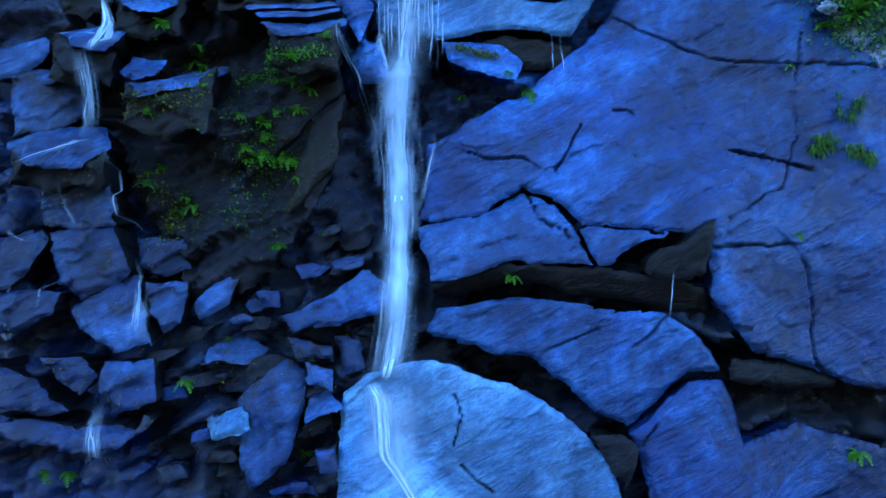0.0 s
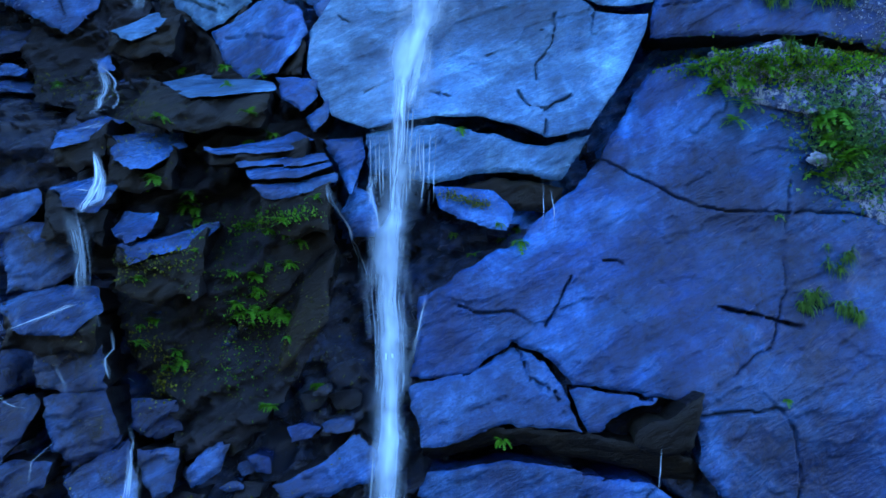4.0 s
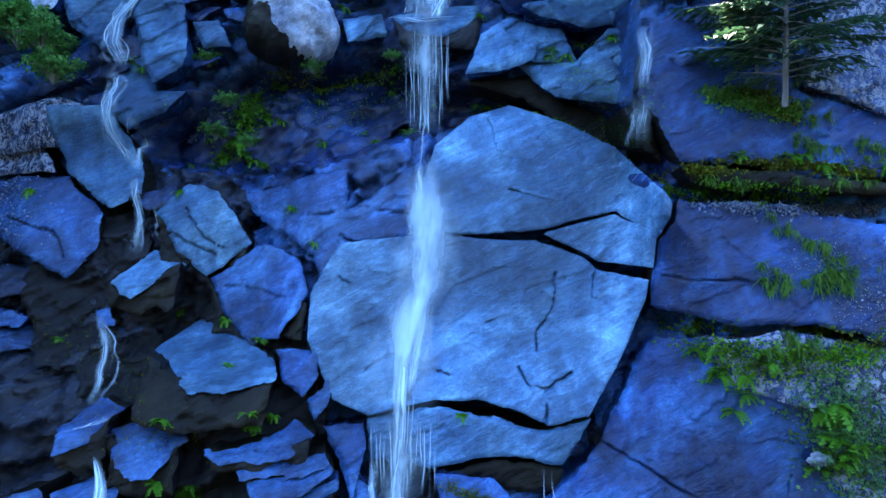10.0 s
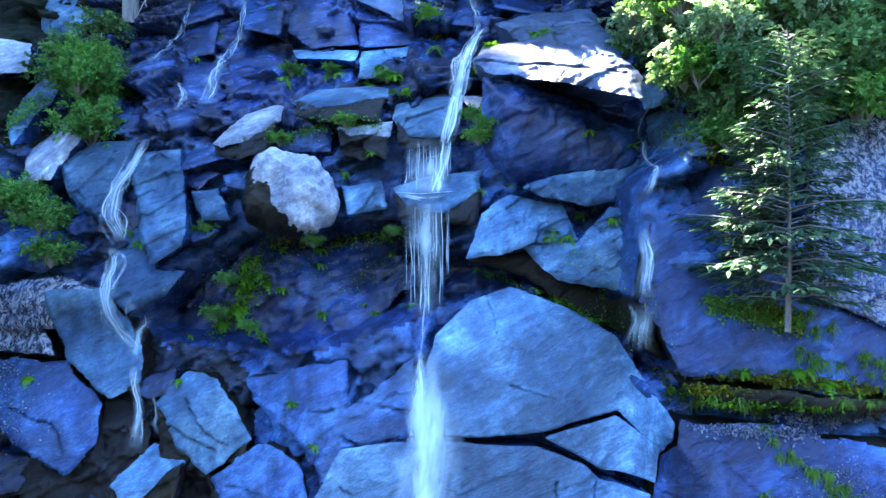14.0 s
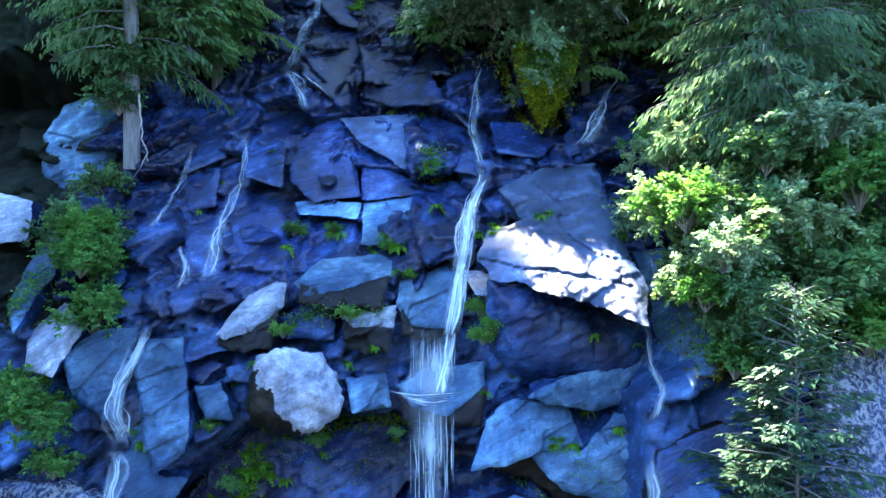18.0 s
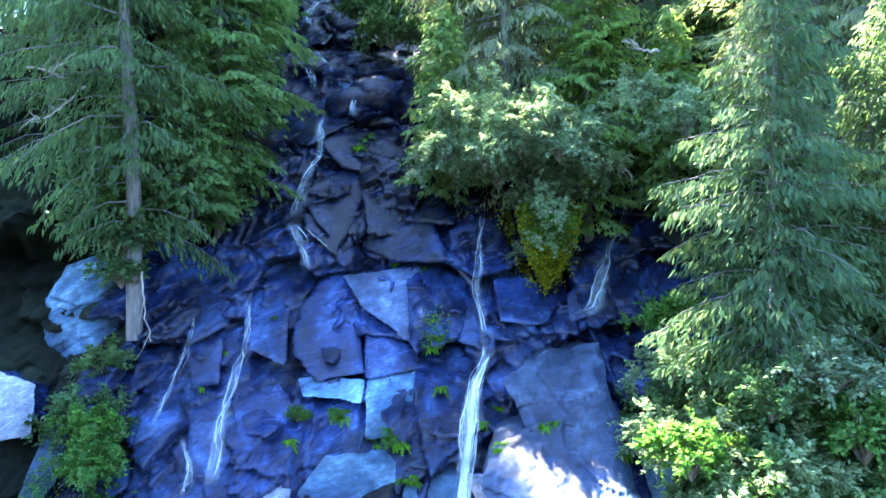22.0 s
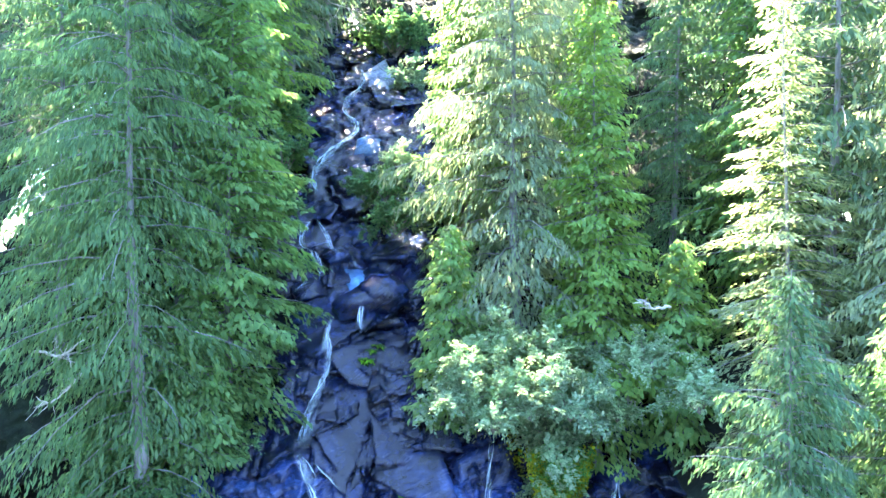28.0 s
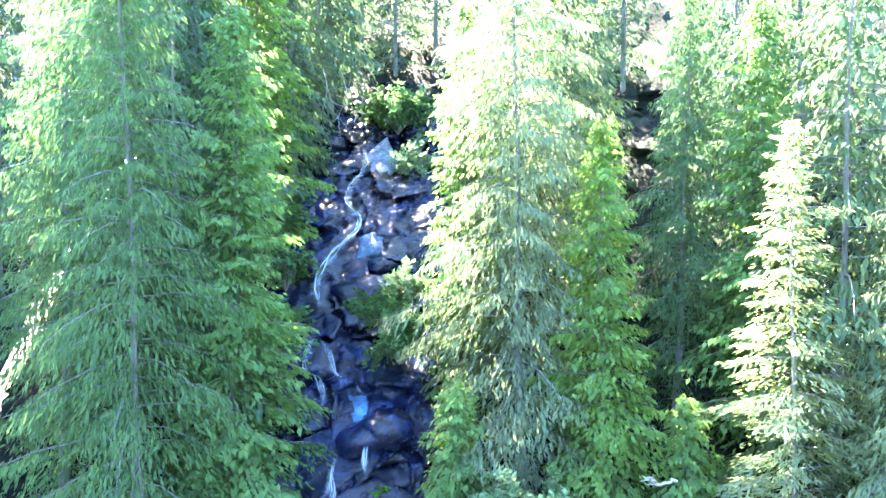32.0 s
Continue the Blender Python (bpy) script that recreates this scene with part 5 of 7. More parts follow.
slab("rock_boulder", [(-2.35, 25.83), (-1.37, 25.97), (-1.18, 25.27), (-2.14, 25.14)], off=0.23, bulge=0.3, lean=(-0.11, 0.11), mat="gully", thick=1.2, rough=0.03, rnd=0.07, res=0.045, jag=0.06)
slab("rock_boulder", [(-3.76, 35.52), (-2.81, 36.60), (-2.13, 34.85), (-3.05, 33.91)], off=0.27, bulge=0.3, lean=(0.12, -0.12), mat="dry", thick=1.2, rough=0.03, rnd=0.07, res=0.045, jag=0.06)
slab("rock_boulder", [(-3.45, 31.75), (-2.39, 32.25), (-2.08, 31.27), (-3.52, 30.82)], off=0.27, bulge=0.3, lean=(0.29, -0.14), mat="pale", thick=1.2, rough=0.03, rnd=0.07, res=0.045, jag=0.06)
slab("rock_boulder", [(-5.00, 31.76), (-4.39, 32.00), (-4.03, 31.28), (-4.63, 31.05)], off=0.27, bulge=0.3, lean=(0.15, 0.31), mat="gully", thick=1.2, rough=0.03, rnd=0.07, res=0.045, jag=0.06)
boulder("boulder", -2.50, 15.42, 0.78, 0.7, 0.72, 25, ("dry", "brown"), 5, "pale sunlit boulder with a mossy brown foot on the ledge", 0.25)
slab("rock_dome", [(0.62, 17.66), (0.89, 18.12), (1.51, 18.35), (1.21, 19.08), (2.17, 19.54), (3.41, 19.67), (3.29, 18.74), (3.28, 17.81), (3.32, 17.27), (3.01, 16.75), (2.14, 17.07), (1.34, 17.31), (0.90, 17.37)], off=0.3, mat="weathered", flat=(11.3, 17.4, 1.64), thick=1.6, rough=0.06, jag=0.1, rnd=0.25, cracks=[(0.05, 0.10, [(0.71, 17.70), (1.65, 17.51), (2.35, 17.42), (3.09, 17.26)]), (0.03, 0.1, [(2.22, 18.16), (2.58, 17.77), (3.28, 17.64)]), (0.02, 0.08, [(1.15, 18.35), (2.31, 18.44), (3.22, 18.64)]), (0.03, 0.08, [(1.97, 19.20), (2.29, 18.75), (3.25, 18.96)])], label="sloping dome of dry rock, sunlit from above")
slab("rock_bulge", [(0.81, 17.39), (1.38, 17.29), (2.31, 16.98), (3.44, 16.49), (3.55, 15.88), (3.25, 15.42), (2.10, 15.58), (1.33, 15.66), (0.83, 16.10)], off=0.3, mat="navy", side="base", flat=(11.5, 17.2, -0.25), thick=1.4, rough=0.05, jag=0.08, rnd=0.35, label="dark rounded rock front below the dome")
slab("rock_wedge", [(1.75, 22.9), (3.55, 22.9), (3.2, 21.7), (2.72, 20.85), (2.5, 20.55), (2.2, 21.2), (1.9, 22.0)], off=0.0, flat=(16.45, 20.6, 0.12), thick=1.6, mat="brown", rough=0.06, rnd=0.2, res=0.045, label="hanging wedge of mossy rock below the shrubs")
rubble(-3.4, -0.9, 3.0, 6.4, 30, 0.09, 0.24, ("drip", "dark", "dark", "base", "deep"), 11, 0.2)
rubble(-6.6, -3.8, 10.2, 13.4, 14, 0.2, 0.5, ("drip", "drip", "rock", "base"), 12, 0.2)
rubble(-7.0, 3.6, 13.4, 17.4, 14, 0.2, 0.45, ("drip", "navy", "rock", "deep"), 13, 0.15)
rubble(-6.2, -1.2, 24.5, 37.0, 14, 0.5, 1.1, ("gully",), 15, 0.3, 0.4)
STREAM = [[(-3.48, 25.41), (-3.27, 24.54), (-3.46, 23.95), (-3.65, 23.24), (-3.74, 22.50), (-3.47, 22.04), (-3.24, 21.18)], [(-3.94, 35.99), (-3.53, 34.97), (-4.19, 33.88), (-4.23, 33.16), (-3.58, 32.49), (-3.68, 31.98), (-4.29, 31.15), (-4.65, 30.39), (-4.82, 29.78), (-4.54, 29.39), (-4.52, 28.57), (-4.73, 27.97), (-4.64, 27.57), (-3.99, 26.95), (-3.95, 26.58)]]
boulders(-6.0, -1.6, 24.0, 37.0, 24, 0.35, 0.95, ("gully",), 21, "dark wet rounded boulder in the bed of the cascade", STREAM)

# ---- falling water ----
FALL = tagged(new("waterfall"), "white water falling in strands down the blue rock", "waterfall", kind="structure")


def strand(line, width, mat="water", lift=0.05, wander=0.02, seed=0, name="water_strand", across=6, free=False):
    """A ribbon of water with a rounded front down a line of places (x, z) from its top to its foot."""
    pts = np.asarray(line, float)
    run = np.concatenate([[0], np.cumsum(np.hypot(*np.diff(pts, axis=0).T))])
    n = max(4, int(run[-1] / 0.07))
    s = np.linspace(0, run[-1], n)
    x, z = np.interp(s, run, pts[:, 0]), np.interp(s, run, pts[:, 1])
    if n > 12:
        x = np.convolve(np.pad(x, 5, "reflect", reflect_type="odd"), np.ones(11) / 11, "valid")
    x = x + wander * fractal(s + seed * 7.3, s * 0 + seed, 0.6, seed + 1, 3)
    w = np.interp(s, run, np.broadcast_to(width, len(pts))) * (1 + (0.0 if name == "spray" else 0.25) * fractal(s, s * 0 + seed * 3.1, 0.35, seed + 2, 3))
    y = np.minimum.reduce([front(x + k * w, z) for k in (-0.3, 0, 0.3)])
    y = np.minimum.reduce([y, np.append(y[1:], y[-1]), np.append(y[0], y[:-1])])
    if free:
        y = np.minimum.accumulate(y)
    soft = np.convolve(np.pad(y, 3, "edge"), np.ones(7) / 7, "valid")
    y = np.minimum(y, soft) - lift
    k = np.linspace(-0.5, 0.5, across + 1)
    vx = x[:, None] + w[:, None] * k
    vy = y[:, None] + 0.35 * w[:, None] * (k * 2) ** 2 * 0.5 + 0.012 * grainy(vx, z[:, None] + 0 * vx, 0.09, seed + 5)
    vz = z[:, None] + 0 * vx
    idx = np.arange(vx.size).reshape(vx.shape)
    quads = np.stack([idx[:-1, :-1], idx[:-1, 1:], idx[1:, 1:], idx[1:, :-1]], -1).reshape(-1, 4)
    me = mesh_of(name, np.stack([vx.ravel(), vy.ravel(), vz.ravel()], -1), quads, [MATS[mat]])
    uv = np.stack([np.broadcast_to(k + 0.5, vx.shape).ravel(), np.broadcast_to(np.clip(np.minimum(s, run[-1] - s) / 0.8, 0, 1)[:, None], vx.shape).ravel()], -1)
    layer = me.uv_layers.new(name="UVMap")
    layer.data.foreach_set("uv", uv[quads.ravel()].astype(np.float32).ravel())
    run_uv = np.stack([(w[:, None] * k + 3.7 * seed).ravel(), np.broadcast_to(s[:, None] + 1.3 * seed, vx.shape).ravel()], -1)
    me.uv_layers.new(name="Flow").data.foreach_set("uv", run_uv[quads.ravel()].astype(np.float32).ravel())
    return piece(name, me, FALL)


def cascade(line, width, count, seed, veil=1.0, mat="water", free=False):
    """Several strands side by side over one line, on a thin veil."""
    rng = random.Random(seed)
    wide = np.broadcast_to(np.asarray(width, float), len(line))
    if wide.max() < 0.11:
        strand(line, wide * 1.4, "thin", 0.03, 0.05, seed, free=free)
        return
    if line[0][1] > 19.5 or (line[0][0] < -4.9 and line[0][1] > 13.0):
        strand(line, wide * 1.5, "rill" if line[0][1] > 19.5 else "thin", 0.03, 0.05, seed, "water_sheet", 8, free)
        for k in range(3):
            phase = rng.uniform(0, 6.28)
            braid = [(x + 0.55 * w * math.sin(1.4 * n + phase), z) for n, ((x, z), w) in enumerate(zip(line, wide))]
            strand(braid, wide * rng.uniform(0.16, 0.34), "thin", 0.04 + 0.01 * k, 0.07, seed + 3 + 40 * k, free=free)
        return
    if count <= 3:
        strand(line, wide * 1.6, "thin", 0.03, 0.05, seed, "water_sheet", 8, free)
        strand([(x + rng.uniform(-0.2, 0.2) * w, z) for (x, z), w in zip(line, wide)], wide * 0.45, "threads", 0.05, 0.10, seed + 3, free=free)
        return
    if veil:
        strand(line, wide * 1.7, "veil", 0.03, 0.02, seed, "water_veil", 10, free)
    strand(line, wide * 1.15, "body" if mat == "water" else mat, 0.05, 0.02, seed + 3, "water_sheet", 8, free)
    for k in range(max(1, count // 2)):
        shift = (rng.random() - 0.5) * 0.5
        strand([(x + shift * w, z) for (x, z), w in zip(line, wide)], wide * rng.uniform(0.25, 0.5), mat, 0.07 + 0.02 * k, 0.04, seed * 5 + k, free=free)


def curtain(x0, x1, top, foot, count, seed, thick=0.05):
    """Separate threads that fall free from an edge, each from its own place and to its own depth."""
    rng = random.Random(seed)
    for k in range(count):
        x = x0 + (x1 - x0) * (k + rng.random()) / count
        run = (top - foot) * rng.uniform(0.55, 1.05)
        drift = rng.uniform(-0.06, 0.06)
        strand([(x, top + rng.uniform(-0.05, 0.05)), (x + 0.4 * drift, top - 0.5 * run), (x + drift, top - run)], [thick * rng.uniform(0.5, 1.0), thick * rng.uniform(0.8, 1.6), thick * rng.uniform(1.0, 2.8)], "body" if rng.random() < 0.4 else "threads", 0.05, 0.02, seed * 31 + k, free=True, across=4)


cascade([(1.06, 19.40), (0.69, 18.75), (0.46, 17.65), (0.30, 16.83), (0.18, 16.31)], [0.12, 0.22, 0.28, 0.3, 0.35], 4, 1)
curtain(-0.52, 0.30, 16.42, 15.38, 22, 2, 0.03)
strand([(-0.1, 16.4), (-0.12, 15.9), (-0.2, 15.35)], [0.8, 0.85, 1.0], "spray", 0.1, 0.02, 21, "spray", 12, True)
cascade([(0.22, 16.45), (0.10, 15.9), (-0.05, 15.4)], [0.16, 0.2, 0.3], 4, 2, free=True)
strand([(-0.85, 15.47), (-0.30, 15.42), (0.36, 15.47)], [0.12, 0.34, 0.12], "water", 0.14, 0.03, 22, "splash", 8)
strand([(-0.60, 15.42), (-0.15, 15.33), (0.22, 15.38)], [0.10, 0.28, 0.10], "water", 0.20, 0.03, 25, "splash", 8)
curtain(-0.50, 0.22, 15.30, 13.4, 20, 3, 0.026)
strand([(-0.12, 15.4), (-0.15, 14.6), (-0.2, 13.4)], [0.9, 0.8, 0.6], "spray", 0.1, 0.02, 23, "spray", 12, True)
for k in range(5):
    strand([(-0.75 + 0.05 * k, 15.44 - 0.02 * k), (-0.25, 15.38 - 0.02 * k), (0.32 - 0.06 * k, 15.42 - 0.03 * k)], [0.05, 0.12, 0.05], "water", 0.08 + 0.03 * k, 0.03, 240 + k, "splash")
strand([(-0.10, 15.25), (-0.16, 14.4), (-0.22, 13.2), (-0.25, 12.48)], [0.25, 0.14, 0.12, 0.16], "threads", 0.05, 0.03, 33, free=True)
cascade([(-0.25, 12.91), (-0.21, 11.99), (-0.15, 11.24), (-0.20, 10.53), (-0.27, 9.95), (-0.33, 9.60)], [0.12, 0.2, 0.26, 0.2, 0.22, 0.35], 4, 4, mat="threads", free=True)
strand([(-0.10, 13.01), (-0.09, 12.35), (-0.17, 11.16), (-0.38, 9.95), (-0.44, 9.40)], [0.5, 1.0, 1.3, 1.3, 1.2], seed=5, mat="spray", name="spray", lift=0.12, free=True, across=14)
curtain(-0.85, 0.05, 9.42, 8.3, 20, 6, 0.03)
strand([(-0.40, 9.5), (-0.42, 8.9), (-0.45, 8.1)], [0.9, 0.8, 0.6], "spray", 0.1, 0.02, 61, "spray", 12, True)
cascade([(-0.41, 10.72), (-0.44, 8.99), (-0.54, 8.06), (-0.56, 7.26), (-0.51, 6.72), (-0.52, 6.07), (-0.47, 5.51), (-0.54, 5.04), (-0.62, 4.58)], [0.25, 0.22, 0.26, 0.42, 0.32, 0.26, 0.22, 0.28, 0.3], 7, 7, free=True)
strand([(-0.49, 8.83), (-0.56, 7.62), (-0.51, 6.72), (-0.49, 5.51), (-0.50, 4.58)], [0.5, 0.7, 0.6, 0.5, 0.6], seed=8, mat="spray", name="spray", lift=0.12, free=True, across=12)
cascade([(-0.75, 4.59), (-0.56, 4.44), (-0.66, 4.05), (-0.67, 3.89), (-0.49, 3.73), (-0.28, 3.43), (-0.14, 2.94)], [0.1, 0.3, 0.25, 0.18, 0.16, 0.16, 0.2], 4, 9)
strand([(-0.51, 4.67), (-0.50, 4.11), (-0.37, 3.35)], [0.7, 1.1, 1.3], seed=10, mat="spray", name="spray", lift=0.12, free=True, across=12)
cascade([(-1.22, 8.63), (-1.06, 8.08), (-0.94, 7.62), (-0.82, 7.30)], [0.07, 0.07, 0.08, 0.15], 2, 11)
cascade([(-0.81, 8.91), (-0.72, 8.42), (-0.66, 8.08), (-0.57, 7.75)], [0.06, 0.07, 0.08, 0.12], 2, 12)
cascade([(-0.09, 7.39), (-0.19, 7.17), (-0.24, 6.73), (-0.27, 6.40)], [0.05, 0.06, 0.07, 0.08], 1, 13)
strand([(2.41, 5.80), (2.40, 5.54), (2.36, 5.25)], 0.03, seed=14, mat="threads", free=True)
strand([(1.40, 8.76), (1.40, 8.34), (1.37, 8.03)], 0.06, seed=15, mat="threads", free=True)
strand([(1.52, 8.76), (1.51, 8.34), (1.48, 8.03)], 0.05, seed=16, mat="threads", free=True)
cascade([(4.13, 17.94), (3.74, 16.54), (3.09, 15.15)], [0.08, 0.12, 0.12], 2, 17)
cascade([(3.07, 14.81), (3.03, 14.43), (2.98, 13.80)], [0.2, 0.25, 0.3], 1, 18)
cascade([(2.91, 13.72), (2.93, 13.38), (2.92, 13.05)], [0.3, 0.3, 0.3], 2, 19, mat="threads", veil=0, free=True)
cascade([(-5.19, 16.51), (-5.43, 15.95), (-5.57, 15.37), (-5.56, 15.02), (-5.31, 14.62)], [0.10, 0.22, 0.32, 0.36, 0.34], 5, 30, mat="threads")
cascade([(-5.50, 14.54), (-5.22, 14.35), (-5.25, 13.84), (-5.23, 13.29), (-4.77, 12.83)], [0.30, 0.32, 0.28, 0.22, 0.16], 5, 31, mat="threads")
cascade([(-4.85, 13.75), (-4.85, 13.20), (-4.74, 12.80)], [0.12, 0.14, 0.12], 2, 32)
cascade([(-4.76, 12.72), (-4.64, 12.10), (-4.57, 11.46)], [0.15, 0.14, 0.14], 2, 33, mat="threads", free=True)
cascade([(-4.44, 12.26), (-4.34, 11.85), (-4.28, 11.68)], [0.05, 0.05, 0.05], 1, 34, free=True)
cascade([(-4.90, 10.63), (-4.63, 10.11), (-4.35, 9.54)], [0.2, 0.18, 0.15], 2, 35, mat="threads", free=True)
cascade([(-4.01, 9.48), (-4.26, 9.37), (-4.59, 9.30)], [0.1, 0.14, 0.06], 2, 36)
cascade([(-4.13, 9.05), (-4.00, 8.70), (-3.90, 8.44), (-4.09, 8.27)], [0.08, 0.15, 0.25, 0.2], 4, 37)
cascade([(-4.61, 8.57), (-4.27, 8.57), (-3.92, 8.50)], [0.12, 0.16, 0.2], 2, 38)
cascade([(-4.14, 8.30), (-4.03, 7.84), (-4.01, 7.31)], [0.22, 0.2, 0.2], 3, 39, mat="threads", free=True)
cascade([(-3.86, 7.23), (-4.16, 7.23), (-4.51, 7.04), (-4.80, 6.92)], [0.12, 0.16, 0.12, 0.08], 3, 40)
cascade([(-3.82, 7.14), (-3.73, 6.66), (-3.60, 6.08)], [0.08, 0.08, 0.08], 2, 41)
cascade([(-4.63, 7.25), (-4.60, 6.97)], [0.06, 0.06], 1, 42)
cascade([(-3.48, 5.91), (-3.36, 5.61), (-3.27, 5.31), (-3.20, 4.99)], [0.06, 0.08, 0.14, 0.14], 2, 43)
cascade([(-4.41, 6.04), (-4.34, 5.64), (-4.23, 5.34)], [0.04, 0.04, 0.05], 1, 44)
cascade([(-3.68, 6.58), (-3.61, 6.32), (-3.58, 6.16)], [0.06, 0.06, 0.06], 1, 45)
cascade([(-3.61, 4.37), (-3.55, 3.94), (-3.50, 3.42)], [0.15, 0.18, 0.2], 1, 46)
cascade([(-4.32, 6.78), (-4.23, 6.45), (-4.09, 6.19)], [0.04, 0.04, 0.04], 1, 47)
cascade([(-4.91, 6.23), (-4.70, 6.10), (-4.32, 6.07)], [0.06, 0.08, 0.05], 1, 48)
cascade([(1.06, 22.73), (0.98, 21.69), (0.83, 20.71), (0.88, 19.65)], [0.12, 0.15, 0.25, 0.25], 3, 50)
cascade([(0.87, 19.71), (0.90, 19.25), (0.54, 18.60), (0.38, 17.87), (0.36, 17.38)], [0.2, 0.2, 0.22, 0.25, 0.25], 4, 51, mat="threads")
cascade([(4.87, 23.27), (4.73, 22.26), (4.27, 21.74), (3.87, 20.97), (3.59, 20.37), (3.00, 20.06)], [0.1, 0.2, 0.3, 0.4, 0.45, 0.3], 4, 52)
cascade([(-4.66, 20.68), (-4.46, 19.98), (-4.45, 19.50), (-4.72, 19.04), (-4.60, 18.42), (-4.59, 17.96), (-4.44, 17.71), (-4.45, 17.23)], [0.06, 0.12, 0.15, 0.2, 0.24, 0.3, 0.26, 0.3], 5, 53, mat="threads")
cascade([(-5.69, 20.23), (-5.70, 19.74), (-5.85, 19.16), (-5.85, 18.42), (-5.78, 18.14)], [0.06, 0.08, 0.1, 0.12, 0.1], 3, 54)
cascade([(-5.26, 17.96), (-4.94, 17.55), (-4.86, 17.09)], [0.08, 0.12, 0.15], 2, 55)
cascade([(-5.96, 21.32), (-5.28, 21.35)], [0.06, 0.06], 1, 56)
cascade([(-3.48, 25.41), (-3.27, 24.54), (-3.46, 23.95), (-3.65, 23.24), (-3.74, 22.50)], [0.09, 0.17, 0.21, 0.26, 0.29], 3, 57)
cascade([(-3.87, 22.43), (-3.47, 22.04), (-3.24, 21.18)], [0.26, 0.26, 0.34], 3, 58)
cascade([(-3.50, 22.30), (-2.97, 21.91), (-2.59, 21.60)], [0.09, 0.09, 0.10], 3, 59)
cascade([(-3.94, 35.99), (-3.53, 34.97), (-4.19, 33.88), (-4.23, 33.16), (-3.58, 32.49), (-3.68, 31.98), (-4.29, 31.15), (-4.65, 30.39), (-4.82, 29.78), (-4.54, 29.39)], [0.14, 0.29, 0.29, 0.22, 0.35, 0.35, 0.42, 0.42, 0.42, 0.29], 3, 60)
cascade([(-4.50, 28.57), (-4.71, 27.98), (-4.62, 27.58), (-4.20, 27.42), (-3.97, 26.96), (-3.94, 26.59)], [0.17, 0.22, 0.22, 0.22, 0.22, 0.22], 3, 61)
cascade([(-4.35, 28.49), (-3.89, 27.98), (-3.73, 27.57), (-3.27, 27.41)], [0.14, 0.17, 0.22, 0.17], 3, 62)
cascade([(-2.98, 27.34), (-2.85, 26.97), (-2.57, 26.82)], [0.14, 0.14, 0.14], 3, 63)
cascade([(-2.42, 26.18), (-2.46, 25.77), (-2.34, 25.30)], [0.22, 0.22, 0.29], 3, 64)
cascade([(-4.16, 26.60), (-4.65, 26.18)], [0.14, 0.17], 3, 65)
cascade([(-3.35, 25.61), (-3.52, 25.07), (-3.38, 24.56)], [0.12, 0.17, 0.22], 3, 66)


# ---- plants ----
def leaf_cards(at, along, side, length, width):
    """Diamond leaves: four corners each, folded a little along the middle."""
    up = np.cross(along, side)
    tip = along * length[:, None]
    half = side * (width / 2)[:, None]
    mid = tip * 0.45 - up * (width * 0.22)[:, None]
    v = np.stack([at, at + mid + half, at + tip, at + mid - half], 1)
    return v.reshape(-1, 3)


def leafy_mesh(name, verts, mat, middle=None):
    """Leaves as one mesh. middle: their normals lean away from this height on the plant's axis, as a dense crown shades."""
    n = len(verts) // 4
    faces = np.arange(n * 4).reshape(n, 4)
    if middle is None:
        return mesh_of(name, verts, faces, [mat], smoothed=False)
    v = np.asarray(verts, float).reshape(n, 4, 3)
    normal = unit(np.cross(v[:, 2] - v[:, 0], v[:, 3] - v[:, 1]))
    c = v.mean(1)
    away = unit(np.stack([c[:, 0], c[:, 1], 0.3 * np.hypot(c[:, 0], c[:, 1]) + 0.4 * np.clip(c[:, 2] - middle, -0.3, 0.8)], -1))
    inward = (normal * away).sum(-1) < 0
    faces[inward] = faces[inward][:, ::-1]
    normal[inward] *= -1
    me = mesh_of(name, verts, faces, [mat])
    me.normals_split_custom_set_from_vertices(np.repeat(unit(0.5 * normal + 0.5 * away), 4, 0))
    return me


def unit(v):
    return v / np.maximum(np.linalg.norm(v, axis=-1, keepdims=True), 1e-9)


def tube(points, radii, sides=7):
    """A tapered round stem through the points: vertices and quads."""
    pts, out = np.asarray(points, float), []
    d = unit(np.gradient(pts, axis=0))
    ref = np.where(np.abs(d[:, 2:3]) > 0.8, [[1.0, 0, 0]], [[0, 0, 1.0]])
    u = unit(np.cross(d, ref))
    w = np.cross(d, u)
    a = np.linspace(0, 2 * math.pi, sides, endpoint=False)
    v = pts[:, None] + np.asarray(radii, float)[:, None, None] * (np.cos(a)[None, :, None] * u[:, None] + np.sin(a)[None, :, None] * w[:, None])
    i = np.arange(len(pts) - 1)[:, None] * sides
    k = np.arange(sides)[None]
    q = np.stack([i + k, i + (k + 1) % sides, i + sides + (k + 1) % sides, i + sides + k], -1).reshape(-1, 4)
    return v.reshape(-1, 3), q


def tubes(name, list_of, mat):
    vs, qs, n = [], [], 0
    for pts, radii, sides in list_of:
        v, q = tube(pts, radii, sides)
        vs.append(v), qs.append(q + n)
        n += len(v)
    return mesh_of(name, np.concatenate(vs), np.concatenate(qs), [mat])


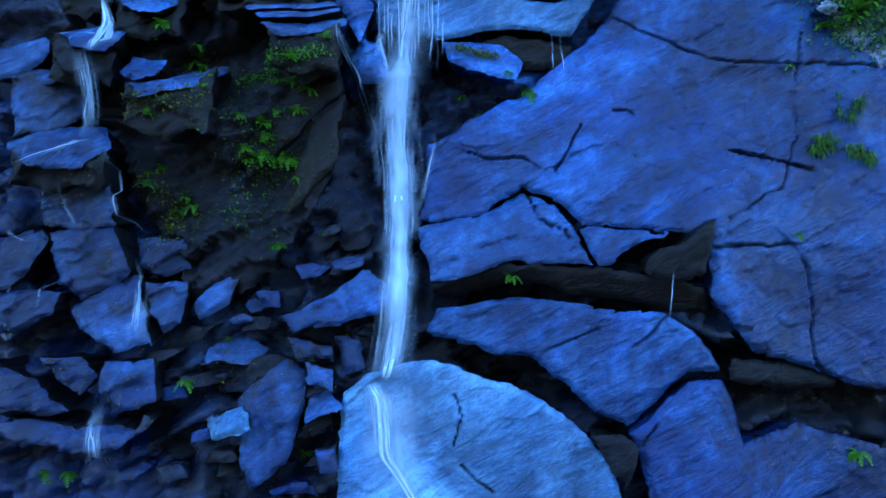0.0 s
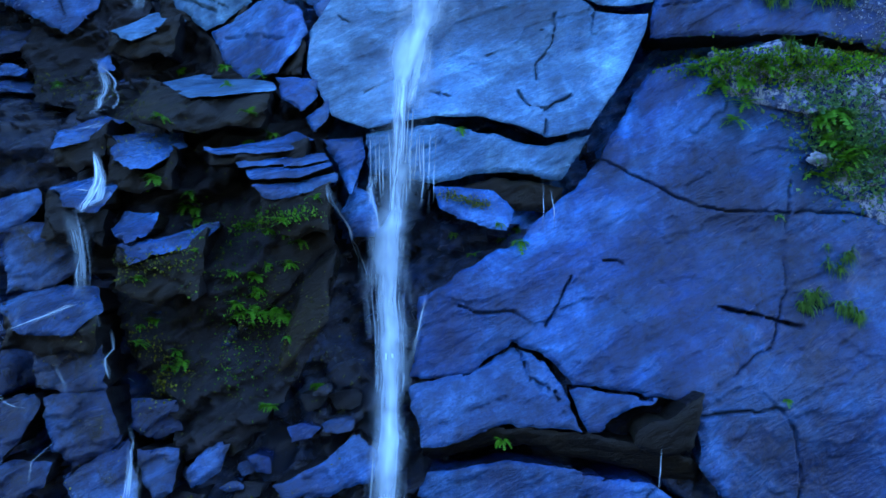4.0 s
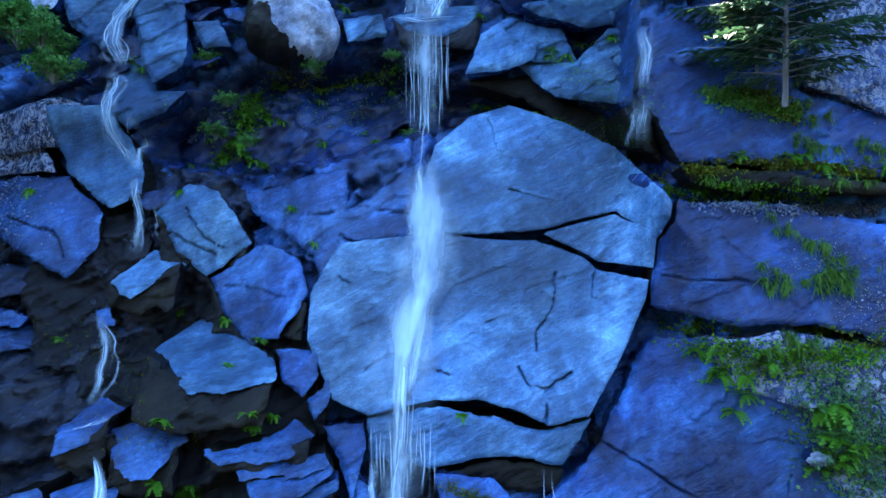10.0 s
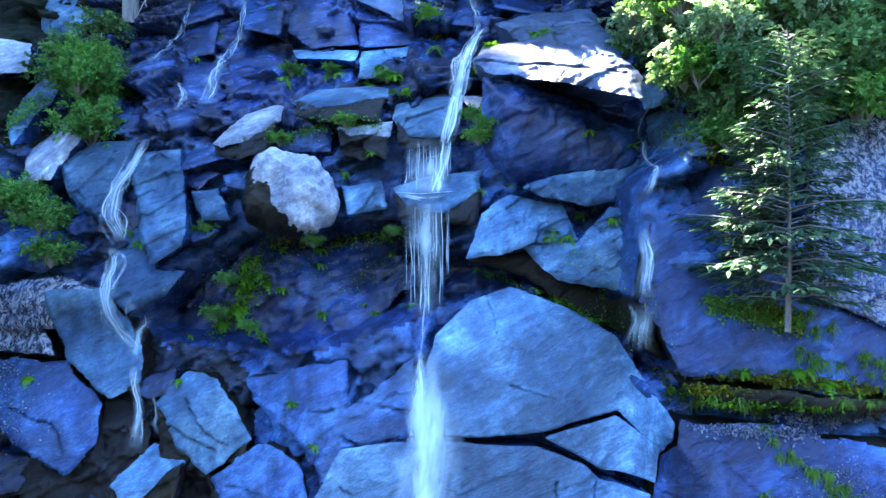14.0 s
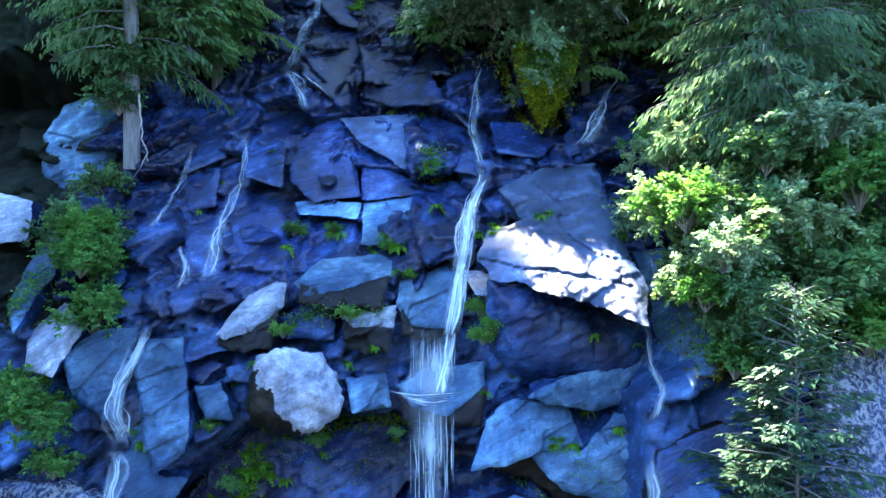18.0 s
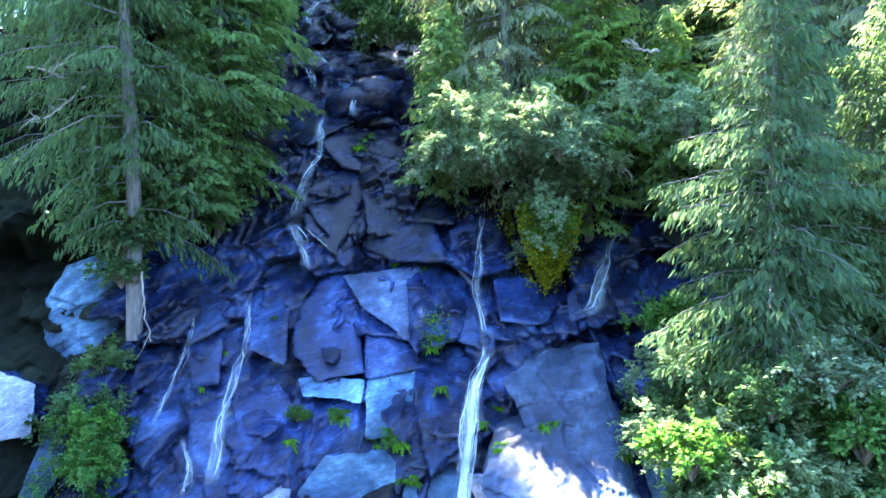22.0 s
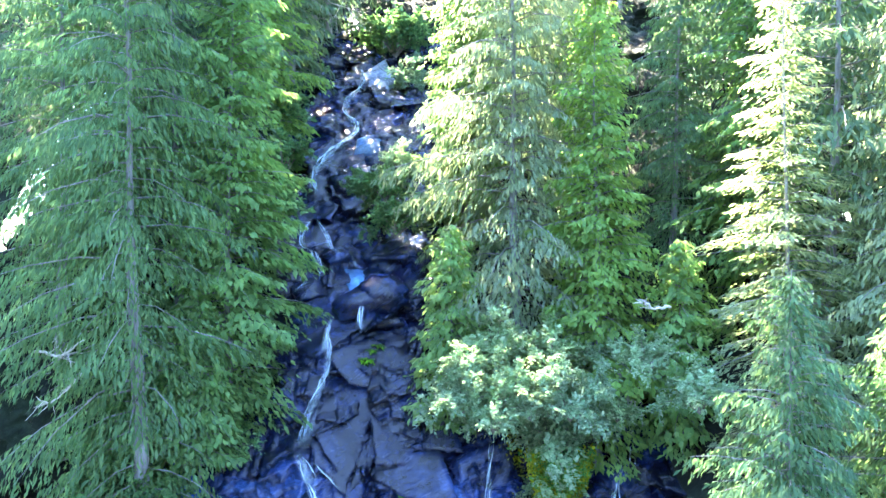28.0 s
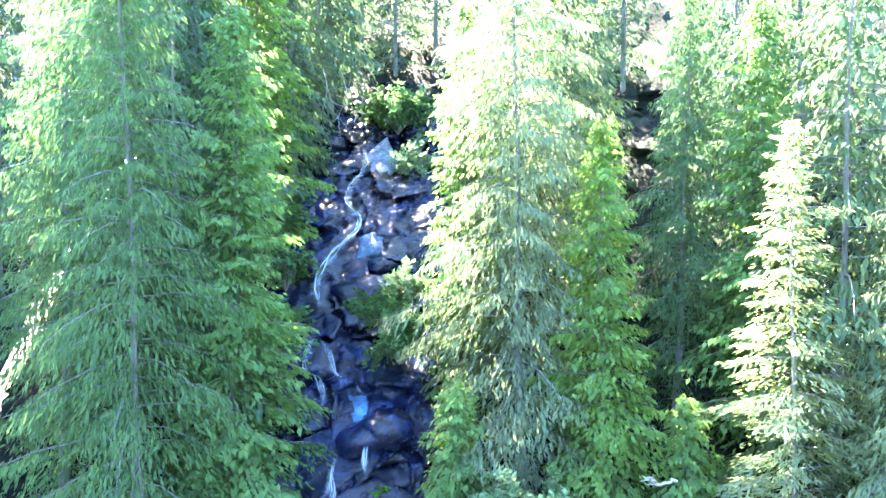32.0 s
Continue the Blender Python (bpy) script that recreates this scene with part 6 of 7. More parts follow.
def bough(rng, length, droop, lift, hang, step, leaf, flatness):
    """One bough along x: twigs on both sides of a sagging axis, each set with needle sprays. Gives axis points and the sprays."""
    u = np.linspace(0, 1, 4)
    bend = rng.normal(0, 0.06) * length
    axis = np.stack([length * u * (1 - 0.10 * u * u), bend * u * u, length * (lift * u - droop * u ** 2 + 0.22 * droop * u ** 4)], -1)
    n = max(5, int(2 * length / step))
    us = np.clip(np.linspace(0.14, 1.0, n) + rng.normal(0, 0.02, n), 0.08, 1.0)
    sign = np.where(np.arange(n) % 2, 1.0, -1.0)
    reach = length * (0.07 + 0.44 * (1 - us) ** 0.8 * np.minimum(1, us / 0.3)) * rng.uniform(0.6, 1.25, n) + 0.05
    angle = rng.uniform(0.7, 1.15, n)
    twig = np.stack([np.cos(angle), sign * np.sin(angle), -0.45 * droop - 0.5 * hang * rng.random(n)], -1)
    count = np.maximum(2, (reach / (0.42 * leaf)).astype(int))
    i = np.repeat(np.arange(n), count)
    m = len(i)
    along_twig = (np.concatenate([np.arange(c) for c in count]) + rng.random(m)) / count[i]
    root = np.stack([np.interp(us, u, axis[:, c]) for c in range(3)], -1)
    at = root[i] + twig[i] * (along_twig * reach[i])[:, None]
    at[:, 2] -= 0.5 * hang * (along_twig * reach[i]) ** 2 + rng.random(m) * 0.04
    flip = np.where(rng.random(m) < 0.5, 1.0, -1.0)
    out = np.stack([0.8 + 0.3 * rng.random(m), flip * rng.uniform(0.1, 0.9, m), np.zeros(m)], -1)
    along = unit(out * (1 - hang) + np.array([0, 0, -1.0]) * hang * rng.uniform(0.6, 1.6, m)[:, None] + rng.normal(0, 0.16, (m, 3)))
    up = np.array([0.0, 0.0, 1.0]) * flatness + rng.normal(0, 0.3, (m, 3))
    side = unit(np.cross(along, up))
    return axis, at, along, side, leaf * rng.uniform(0.6, 1.35, m)


def conifer(height, spread, seed, droop=0.5, bare=0.06, boughs=110, step=0.15, leaf=0.20, wide=0.24, taper=0.8, mat="conifer", lift=0.2, hang=0.5, flatness=1.0, inner=1500, thin=0.0):
    """A conifer at the origin: trunk, and boughs in layers with gaps between them. thin: share of boughs missing near the foot."""
    rng = np.random.default_rng(seed)
    tree = new("conifer_tree")
    lean = rng.normal(0, 0.008, 2)
    hs = np.linspace(0, height, 16)
    trunk = np.stack([lean[0] * hs ** 1.2 + 0.05 * np.sin(hs * 0.7), lean[1] * hs ** 1.2, hs], -1)
    trunk[0, 2] -= 0.06 * height
    piece("trunk", tubes("trunk", [(trunk, np.interp(hs, (0, 0.22 * height, 0.4 * height, height), np.array((1.0, 0.8, 0.38, 0.06)) * (0.0065 * height + (0.05 if height > 8 else 0.015))), 9)], MATS["bark"]), tree, "grey bark")
    stems, at, along, side, size = [], [], [], [], []
    for k in range(boughs):
        f = bare + (0.985 - bare) * ((k + rng.random()) / boughs) ** 0.95
        if thin and f < bare + 0.25 and rng.random() < thin:
            continue
        az = k * 2.399 + rng.normal(0, 0.35)
        lobes = 1 + 0.16 * math.sin(2 * az + seed) + 0.14 * math.sin(3.1 * az + 9 * f + seed)
        length = spread * (1 - f) ** taper * min(1.0, 0.6 + 2.2 * (f - bare)) * rng.uniform(0.5, 1.12) * lobes + 0.16
        axis, p, d, w, big = bough(rng, length, droop * rng.uniform(0.7, 1.3), lift * rng.uniform(0.4, 1.4) + 0.5 * f * f, hang, step, leaf * (0.75 + 0.25 * min(1, length)), flatness)
        c, s = math.cos(az), math.sin(az)
        turn = np.array([[c, s, 0], [-s, c, 0], [0, 0, 1.0]])
        base = np.array([np.interp(f * height, hs, trunk[:, 0]), np.interp(f * height, hs, trunk[:, 1]), f * height])
        stems.append((axis @ turn + base, np.linspace(0.008 + 0.008 * length, 0.003, 4), 3))
        at.append(p @ turn + base), along.append(d @ turn), side.append(w @ turn), size.append(big)
    # short twigs close round the trunk, and its tip
    n = inner
    hh = height * (bare + 0.06 + (0.93 - bare) * rng.random(n))
    az, away = rng.uniform(0, 6.283, n), (0.03 + 0.72 * rng.random(n) ** 1.6) * spread * (1 - hh / height) ** taper + 0.02
    at.append(np.stack([np.cos(az) * away, np.sin(az) * away, hh], -1) + np.stack([np.interp(hh, hs, trunk[:, 0]), np.interp(hh, hs, trunk[:, 1]), 0 * hh], -1))
    along.append(unit(np.stack([np.cos(az), np.sin(az), -hang * rng.uniform(0.5, 3, n)], -1)))
    side.append(unit(np.cross(along[-1], rng.normal(0, 1, (n, 3)))))
    size.append(leaf * rng.uniform(0.5, 1.1, n))
    at, along, side, size = (np.concatenate(a) for a in (at, along, side, size))
    tagged(piece("branchwork", tubes("branchwork", stems, MATS["bark"]), tree), kind="stuff")
    piece("crown", leafy_mesh("crown", leaf_cards(at, along, side, size, size * wide), MATS[mat], 0.5 * height), tree, "drooping green needle sprays")
    return tree


def shrub(spread, height, seed, leaves=3200, leaf=0.085, mat="leaf", name="shrub", hang=0.0):
    """A broad-leaved shrub at the origin: stems, twigs from them, and leaves along every twig."""
    rng = np.random.default_rng(seed)
    bush = new(name)
    stems, at, along = [], [], []
    count, twigs = 15, 13
    each = max(6, leaves // (count * twigs))
    for k in range(count):
        az, reach = k * 2.399 + rng.normal(0, 0.3), spread * rng.uniform(0.2, 0.85)
        top = np.array([math.cos(az) * reach, math.sin(az) * reach, height * rng.uniform(0.45, 1.0) * (1.1 - 0.5 * reach / spread) - hang * reach])
        u = np.linspace(0, 1, 6)[:, None]
        pts = u * top + np.array([0, 0, 0.15 * height]) * np.sin(u * 3.14) + rng.normal(0, 0.03 * spread, (6, 3)) * u
        stems.append((pts, np.linspace(0.018, 0.005, 6), 5))
        for _ in range(twigs):
            v = rng.uniform(0.35, 1.0) * 5
            a = pts[int(min(v, 4.999))] + (pts[int(min(v, 4.999)) + 1] - pts[int(min(v, 4.999))]) * (v - int(min(v, 4.999)))
            d = unit(unit(top) * 0.5 + rng.normal(0, 0.8, 3) + [0, 0, 0.25 - hang])
            run = spread * rng.uniform(0.16, 0.42)
            s = np.sort(rng.uniform(0.15, 1.0, each))[:, None]
            p = a + d * s * run + np.array([0, 0, -0.25 * run]) * s * s + rng.normal(0, 0.022, (each, 3))
            at.append(p)
            along.append(unit(d * 0.7 + rng.normal(0, 0.75, (each, 3)) * [1, 1, 0.5] + [0, 0, -0.2]))
    at, along = np.concatenate(at), np.concatenate(along)
    n = len(at)
    side = unit(np.cross(along, np.array([0, 0, 1.0]) + rng.normal(0, 0.5, (n, 3))))
    size = leaf * rng.uniform(0.6, 1.35, n)
    piece("stalk", tubes("stalk", stems, MATS["twig"]), bush)
    piece("foliage", leafy_mesh("foliage", leaf_cards(at, along, side, size, size * 0.62), MATS[mat], 0.35 * height), bush)
    return bush


def fern(size, seed, fronds=9, mat="fern"):
    """A small fern at the origin: arching fronds with pairs of leaflets, all from one root."""
    rng = np.random.default_rng(seed)
    v, tris = [np.zeros(3)], []
    for k in range(fronds):
        az = rng.uniform(-0.2, math.pi + 0.2) + math.pi
        out = np.array([math.cos(az), math.sin(az) * 0.8, 0])
        length = size * rng.uniform(0.55, 1.1)
        u = np.linspace(0.10, 1, 8)
        pts = out * (u * length * 0.8)[:, None] + np.array([0, 0, 1.0]) * (length * (rng.uniform(0.1, 0.8) * u - rng.uniform(0.4, 1.0) * u ** 2))[:, None]
        d = unit(np.gradient(pts, axis=0))
        s = unit(np.cross(d, [0, 0, 1.0]))
        n = len(v)
        v += list(pts)
        tris.append((0, n, n + 1))
        for q in range(7):
            reach = length * 0.34 * (1.08 - u[q]) ** 0.7
            for sign in (-1, 1):
                v.append(pts[q] + s[q] * sign * reach * rng.uniform(0.7, 1.2) + d[q] * reach * 0.6 - np.array([0, 0, 0.15 * reach]))
                tris.append((n + q, n + q + 1, len(v) - 1))
    return mesh_of("fern", np.array(v), np.array(tris), [MATS[mat]], smoothed=False)


def tuft(size, seed, blades=34, mat="grass"):
    """Grass from one root that bends over the edge on which it grows."""
    rng = np.random.default_rng(seed)
    v, tris = [np.zeros(3)], []
    for k in range(blades):
        az = rng.uniform(2.9, 6.5)
        out = np.array([math.cos(az), math.sin(az), 0])
        length, w = size * rng.uniform(0.35, 1.3), 0.008 * rng.uniform(0.6, 1.5)
        u = np.array([0.4, 0.75, 1.0])
        up = rng.uniform(0.2, 1.3)
        pts = out * (u * length * rng.uniform(0.3, 0.9))[:, None] + np.array([0, 0, 1.0]) * (length * (up * u - rng.uniform(0.7, 1.5) * u ** 2))[:, None]
        s = np.array([-out[1], out[0], 0]) * w
        n = len(v)
        v += [pts[0] - s, pts[0] + s, pts[1] - s * 0.7, pts[1] + s * 0.7, pts[2]]
        tris += [(0, n, n + 1), (n, n + 1, n + 3), (n, n + 3, n + 2), (n + 2, n + 3, n + 4)]
    return mesh_of("grass_tuft", np.array(v), np.array(tris), [MATS[mat]], smoothed=False)


FERNS = [fern(0.24, 50 + k, 9 + k) for k in range(5)]
TUFTS = [tuft(0.22, 70 + k) for k in range(3)]


def rest(name, me, x, z, scale, turn, label, category, group, lift=0.02):
    ob = new(name, me)
    y = float(front(x, z)[0])
    ob.matrix_world = pose(x, y - lift, z, 0, 0, turn) @ Matrix.Scale(scale, 4)
    return tagged(ob, label, category, group)


def ferns(spots, size=1.0, seed=0, spread=0.0, count=1):
    rng = random.Random(seed)
    for x, z in spots:
        for _ in range(count):
            rest("fern", FERNS[rng.randrange(5)], x + rng.gauss(0, spread), z + rng.gauss(0, spread * 0.7), size * rng.uniform(0.65, 1.3), rng.uniform(-35, 35),
                 "small bright green fern growing from wet rock", "fern", "ferns on the cliff")


def grasses(line, count, size=1.0, seed=0):
    rng = random.Random(seed)
    pts = np.asarray(line, float)
    for _ in range(count):
        t = rng.random() * (len(pts) - 1)
        k = int(t)
        p = pts[k] + (pts[min(k + 1, len(pts) - 1)] - pts[k]) * (t - k)
        rest("grass_tuft", TUFTS[rng.randrange(3)], p[0], p[1] + rng.gauss(0, 0.09), size * rng.uniform(0.35, 1.15), rng.uniform(-30, 30),
             "tuft of grass hanging over a rock ledge", "grass", "grass on the ledges")


def moss_strip(line, count, width=0.10, seed=0, leaf=0.05, mat="moss"):
    """A cushion of moss along a line."""
    rng = np.random.default_rng(seed)
    pts = np.asarray(line, float)
    t = rng.uniform(0, len(pts) - 1.001, count)
    k = t.astype(int)
    p = pts[k] + (pts[k + 1] - pts[k]) * (t - k)[:, None] + rng.normal(0, width, (count, 2)) * [1, 0.7]
    at = np.stack([p[:, 0], front(p[:, 0], p[:, 1]) - rng.uniform(0.0, 0.05, count), p[:, 1]], -1)
    along = unit(rng.normal(0, 1, (count, 3)) + [0, -0.8, -0.2])
    side = unit(np.cross(along, rng.normal(0, 1, (count, 3))))
    size = leaf * rng.uniform(0.5, 1.4, count)
    ob = piece("moss", leafy_mesh("moss", leaf_cards(at, along, side, size, size * 0.7), MATS[mat]))
    return tagged(ob, "pale lichen and hanging roots on the rock" if mat == "root" else "olive moss and small leaves on a rock edge", "moss", kind="stuff")


def dead_branch(points, radius, seed, twigs=6):
    """A bare grey branch through the points (x, y, z), with a few twigs."""
    rng = np.random.default_rng(seed)
    pts = np.asarray(points, float)
    k = np.linspace(0, len(pts) - 1, 14)
    line = np.stack([np.interp(k, range(len(pts)), pts[:, c]) for c in range(3)], -1) + rng.normal(0, 0.6 * radius, (14, 3))
    ob = new("dead_branch", tubes("dead_branch", [(line, np.linspace(radius, radius * 0.3, 14), 6)], MATS["deadwood"]))
    for j in range(twigs):
        a = line[rng.integers(3, 13)]
        d = unit(line[-1] - line[0] + rng.normal(0, 0.6 * np.linalg.norm(line[-1] - line[0]), 3))
        u = np.linspace(0, 1, 6)[:, None]
        length = rng.uniform(0.2, 0.5) * np.linalg.norm(line[-1] - line[0])
        piece("twig", tubes("twig", [(a + d * u * length + rng.normal(0, 0.03 * length, (6, 3)) * u, np.linspace(radius * 0.4, radius * 0.12, 6), 5)], MATS["deadwood"]), ob)
    return tagged(ob, "bare grey dead branch with thin twigs", "branch", "dead branches")


ferns([(-2.02, 7.33), (-2.07, 7.12), (-1.86, 7.02), (-2.21, 7.58), (-2.26, 7.12)], 0.85, 1, 0.09, 3)
ferns([(-2.31, 6.92), (-1.71, 6.79), (-1.65, 7.76), (-1.91, 7.69), (-1.52, 7.84)], 0.7, 2, 0.09, 1)
ferns([(-3.43, 6.76), (-3.01, 6.51), (-3.39, 7.41)], 0.7, 3, 0.1, 1)
ferns([(-2.69, 9.93), (-3.20, 9.40), (-2.20, 9.53)], 0.7, 4, 0.08, 1)
ferns([(-2.73, 13.74), (-2.05, 13.38), (-1.34, 13.47), (-4.04, 13.38)], 0.8, 5, 0.1, 1)
ferns([(-1.17, 16.24), (-1.53, 15.51), (-3.22, 15.88), (-3.66, 15.52)], 0.9, 6, 0.1, 1)
ferns([(-3.17, 8.59), (-3.07, 8.36), (-3.32, 8.67)], 1, 7, 0.08, 1)
ferns([(-1.67, 8.13), (-1.37, 8.28), (-1.80, 8.06), (-2.08, 8.06)], 0.9, 8, 0.06, 1)
ferns([(-3.40, 7.02), (-3.23, 6.99), (-3.53, 7.02)], 0.8, 9, 0.08, 1)
ferns([(-2.01, 6.04), (-1.92, 6.10), (-1.55, 6.16)], 0.8, 10, 0.06, 1)
ferns([(0.38, 5.51), (0.75, 5.63)], 0.7, 11, 0.05, 1)
ferns([(-1.55, 3.65)], 0.8, 12, 0.06, 1)
ferns([(-2.73, 4.52), (-2.36, 5.04)], 0.6, 13, 0.05, 1)
ferns([(-4.27, 3.60), (-4.09, 3.54)], 0.8, 14, 0.06, 1)
ferns([(0.41, 7.76), (0.82, 7.95), (1.06, 7.91)], 0.9, 15, 0.06, 1)
ferns([(4.00, 6.16), (4.27, 8.24)], 0.6, 16, 0.05, 1)
ferns([(4.48, 3.81)], 0.9, 17, 0.08, 1)
ferns([(-2.77, 7.80), (-3.12, 6.59), (-3.13, 6.39)], 0.6, 18, 0.06, 1)
ferns([(-2.39, 9.30), (-2.10, 9.33), (-2.60, 9.27)], 0.8, 19, 0.08, 1)
ferns([(-3.96, 10.48), (-3.06, 10.52), (-2.39, 10.18)], 0.9, 20, 0.06, 1)
ferns([(-4.02, 12.41), (-2.23, 12.21), (-1.94, 11.62)], 0.8, 21, 0.06, 1)
ferns([(-3.13, 8.39), (-3.04, 8.26), (-3.26, 8.36), (-3.38, 8.74)], 0.9, 22, 0.07, 1)
ferns([(0.32, 9.42), (0.31, 8.01), (0.82, 8.16), (1.03, 8.10)], 0.7, 23, 0.05, 1)
ferns([(3.91, 9.72), (3.85, 9.86), (3.62, 9.99), (4.08, 10.13), (3.58, 10.26)], 1, 24, 0.1, 2)
ferns([(5.09, 9.58), (5.19, 9.17), (4.94, 9.44), (5.32, 9.04), (5.03, 8.90)], 1.2, 25, 0.14, 3)
ferns([(-3.30, 14.01), (-3.40, 14.30), (-3.65, 13.92), (-3.52, 13.47), (-3.10, 13.83), (-3.86, 13.19), (-3.03, 13.10), (-3.31, 13.28)], 1.1, 26, 0.1, 2)
ferns([(-0.75, 14.53), (-1.88, 14.54), (-2.81, 14.44), (-2.04, 14.25), (-0.45, 13.51), (-1.15, 13.29)], 0.9, 27, 0.08, 1)
ferns([(0.92, 14.09), (0.74, 14.14), (1.20, 14.09), (1.98, 13.63), (2.57, 13.36), (1.91, 14.77), (2.09, 14.67)], 0.8, 28, 0.05, 1)
ferns([(2.45, 16.42), (2.81, 15.17), (3.34, 16.24)], 0.9, 29, 0.07, 1)
ferns([(-5.02, 14.69), (-4.10, 12.45), (-4.49, 13.01)], 0.9, 30, 0.07, 1)
ferns([(0.09, 14.19), (-0.09, 13.82), (0.78, 15.49), (1.28, 15.54)], 0.8, 31, 0.08, 1)
ferns([(-1.70, 15.87), (-2.75, 16.06), (-2.04, 14.64), (-2.98, 14.60)], 1, 32, 0.08, 1)
ferns([(2.51, 15.05), (2.86, 14.98), (1.90, 14.62)], 0.8, 33, 0.06, 1)
ferns([(-0.99, 18.01), (-1.32, 17.89), (-0.75, 17.89), (-0.61, 17.44)], 1.1, 34, 0.09, 3)
ferns([(-3.02, 18.26), (-3.00, 18.01), (-2.31, 18.26), (-2.07, 18.26)], 1.1, 35, 0.09, 2)
ferns([(-0.07, 18.77), (-1.19, 21.32), (-0.35, 21.16), (-0.20, 19.74), (-0.32, 19.46)], 1.2, 36, 0.12, 1)
ferns([(0.75, 18.12), (1.11, 18.24), (1.99, 18.50), (3.25, 18.11)], 1, 37, 0.08, 2)
ferns([(-5.38, 10.21), (-6.59, 12.47), (-7.16, 12.82)], 0.9, 38, 0.08, 1)
ferns([(-3.91, 20.09), (-5.26, 18.74), (-4.89, 19.25)], 1, 39, 0.1, 1)
ferns([(-2.03, 24.76), (-2.24, 24.51)], 1.2, 40, 0.1, 2)
grasses([(4.19, 11.12), (4.91, 11.09), (5.35, 11.12)], 34, 1, 1)
grasses([(3.36, 12.34), (3.99, 12.26), (4.73, 12.22), (6.06, 12.54)], 46, 1, 2)
grasses([(4.30, 7.20), (4.61, 7.17), (5.00, 7.15)], 18, 0.9, 3)
grasses([(4.71, 7.77), (5.08, 7.67)], 10, 0.8, 4)
grasses([(3.48, 10.40), (4.44, 10.34), (5.14, 10.27)], 24, 0.9, 5)
grasses([(4.25, 13.63), (4.95, 13.55), (5.53, 13.32)], 20, 0.9, 6)
moss_strip([(3.35, 12.62), (4.04, 12.66), (4.96, 12.70), (6.06, 12.54)], 2600, 0.07, 1, 0.05, "moss")
moss_strip([(3.42, 10.40), (3.93, 10.10), (4.78, 10.13), (5.62, 10.27)], 2600, 0.18, 2, 0.05, "fern")
moss_strip([(4.96, 9.72), (5.42, 8.64)], 2600, 0.3, 3, 0.06, "leaf")
moss_strip([(0.11, 8.55), (0.67, 8.40)], 500, 0.05, 4, 0.03, "moss")
moss_strip([(4.81, 10.52), (5.62, 10.30)], 700, 0.05, 5, 0.05, "moss")
moss_strip([(-3.94, 13.01), (-3.37, 13.65), (-3.35, 14.30)], 900, 0.1, 6, 0.06, "fern")
moss_strip([(-2.94, 14.69), (-1.79, 14.58)], 500, 0.12, 7, 0.05, "moss")
moss_strip([(-2.50, 8.13), (-1.34, 8.28)], 500, 0.08, 8, 0.04, "fern")
moss_strip([(-3.62, 6.99), (-3.09, 6.39), (-3.32, 6.13)], 350, 0.12, 9, 0.035, "moss")
moss_strip([(-2.66, 8.36), (-2.26, 7.06), (-2.32, 6.26)], 600, 0.22, 10, 0.035, "fern")
moss_strip([(-3.65, 7.62), (-2.73, 7.76)], 350, 0.12, 11, 0.035, "moss")
moss_strip([(-3.86, 7.26), (-3.08, 6.26), (-2.34, 6.59), (-1.48, 7.26), (-1.42, 6.13)], 900, 0.45, 12, 0.026, "moss")
moss_strip([(4.22, 16.26), (4.73, 16.19), (5.31, 16.07)], 900, 0.13, 13, 0.05, "rust")
moss_strip([(4.14, 16.37), (4.65, 16.62), (5.42, 16.49), (6.23, 16.89)], 2200, 0.22, 14, 0.06, "herb")
moss_strip([(-2.83, 16.55), (-2.24, 16.73), (-0.91, 16.72)], 700, 0.12, 15, 0.05, "herb")
moss_strip([(-7.99, 16.69), (-7.71, 17.08), (-7.58, 17.46)], 900, 0.15, 16, 0.05, "herb")
moss_strip([(-4.38, 5.04), (-3.46, 4.46), (-2.19, 4.81), (-1.33, 4.46)], 600, 0.4, 17, 0.026, "moss")
moss_strip([(-4.28, 13.74), (-2.99, 14.39), (-1.54, 13.82), (-0.47, 14.48)], 900, 0.25, 18, 0.03, "fern")
moss_strip([(-5.80, 10.37), (-4.39, 9.93), (-3.14, 9.00)], 600, 0.3, 19, 0.03, "moss")
moss_strip([(1.99, 14.67), (2.90, 13.80), (3.03, 13.00)], 500, 0.15, 20, 0.03, "fern")
moss_strip([(3.40, 12.40), (4.38, 12.34), (5.50, 12.26)], 900, 0.06, 21, 0.05, "fern")
moss_strip([(0.92, 14.07), (2.07, 13.63), (2.86, 13.20)], 500, 0.04, 22, 0.04, "fern")
moss_strip([(-2.04, 14.60), (-0.54, 14.80)], 500, 0.1, 23, 0.05, "fern")
moss_strip([(1.9, 22.8), (2.2, 21.9), (2.53, 20.9), (2.9, 21.8), (3.4, 22.7)], 5200, 0.22, 24, 0.085, "wedge_moss")
moss_strip([(2.2, 22.8), (2.55, 21.9), (3.2, 22.6)], 2600, 0.25, 29, 0.10, "herb")
moss_strip([(-0.24, 20.19), (-0.11, 19.46)], 500, 0.15, 25, 0.06, "fern")
moss_strip([(4.18, 16.14), (4.87, 15.91)], 900, 0.2, 26, 0.06, "moss")
moss_strip([(4.43, 13.79), (5.08, 13.40)], 900, 0.12, 27, 0.05, "moss")
moss_strip([(3.87, 13.75), (4.41, 13.63), (5.08, 13.44)], 1400, 0.1, 28, 0.06, "herb")

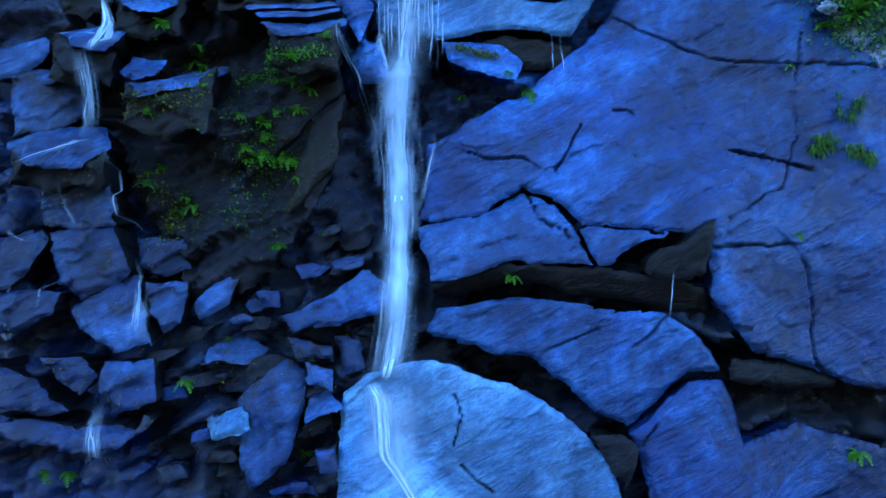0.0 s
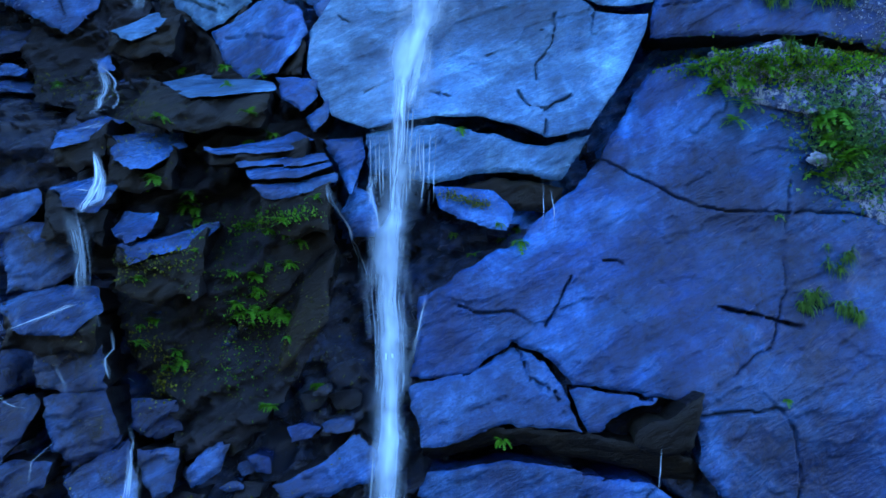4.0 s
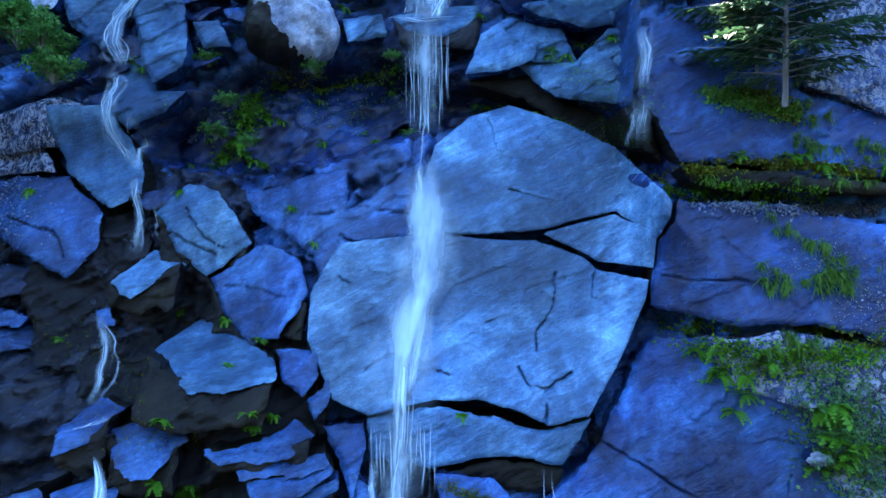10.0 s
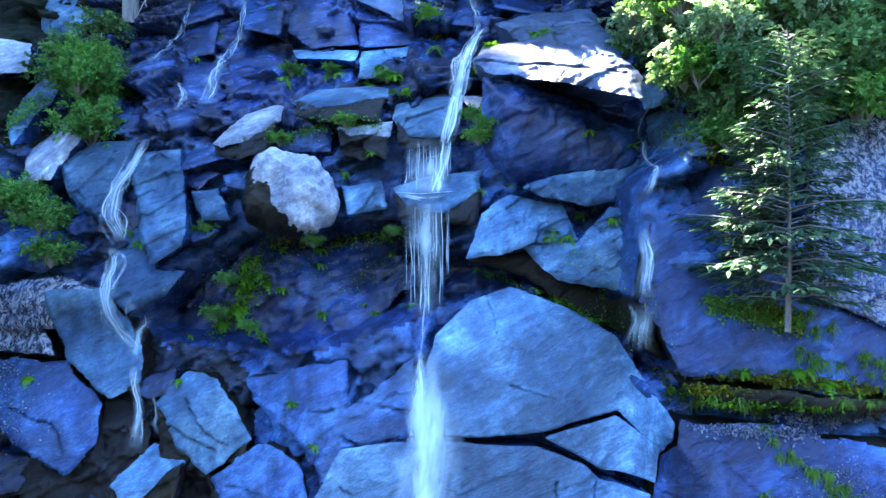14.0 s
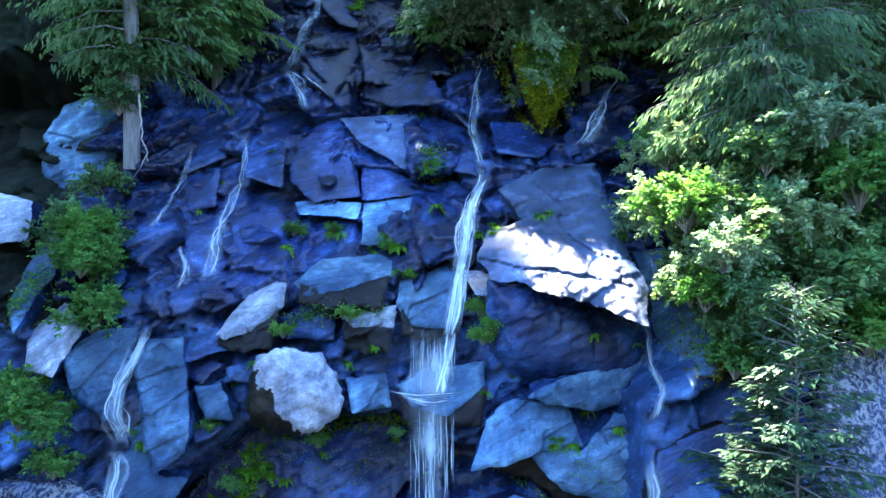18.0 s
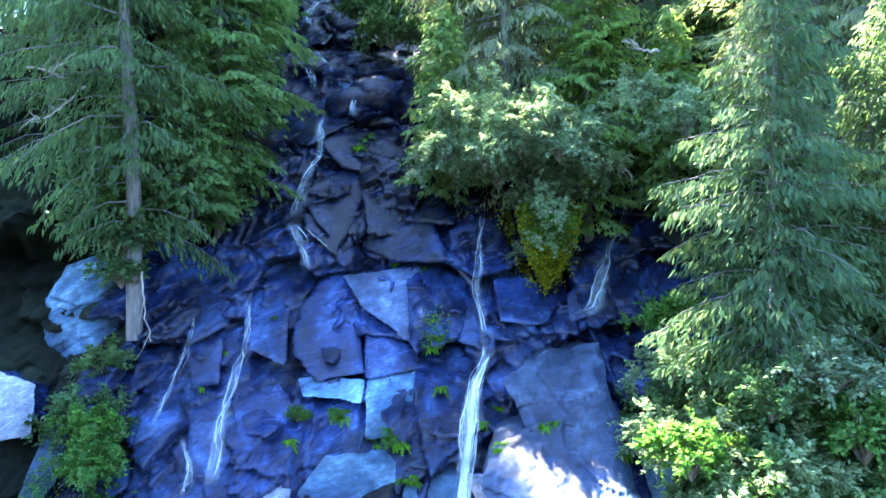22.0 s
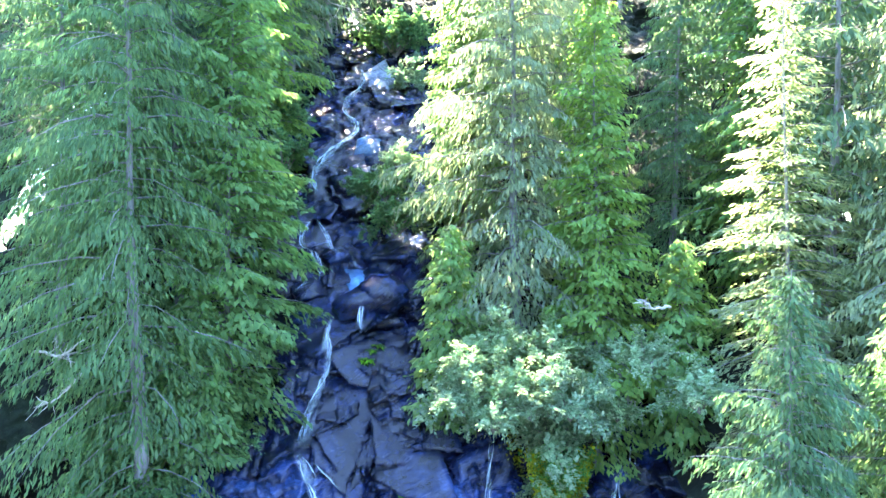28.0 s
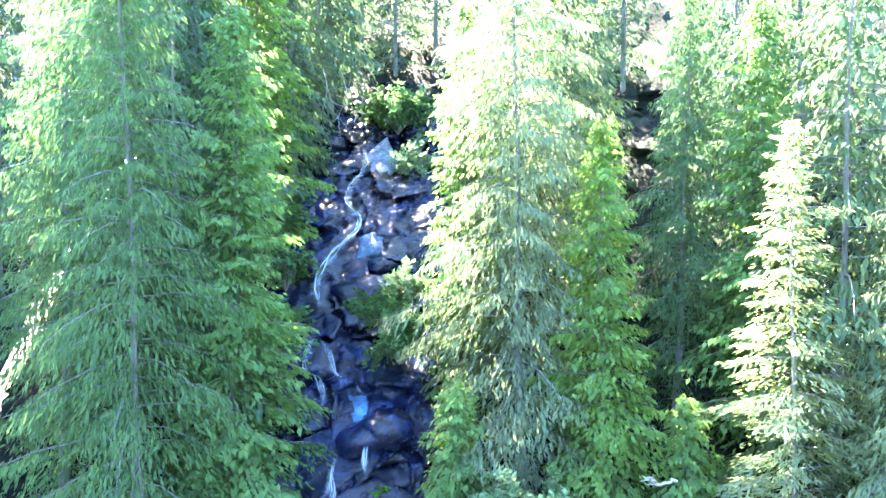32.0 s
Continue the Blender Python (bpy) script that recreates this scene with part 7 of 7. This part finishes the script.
moss_strip([(3.5, 12.18), (4.4, 12.10), (5.6, 12.06), (6.4, 12.1)], 2200, 0.08, 41, 0.045, "root")
moss_strip([(5.4, 14.9), (6.0, 14.2), (6.5, 13.6), (6.9, 14.6), (6.2, 15.4)], 1800, 0.3, 42, 0.03, "root")
moss_strip([(4.8, 11.3), (5.6, 11.5), (6.3, 11.0), (5.3, 10.8)], 1300, 0.22, 43, 0.03, "root")
moss_strip([(3.7, 10.15), (4.4, 10.02), (5.0, 10.05)], 900, 0.07, 44, 0.04, "root")
moss_strip([(-7.4, 13.4), (-6.6, 13.0), (-7.2, 12.4), (-6.4, 11.6)], 900, 0.3, 45, 0.03, "root")
grasses([(4.4, 11.9), (5.2, 11.4), (5.8, 11.15)], 22, 0.9, 7)
grasses([(4.8, 13.0), (5.6, 12.95), (6.3, 12.8)], 22, 0.9, 8)
ferns([(5.0, 12.75), (5.6, 12.7), (4.3, 12.75), (6.2, 12.6)], 0.9, 46, 0.1, 2)
HERO = {
    "west": conifer(20.5, 3.0, 101, 0.55, 0.06, boughs=230, step=0.15, leaf=0.20, wide=0.24, taper=0.55, lift=0.12, hang=0.70, flatness=0.4, thin=0.2, inner=9000),
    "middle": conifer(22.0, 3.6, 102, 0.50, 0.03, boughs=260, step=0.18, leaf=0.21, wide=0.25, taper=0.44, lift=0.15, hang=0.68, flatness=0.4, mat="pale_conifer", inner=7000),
    "cedar": conifer(16.0, 2.6, 103, 0.45, 0.02, boughs=230, step=0.20, leaf=0.22, wide=0.48, taper=0.55, mat="cedar", hang=0.5, inner=4000),
    "east": conifer(10.9, 3.0, 104, 0.5, 0.27, boughs=190, step=0.14, leaf=0.18, wide=0.26, taper=0.75, hang=0.62, flatness=0.5, inner=3500),
    "layered": conifer(14.0, 2.7, 106, 0.42, 0.05, boughs=130, step=0.13, leaf=0.19, wide=0.28, taper=0.7, lift=0.10, hang=0.3, flatness=1.6, inner=3000, mat="pale_conifer"),
    "young_cedar": conifer(5.2, 1.7, 107, 0.45, 0.02, boughs=110, step=0.18, leaf=0.21, wide=0.48, taper=0.6, mat="cedar", hang=0.5, inner=1500),
}
FAR = [conifer(15.0, 2.9, 111, 0.5, boughs=110, step=0.28, leaf=0.32, wide=0.28, taper=0.75, hang=0.5, inner=1500, mat="shaded_far_conifer"), conifer(18.0, 3.1, 112, 0.6, boughs=120, step=0.28, leaf=0.32, wide=0.28, taper=0.7, hang=0.6, inner=1800, mat="shaded_far_conifer")]
SAPLING = conifer(3.6, 1.25, 105, 0.25, 0.04, boughs=110, step=0.11, leaf=0.16, wide=0.32, taper=0.75, mat="young", lift=0.25, hang=0.2, flatness=1.6, inner=120)
SHRUBS = [shrub(0.95, 1.15, 201, 3600, 0.10), shrub(1.25, 1.25, 202, 4400, 0.105, hang=0.3), shrub(0.7, 0.8, 203, 2400, 0.085, "herb"), shrub(1.15, 1.25, 204, 4600, 0.095, "willow", hang=0.3), shrub(1.05, 1.2, 205, 4400, 0.10, "herb")]
USED = set()


def plant(model, x, y, z, scale=1.0, turn=0.0, label="", category="tree", group=""):
    """Stands a plant at its place: the model itself the first time, then copies of it."""
    m = pose(x, y, z, 0, 0, turn) @ Matrix.Scale(scale, 4)
    if model.name in USED:
        ob = copy_thing(model, pose(x, y, z, 0, 0, turn))
        ob.scale = (scale, scale, scale)
    else:
        USED.add(model.name)
        ob = model
        ob.matrix_basis = m
    return tagged(ob, label, category, group)


def tree(kind, x, y, z, scale=1.0, turn=0.0, label="tall conifer with drooping green boughs on the slope"):
    return plant(HERO[kind] if kind in HERO else FAR[kind], x, y, z, scale, turn, label, "conifer", "conifers on the slope")


def bush(k, x, y, z, scale=1.0, turn=0.0, label="leafy green shrub growing from the rock"):
    return plant(SHRUBS[k], x, y, z, scale, turn, label, "shrub", "shrubs on the cliff")


tree("west", -7.05, 15.9, 20.9, 1.0, 10, "tall conifer with hanging blue-green boughs and a bare grey foot")
tree("cedar", -5.75, 18.0, 22.6, 0.95, 80, "green cedar with flat drooping sprays beside the cascade")
tree("cedar", -7.5, 21.5, 25.8, 1.15, 200, "green cedar with flat drooping sprays beside the cascade")
tree("west", -9.9, 19.4, 24.0, 1.15, 140)
tree("west", -9.5, 17.2, 23.5, 0.85, 200)
tree("west", -8.2, 23.0, 27.5, 0.65, 250)
tree("young_cedar", -6.0, 16.7, 22.3, 0.85, 20, "low bright green cedar at the edge of the cascade")
tree("cedar", -7.3, 26.5, 30.5, 0.95, 20)
tree(0, -7.0, 30.5, 33.2, 0.9, 60)
tree(1, -7.6, 30.0, 33.0, 1.0, 160)
tree(1, -6.3, 34.5, 36.8, 1.0, 170)
tree("middle", 1.95, 19.8, 22.2, 1.0, 30, "broad conifer with pale hanging boughs, sunlit on one side")
tree("cedar", 3.9, 18.2, 21.9, 0.82, 150, "green cedar with flat drooping sprays below a taller conifer")
tree("young_cedar", 0.0, 18.4, 23.0, 1.0, 40, "low bright green cedar at the edge of the cascade")
tree("cedar", 0.6, 22.5, 26.5, 0.8, 300)
tree("middle", 4.3, 25.0, 28.5, 0.75, 70)
tree("east", 5.8, 12.1, 16.4, 1.0, 40, "conifer with drooping boughs and a sunlit yellow-green tip")
tree("young_cedar", 5.9, 17.6, 22.6, 1.0, 210, "low bright green cedar in the gap between taller conifers")
tree("layered", 7.7, 15.9, 20.6, 1.0, 100, "conifer with level boughs standing apart from each other")
tree("middle", 10.1, 15.6, 17.5, 0.85, 250)
tree("east", 8.4, 12.9, 16.6, 0.95, 160)
tree("west", 6.6, 20.6, 24.4, 0.75, 120)
tree("cedar", 8.6, 19.0, 24.0, 0.9, 220)
tree("layered", 11.6, 17.5, 22.0, 1.1, 0)
# an unseen tree past the left edge of view, added to shade the cliff
tree(0, -9.8, 10.6, 12, 0.85, 20)
for xt, yt, zt, size in ((-17.5, 24.0, 26.0, 1.4), (-11.0, 25.5, 30.0, 1.2)):
    tree(1, xt, yt, zt, size, 40 * size * xt, "conifer added to fill the wood and shade the cliff")


rng = random.Random(77)
for row in range(4):
    for col in range(10):
        zt = 24.5 + row * 4.2 + rng.uniform(-1.2, 1.2)
        xt = -18 + col * 3.9 + rng.uniform(-1.3, 1.3)
        gully = float(np.interp(zt, (24, 30, 37, 60), (-4.0, -4.2, -3.2, -2)))
        room = float(np.interp(zt, (24, 30, 36, 39), (3.4, 2.9, 1.8, 0.3)))
        if -0.8 * room < xt - gully < room or (zt < 27 and -3 < xt < 8) or (xt < -7 and rng.random() < 0.4):
            continue
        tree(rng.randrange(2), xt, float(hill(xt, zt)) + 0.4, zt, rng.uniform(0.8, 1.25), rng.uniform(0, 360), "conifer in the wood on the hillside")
# those left of x -11 stand out of view, added to keep sun off the cliff
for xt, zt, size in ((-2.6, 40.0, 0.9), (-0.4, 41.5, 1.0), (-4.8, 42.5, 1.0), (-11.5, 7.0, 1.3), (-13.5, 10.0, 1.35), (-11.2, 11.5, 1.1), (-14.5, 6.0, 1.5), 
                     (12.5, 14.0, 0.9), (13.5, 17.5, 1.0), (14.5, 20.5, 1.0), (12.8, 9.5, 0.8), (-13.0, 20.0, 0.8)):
    tree(rng.randrange(2), xt, float(hill(xt, zt)) + 0.3, zt, size, rng.uniform(0, 360), "conifer added to fill the wood and shade the cliff")

plant(SAPLING, 4.65, 9.02, 13.64, 1.05, 20, "young conifer leaning out from a mossy ledge", "conifer")
plant(SAPLING, 4.46, 9.42, 14.10, 0.6, 120, "young conifer leaning out from a mossy ledge", "conifer")
bush(3, 3.56, 11.94, 18.10, 0.54, 0)
bush(3, 4.15, 11.54, 17.29, 0.63, 90)
bush(2, -1.68, 12.74, 16.87, 0.38, 0)
bush(2, -0.96, 13.64, 17.75, 0.42, 30)
bush(2, -2.75, 12.14, 16.30, 0.4, 60)
bush(2, -3.05, 14.54, 18.11, 0.45, 10)
bush(2, -2.21, 14.54, 18.16, 0.35, 40)
bush(2, -2.08, 11.64, 14.51, 0.35, 0)
bush(2, 0.72, 12.04, 16.65, 0.5, 0)
bush(2, 2.34, 11.74, 16.10, 0.35, 50)
bush(2, -5.96, 13.34, 16.43, 0.35, 0)
bush(2, -5.25, 11.84, 14.64, 0.3, 0)
bush(2, -3.95, 11.84, 14.69, 0.4, 0)
bush(2, -0.73, 11.54, 14.71, 0.25, 0)
bush(2, -3.46, 11.32, 13.89, 0.35, 0)
bush(2, -3.58, 11.12, 13.32, 0.4, 70)
bush(2, -3.01, 11.02, 13.17, 0.3, 20)
bush(4, 5.70, 11.14, 17.23, 0.8, 30)
bush(0, 6.56, 11.04, 16.37, 0.9, 80)
bush(1, 7.28, 11.44, 17.61, 1, 0)
bush(0, 5.02, 10.82, 17.41, 0.9, 0)
bush(1, 6.72, 10.82, 17.08, 0.8, 40)
bush(4, -6.24, 12.52, 16.29, 0.85, 0)
bush(4, -6.64, 12.82, 17.34, 0.75, 50)
bush(2, -5.74, 13.02, 16.16, 0.5, 0)
bush(4, -6.35, 11.02, 14.75, 0.5, 0)
bush(4, -6.71, 11.02, 15.00, 0.55, 90)
bush(2, -6.17, 11.02, 14.22, 0.7, 30)
bush(2, -1.58, 12.02, 16.60, 0.4, 0)
bush(2, 0.72, 11.62, 16.24, 0.45, 10)
bush(2, 0.87, 11.62, 16.43, 0.45, 100)
bush(3, 4.39, 11.54, 18.13, 0.9, 30)
bush(1, 5.25, 11.34, 17.86, 1.1, 70)
bush(3, 3.66, 11.94, 18.23, 0.72, 120)
bush(4, 4.56, 11.04, 16.75, 0.9, 0)
bush(4, 5.24, 10.94, 16.03, 0.9, 60)
bush(1, 6.58, 11.54, 17.23, 1, 10)
bush(0, 6.31, 11.94, 18.79, 1, 200)
bush(1, 7.30, 11.94, 18.40, 1, 50)
bush(3, 4.19, 12.64, 19.26, 0.81, 20)
bush(0, 4.49, 10.62, 16.41, 0.8, 60)
bush(0, 3.94, 10.82, 16.95, 0.7, 10)
bush(1, 5.67, 10.52, 16.65, 0.8, 100)
bush(2, -7.41, 12.14, 15.10, 1, 0)
bush(2, -6.76, 12.04, 14.80, 0.8, 0)
bush(0, -7.21, 15.64, 20.86, 0.8, 0)
bush(0, -7.31, 15.23, 18.88, 0.8, 30)
bush(1, -7.52, 14.43, 18.01, 0.9, 80)
bush(0, -6.86, 14.03, 17.47, 1, 0)
bush(0, -7.18, 15.83, 21.46, 0.9, 0)
bush(1, -6.75, 16.03, 21.77, 0.8, 50)
bush(0, -8.08, 15.83, 21.90, 0.8, 90)
bush(3, 1.43, 17.03, 23.20, 1.26, 0)
bush(3, 0.33, 17.43, 23.45, 1.17, 60)
bush(3, 2.51, 16.83, 22.40, 1.17, 120)
bush(3, 3.38, 17.03, 22.97, 1.17, 30)
bush(3, 1.18, 17.43, 24.53, 1.26, 200)
bush(3, 2.43, 17.23, 24.35, 1.26, 0)
bush(3, 4.03, 17.43, 24.20, 1.08, 0)
bush(3, 2.49, 16.73, 21.49, 0.81, 0)
bush(1, -1.92, 22.36, 28.93, 1.1, 0)
bush(0, -2.68, 22.66, 29.04, 0.9, 100)
bush(1, -1.52, 21.56, 27.91, 1.1, 50)
bush(3, -1.48, 22.56, 29.78, 0.99, 0)
bush(1, -2.30, 34.57, 36.77, 2.2, 0)
bush(3, -1.39, 32.17, 34.10, 1.8, 0)
bush(1, -6.81, 27.57, 31.95, 1.8, 0)
bush(0, -5.71, 24.57, 29.90, 1.6, 60)
bush(1, -5.45, 21.07, 28.27, 1.5, 0)
bush(0, -6.67, 32.57, 34.02, 2.2, 20)
bush(3, 5.23, 14.77, 24.11, 0.9, 0)
bush(3, 4.43, 15.67, 24.82, 0.81, 90)
bush(3, 1.30, 15.97, 24.01, 0.99, 40)
bush(3, 2.68, 15.77, 23.69, 0.99, 140)
bush(3, 0.14, 16.17, 23.77, 0.81, 240)
rng = random.Random(31)
for k in range(34):
    xb, zb = rng.uniform(4.6, 9.6), rng.uniform(16.2, 21.0)
    bush(rng.choice((0, 1, 1, 4)), xb, float(hill(xb, zb)) - rng.uniform(0.2, 0.9), zb, rng.uniform(0.7, 1.15), rng.uniform(0, 360), "leafy green shrub on the wooded bank")
for k in range(16):
    xb, zb = rng.uniform(-8.6, -4.8), rng.uniform(22.2, 24.0)
    bush(rng.choice((0, 1)), xb, float(hill(xb, zb)) - rng.uniform(0.2, 0.6), zb, rng.uniform(0.6, 1.0), rng.uniform(0, 360), "leafy green shrub at the foot of the conifers")
for k, (xb, yb, zb, size) in enumerate(((4.15, 10.1, 17.5, 0.75), (3.95, 10.3, 16.9, 0.6), (4.5, 9.9, 16.9, 0.6), (3.9, 10.9, 18.1, 0.85), (4.6, 10.6, 17.6, 0.9), (5.4, 10.6, 17.9, 0.9), (4.9, 10.5, 16.6, 0.75), (5.8, 10.5, 17.0, 0.9), (6.5, 10.7, 18.4, 1.0), (5.2, 11.0, 19.0, 0.9), (6.0, 10.8, 19.4, 0.9), (4.4, 10.3, 15.9, 0.6), (5.3, 10.4, 15.9, 0.7))):
    bush((3, 4, 1, 4, 0)[k % 5], xb, yb, zb, size, 67 * k, "pale green leafy shrub leaning out from the bank")
for k, (xb, yb, zb, size) in enumerate(((-6.8, 13.7, 17.2, 0.8), (-7.0, 13.6, 17.9, 0.7), (-6.5, 13.5, 16.7, 0.6))):
    bush(4, xb, yb, zb, size, 50 * k, "dense bright green shrub among the pale boulders")
for k, (xb, yb, zb, size) in enumerate(((0.95, 15.5, 23.5, 0.7), (1.75, 15.5, 23.8, 0.7), (0.3, 16.0, 24.6, 0.7), (2.4, 15.7, 24.4, 0.7), (3.2, 15.8, 24.1, 0.65), (3.9, 16.2, 23.5, 0.6))):
    bush(3, xb, yb, zb, size, 67 * k, "pale green shrub overhanging the rock below the conifers")
dead_branch([(-6.57, 15.23, 21.26), (-6.50, 15.13, 20.77), (-6.39, 15.03, 20.16), (-6.30, 15.03, 19.76)], 0.022, 1, 2)
dead_branch([(-7.62, 14.96, 25.25), (-8.00, 14.76, 24.78), (-8.30, 14.56, 24.43), (-8.53, 14.46, 24.61)], 0.03, 2, 8)
dead_branch([(-8.33, 14.96, 26.10), (-8.34, 14.86, 25.61), (-7.93, 14.76, 25.25)], 0.02, 3, 6)
dead_branch([(4.16, 17.36, 24.55), (4.41, 17.26, 23.85), (4.57, 17.16, 23.57)], 0.045, 4, 9)
dead_branch([(4.71, 17.56, 24.68), (4.44, 17.36, 23.98), (4.80, 17.16, 23.43)], 0.05, 5, 8)
dead_branch([(-4.86, 27.57, 38.40), (-4.46, 27.07, 36.95), (-3.11, 26.57, 36.39)], 0.018, 6, 10)
dead_branch([(-4.09, 27.57, 38.18), (-3.81, 27.07, 37.16), (-4.18, 26.57, 36.18)], 0.014, 7, 8)
dead_branch([(5.07, 16.07, 26.28), (4.62, 15.87, 26.20), (4.20, 15.77, 26.48)], 0.04, 8, 8)
dead_branch([(6.98, 10.74, 17.65), (6.65, 10.74, 17.43), (6.35, 10.84, 17.30)], 0.035, 9, 4)
dead_branch([(-8.60, 14.57, 25.56), (-7.97, 14.47, 25.47), (-7.46, 14.37, 25.84)], 0.03, 10, 9)
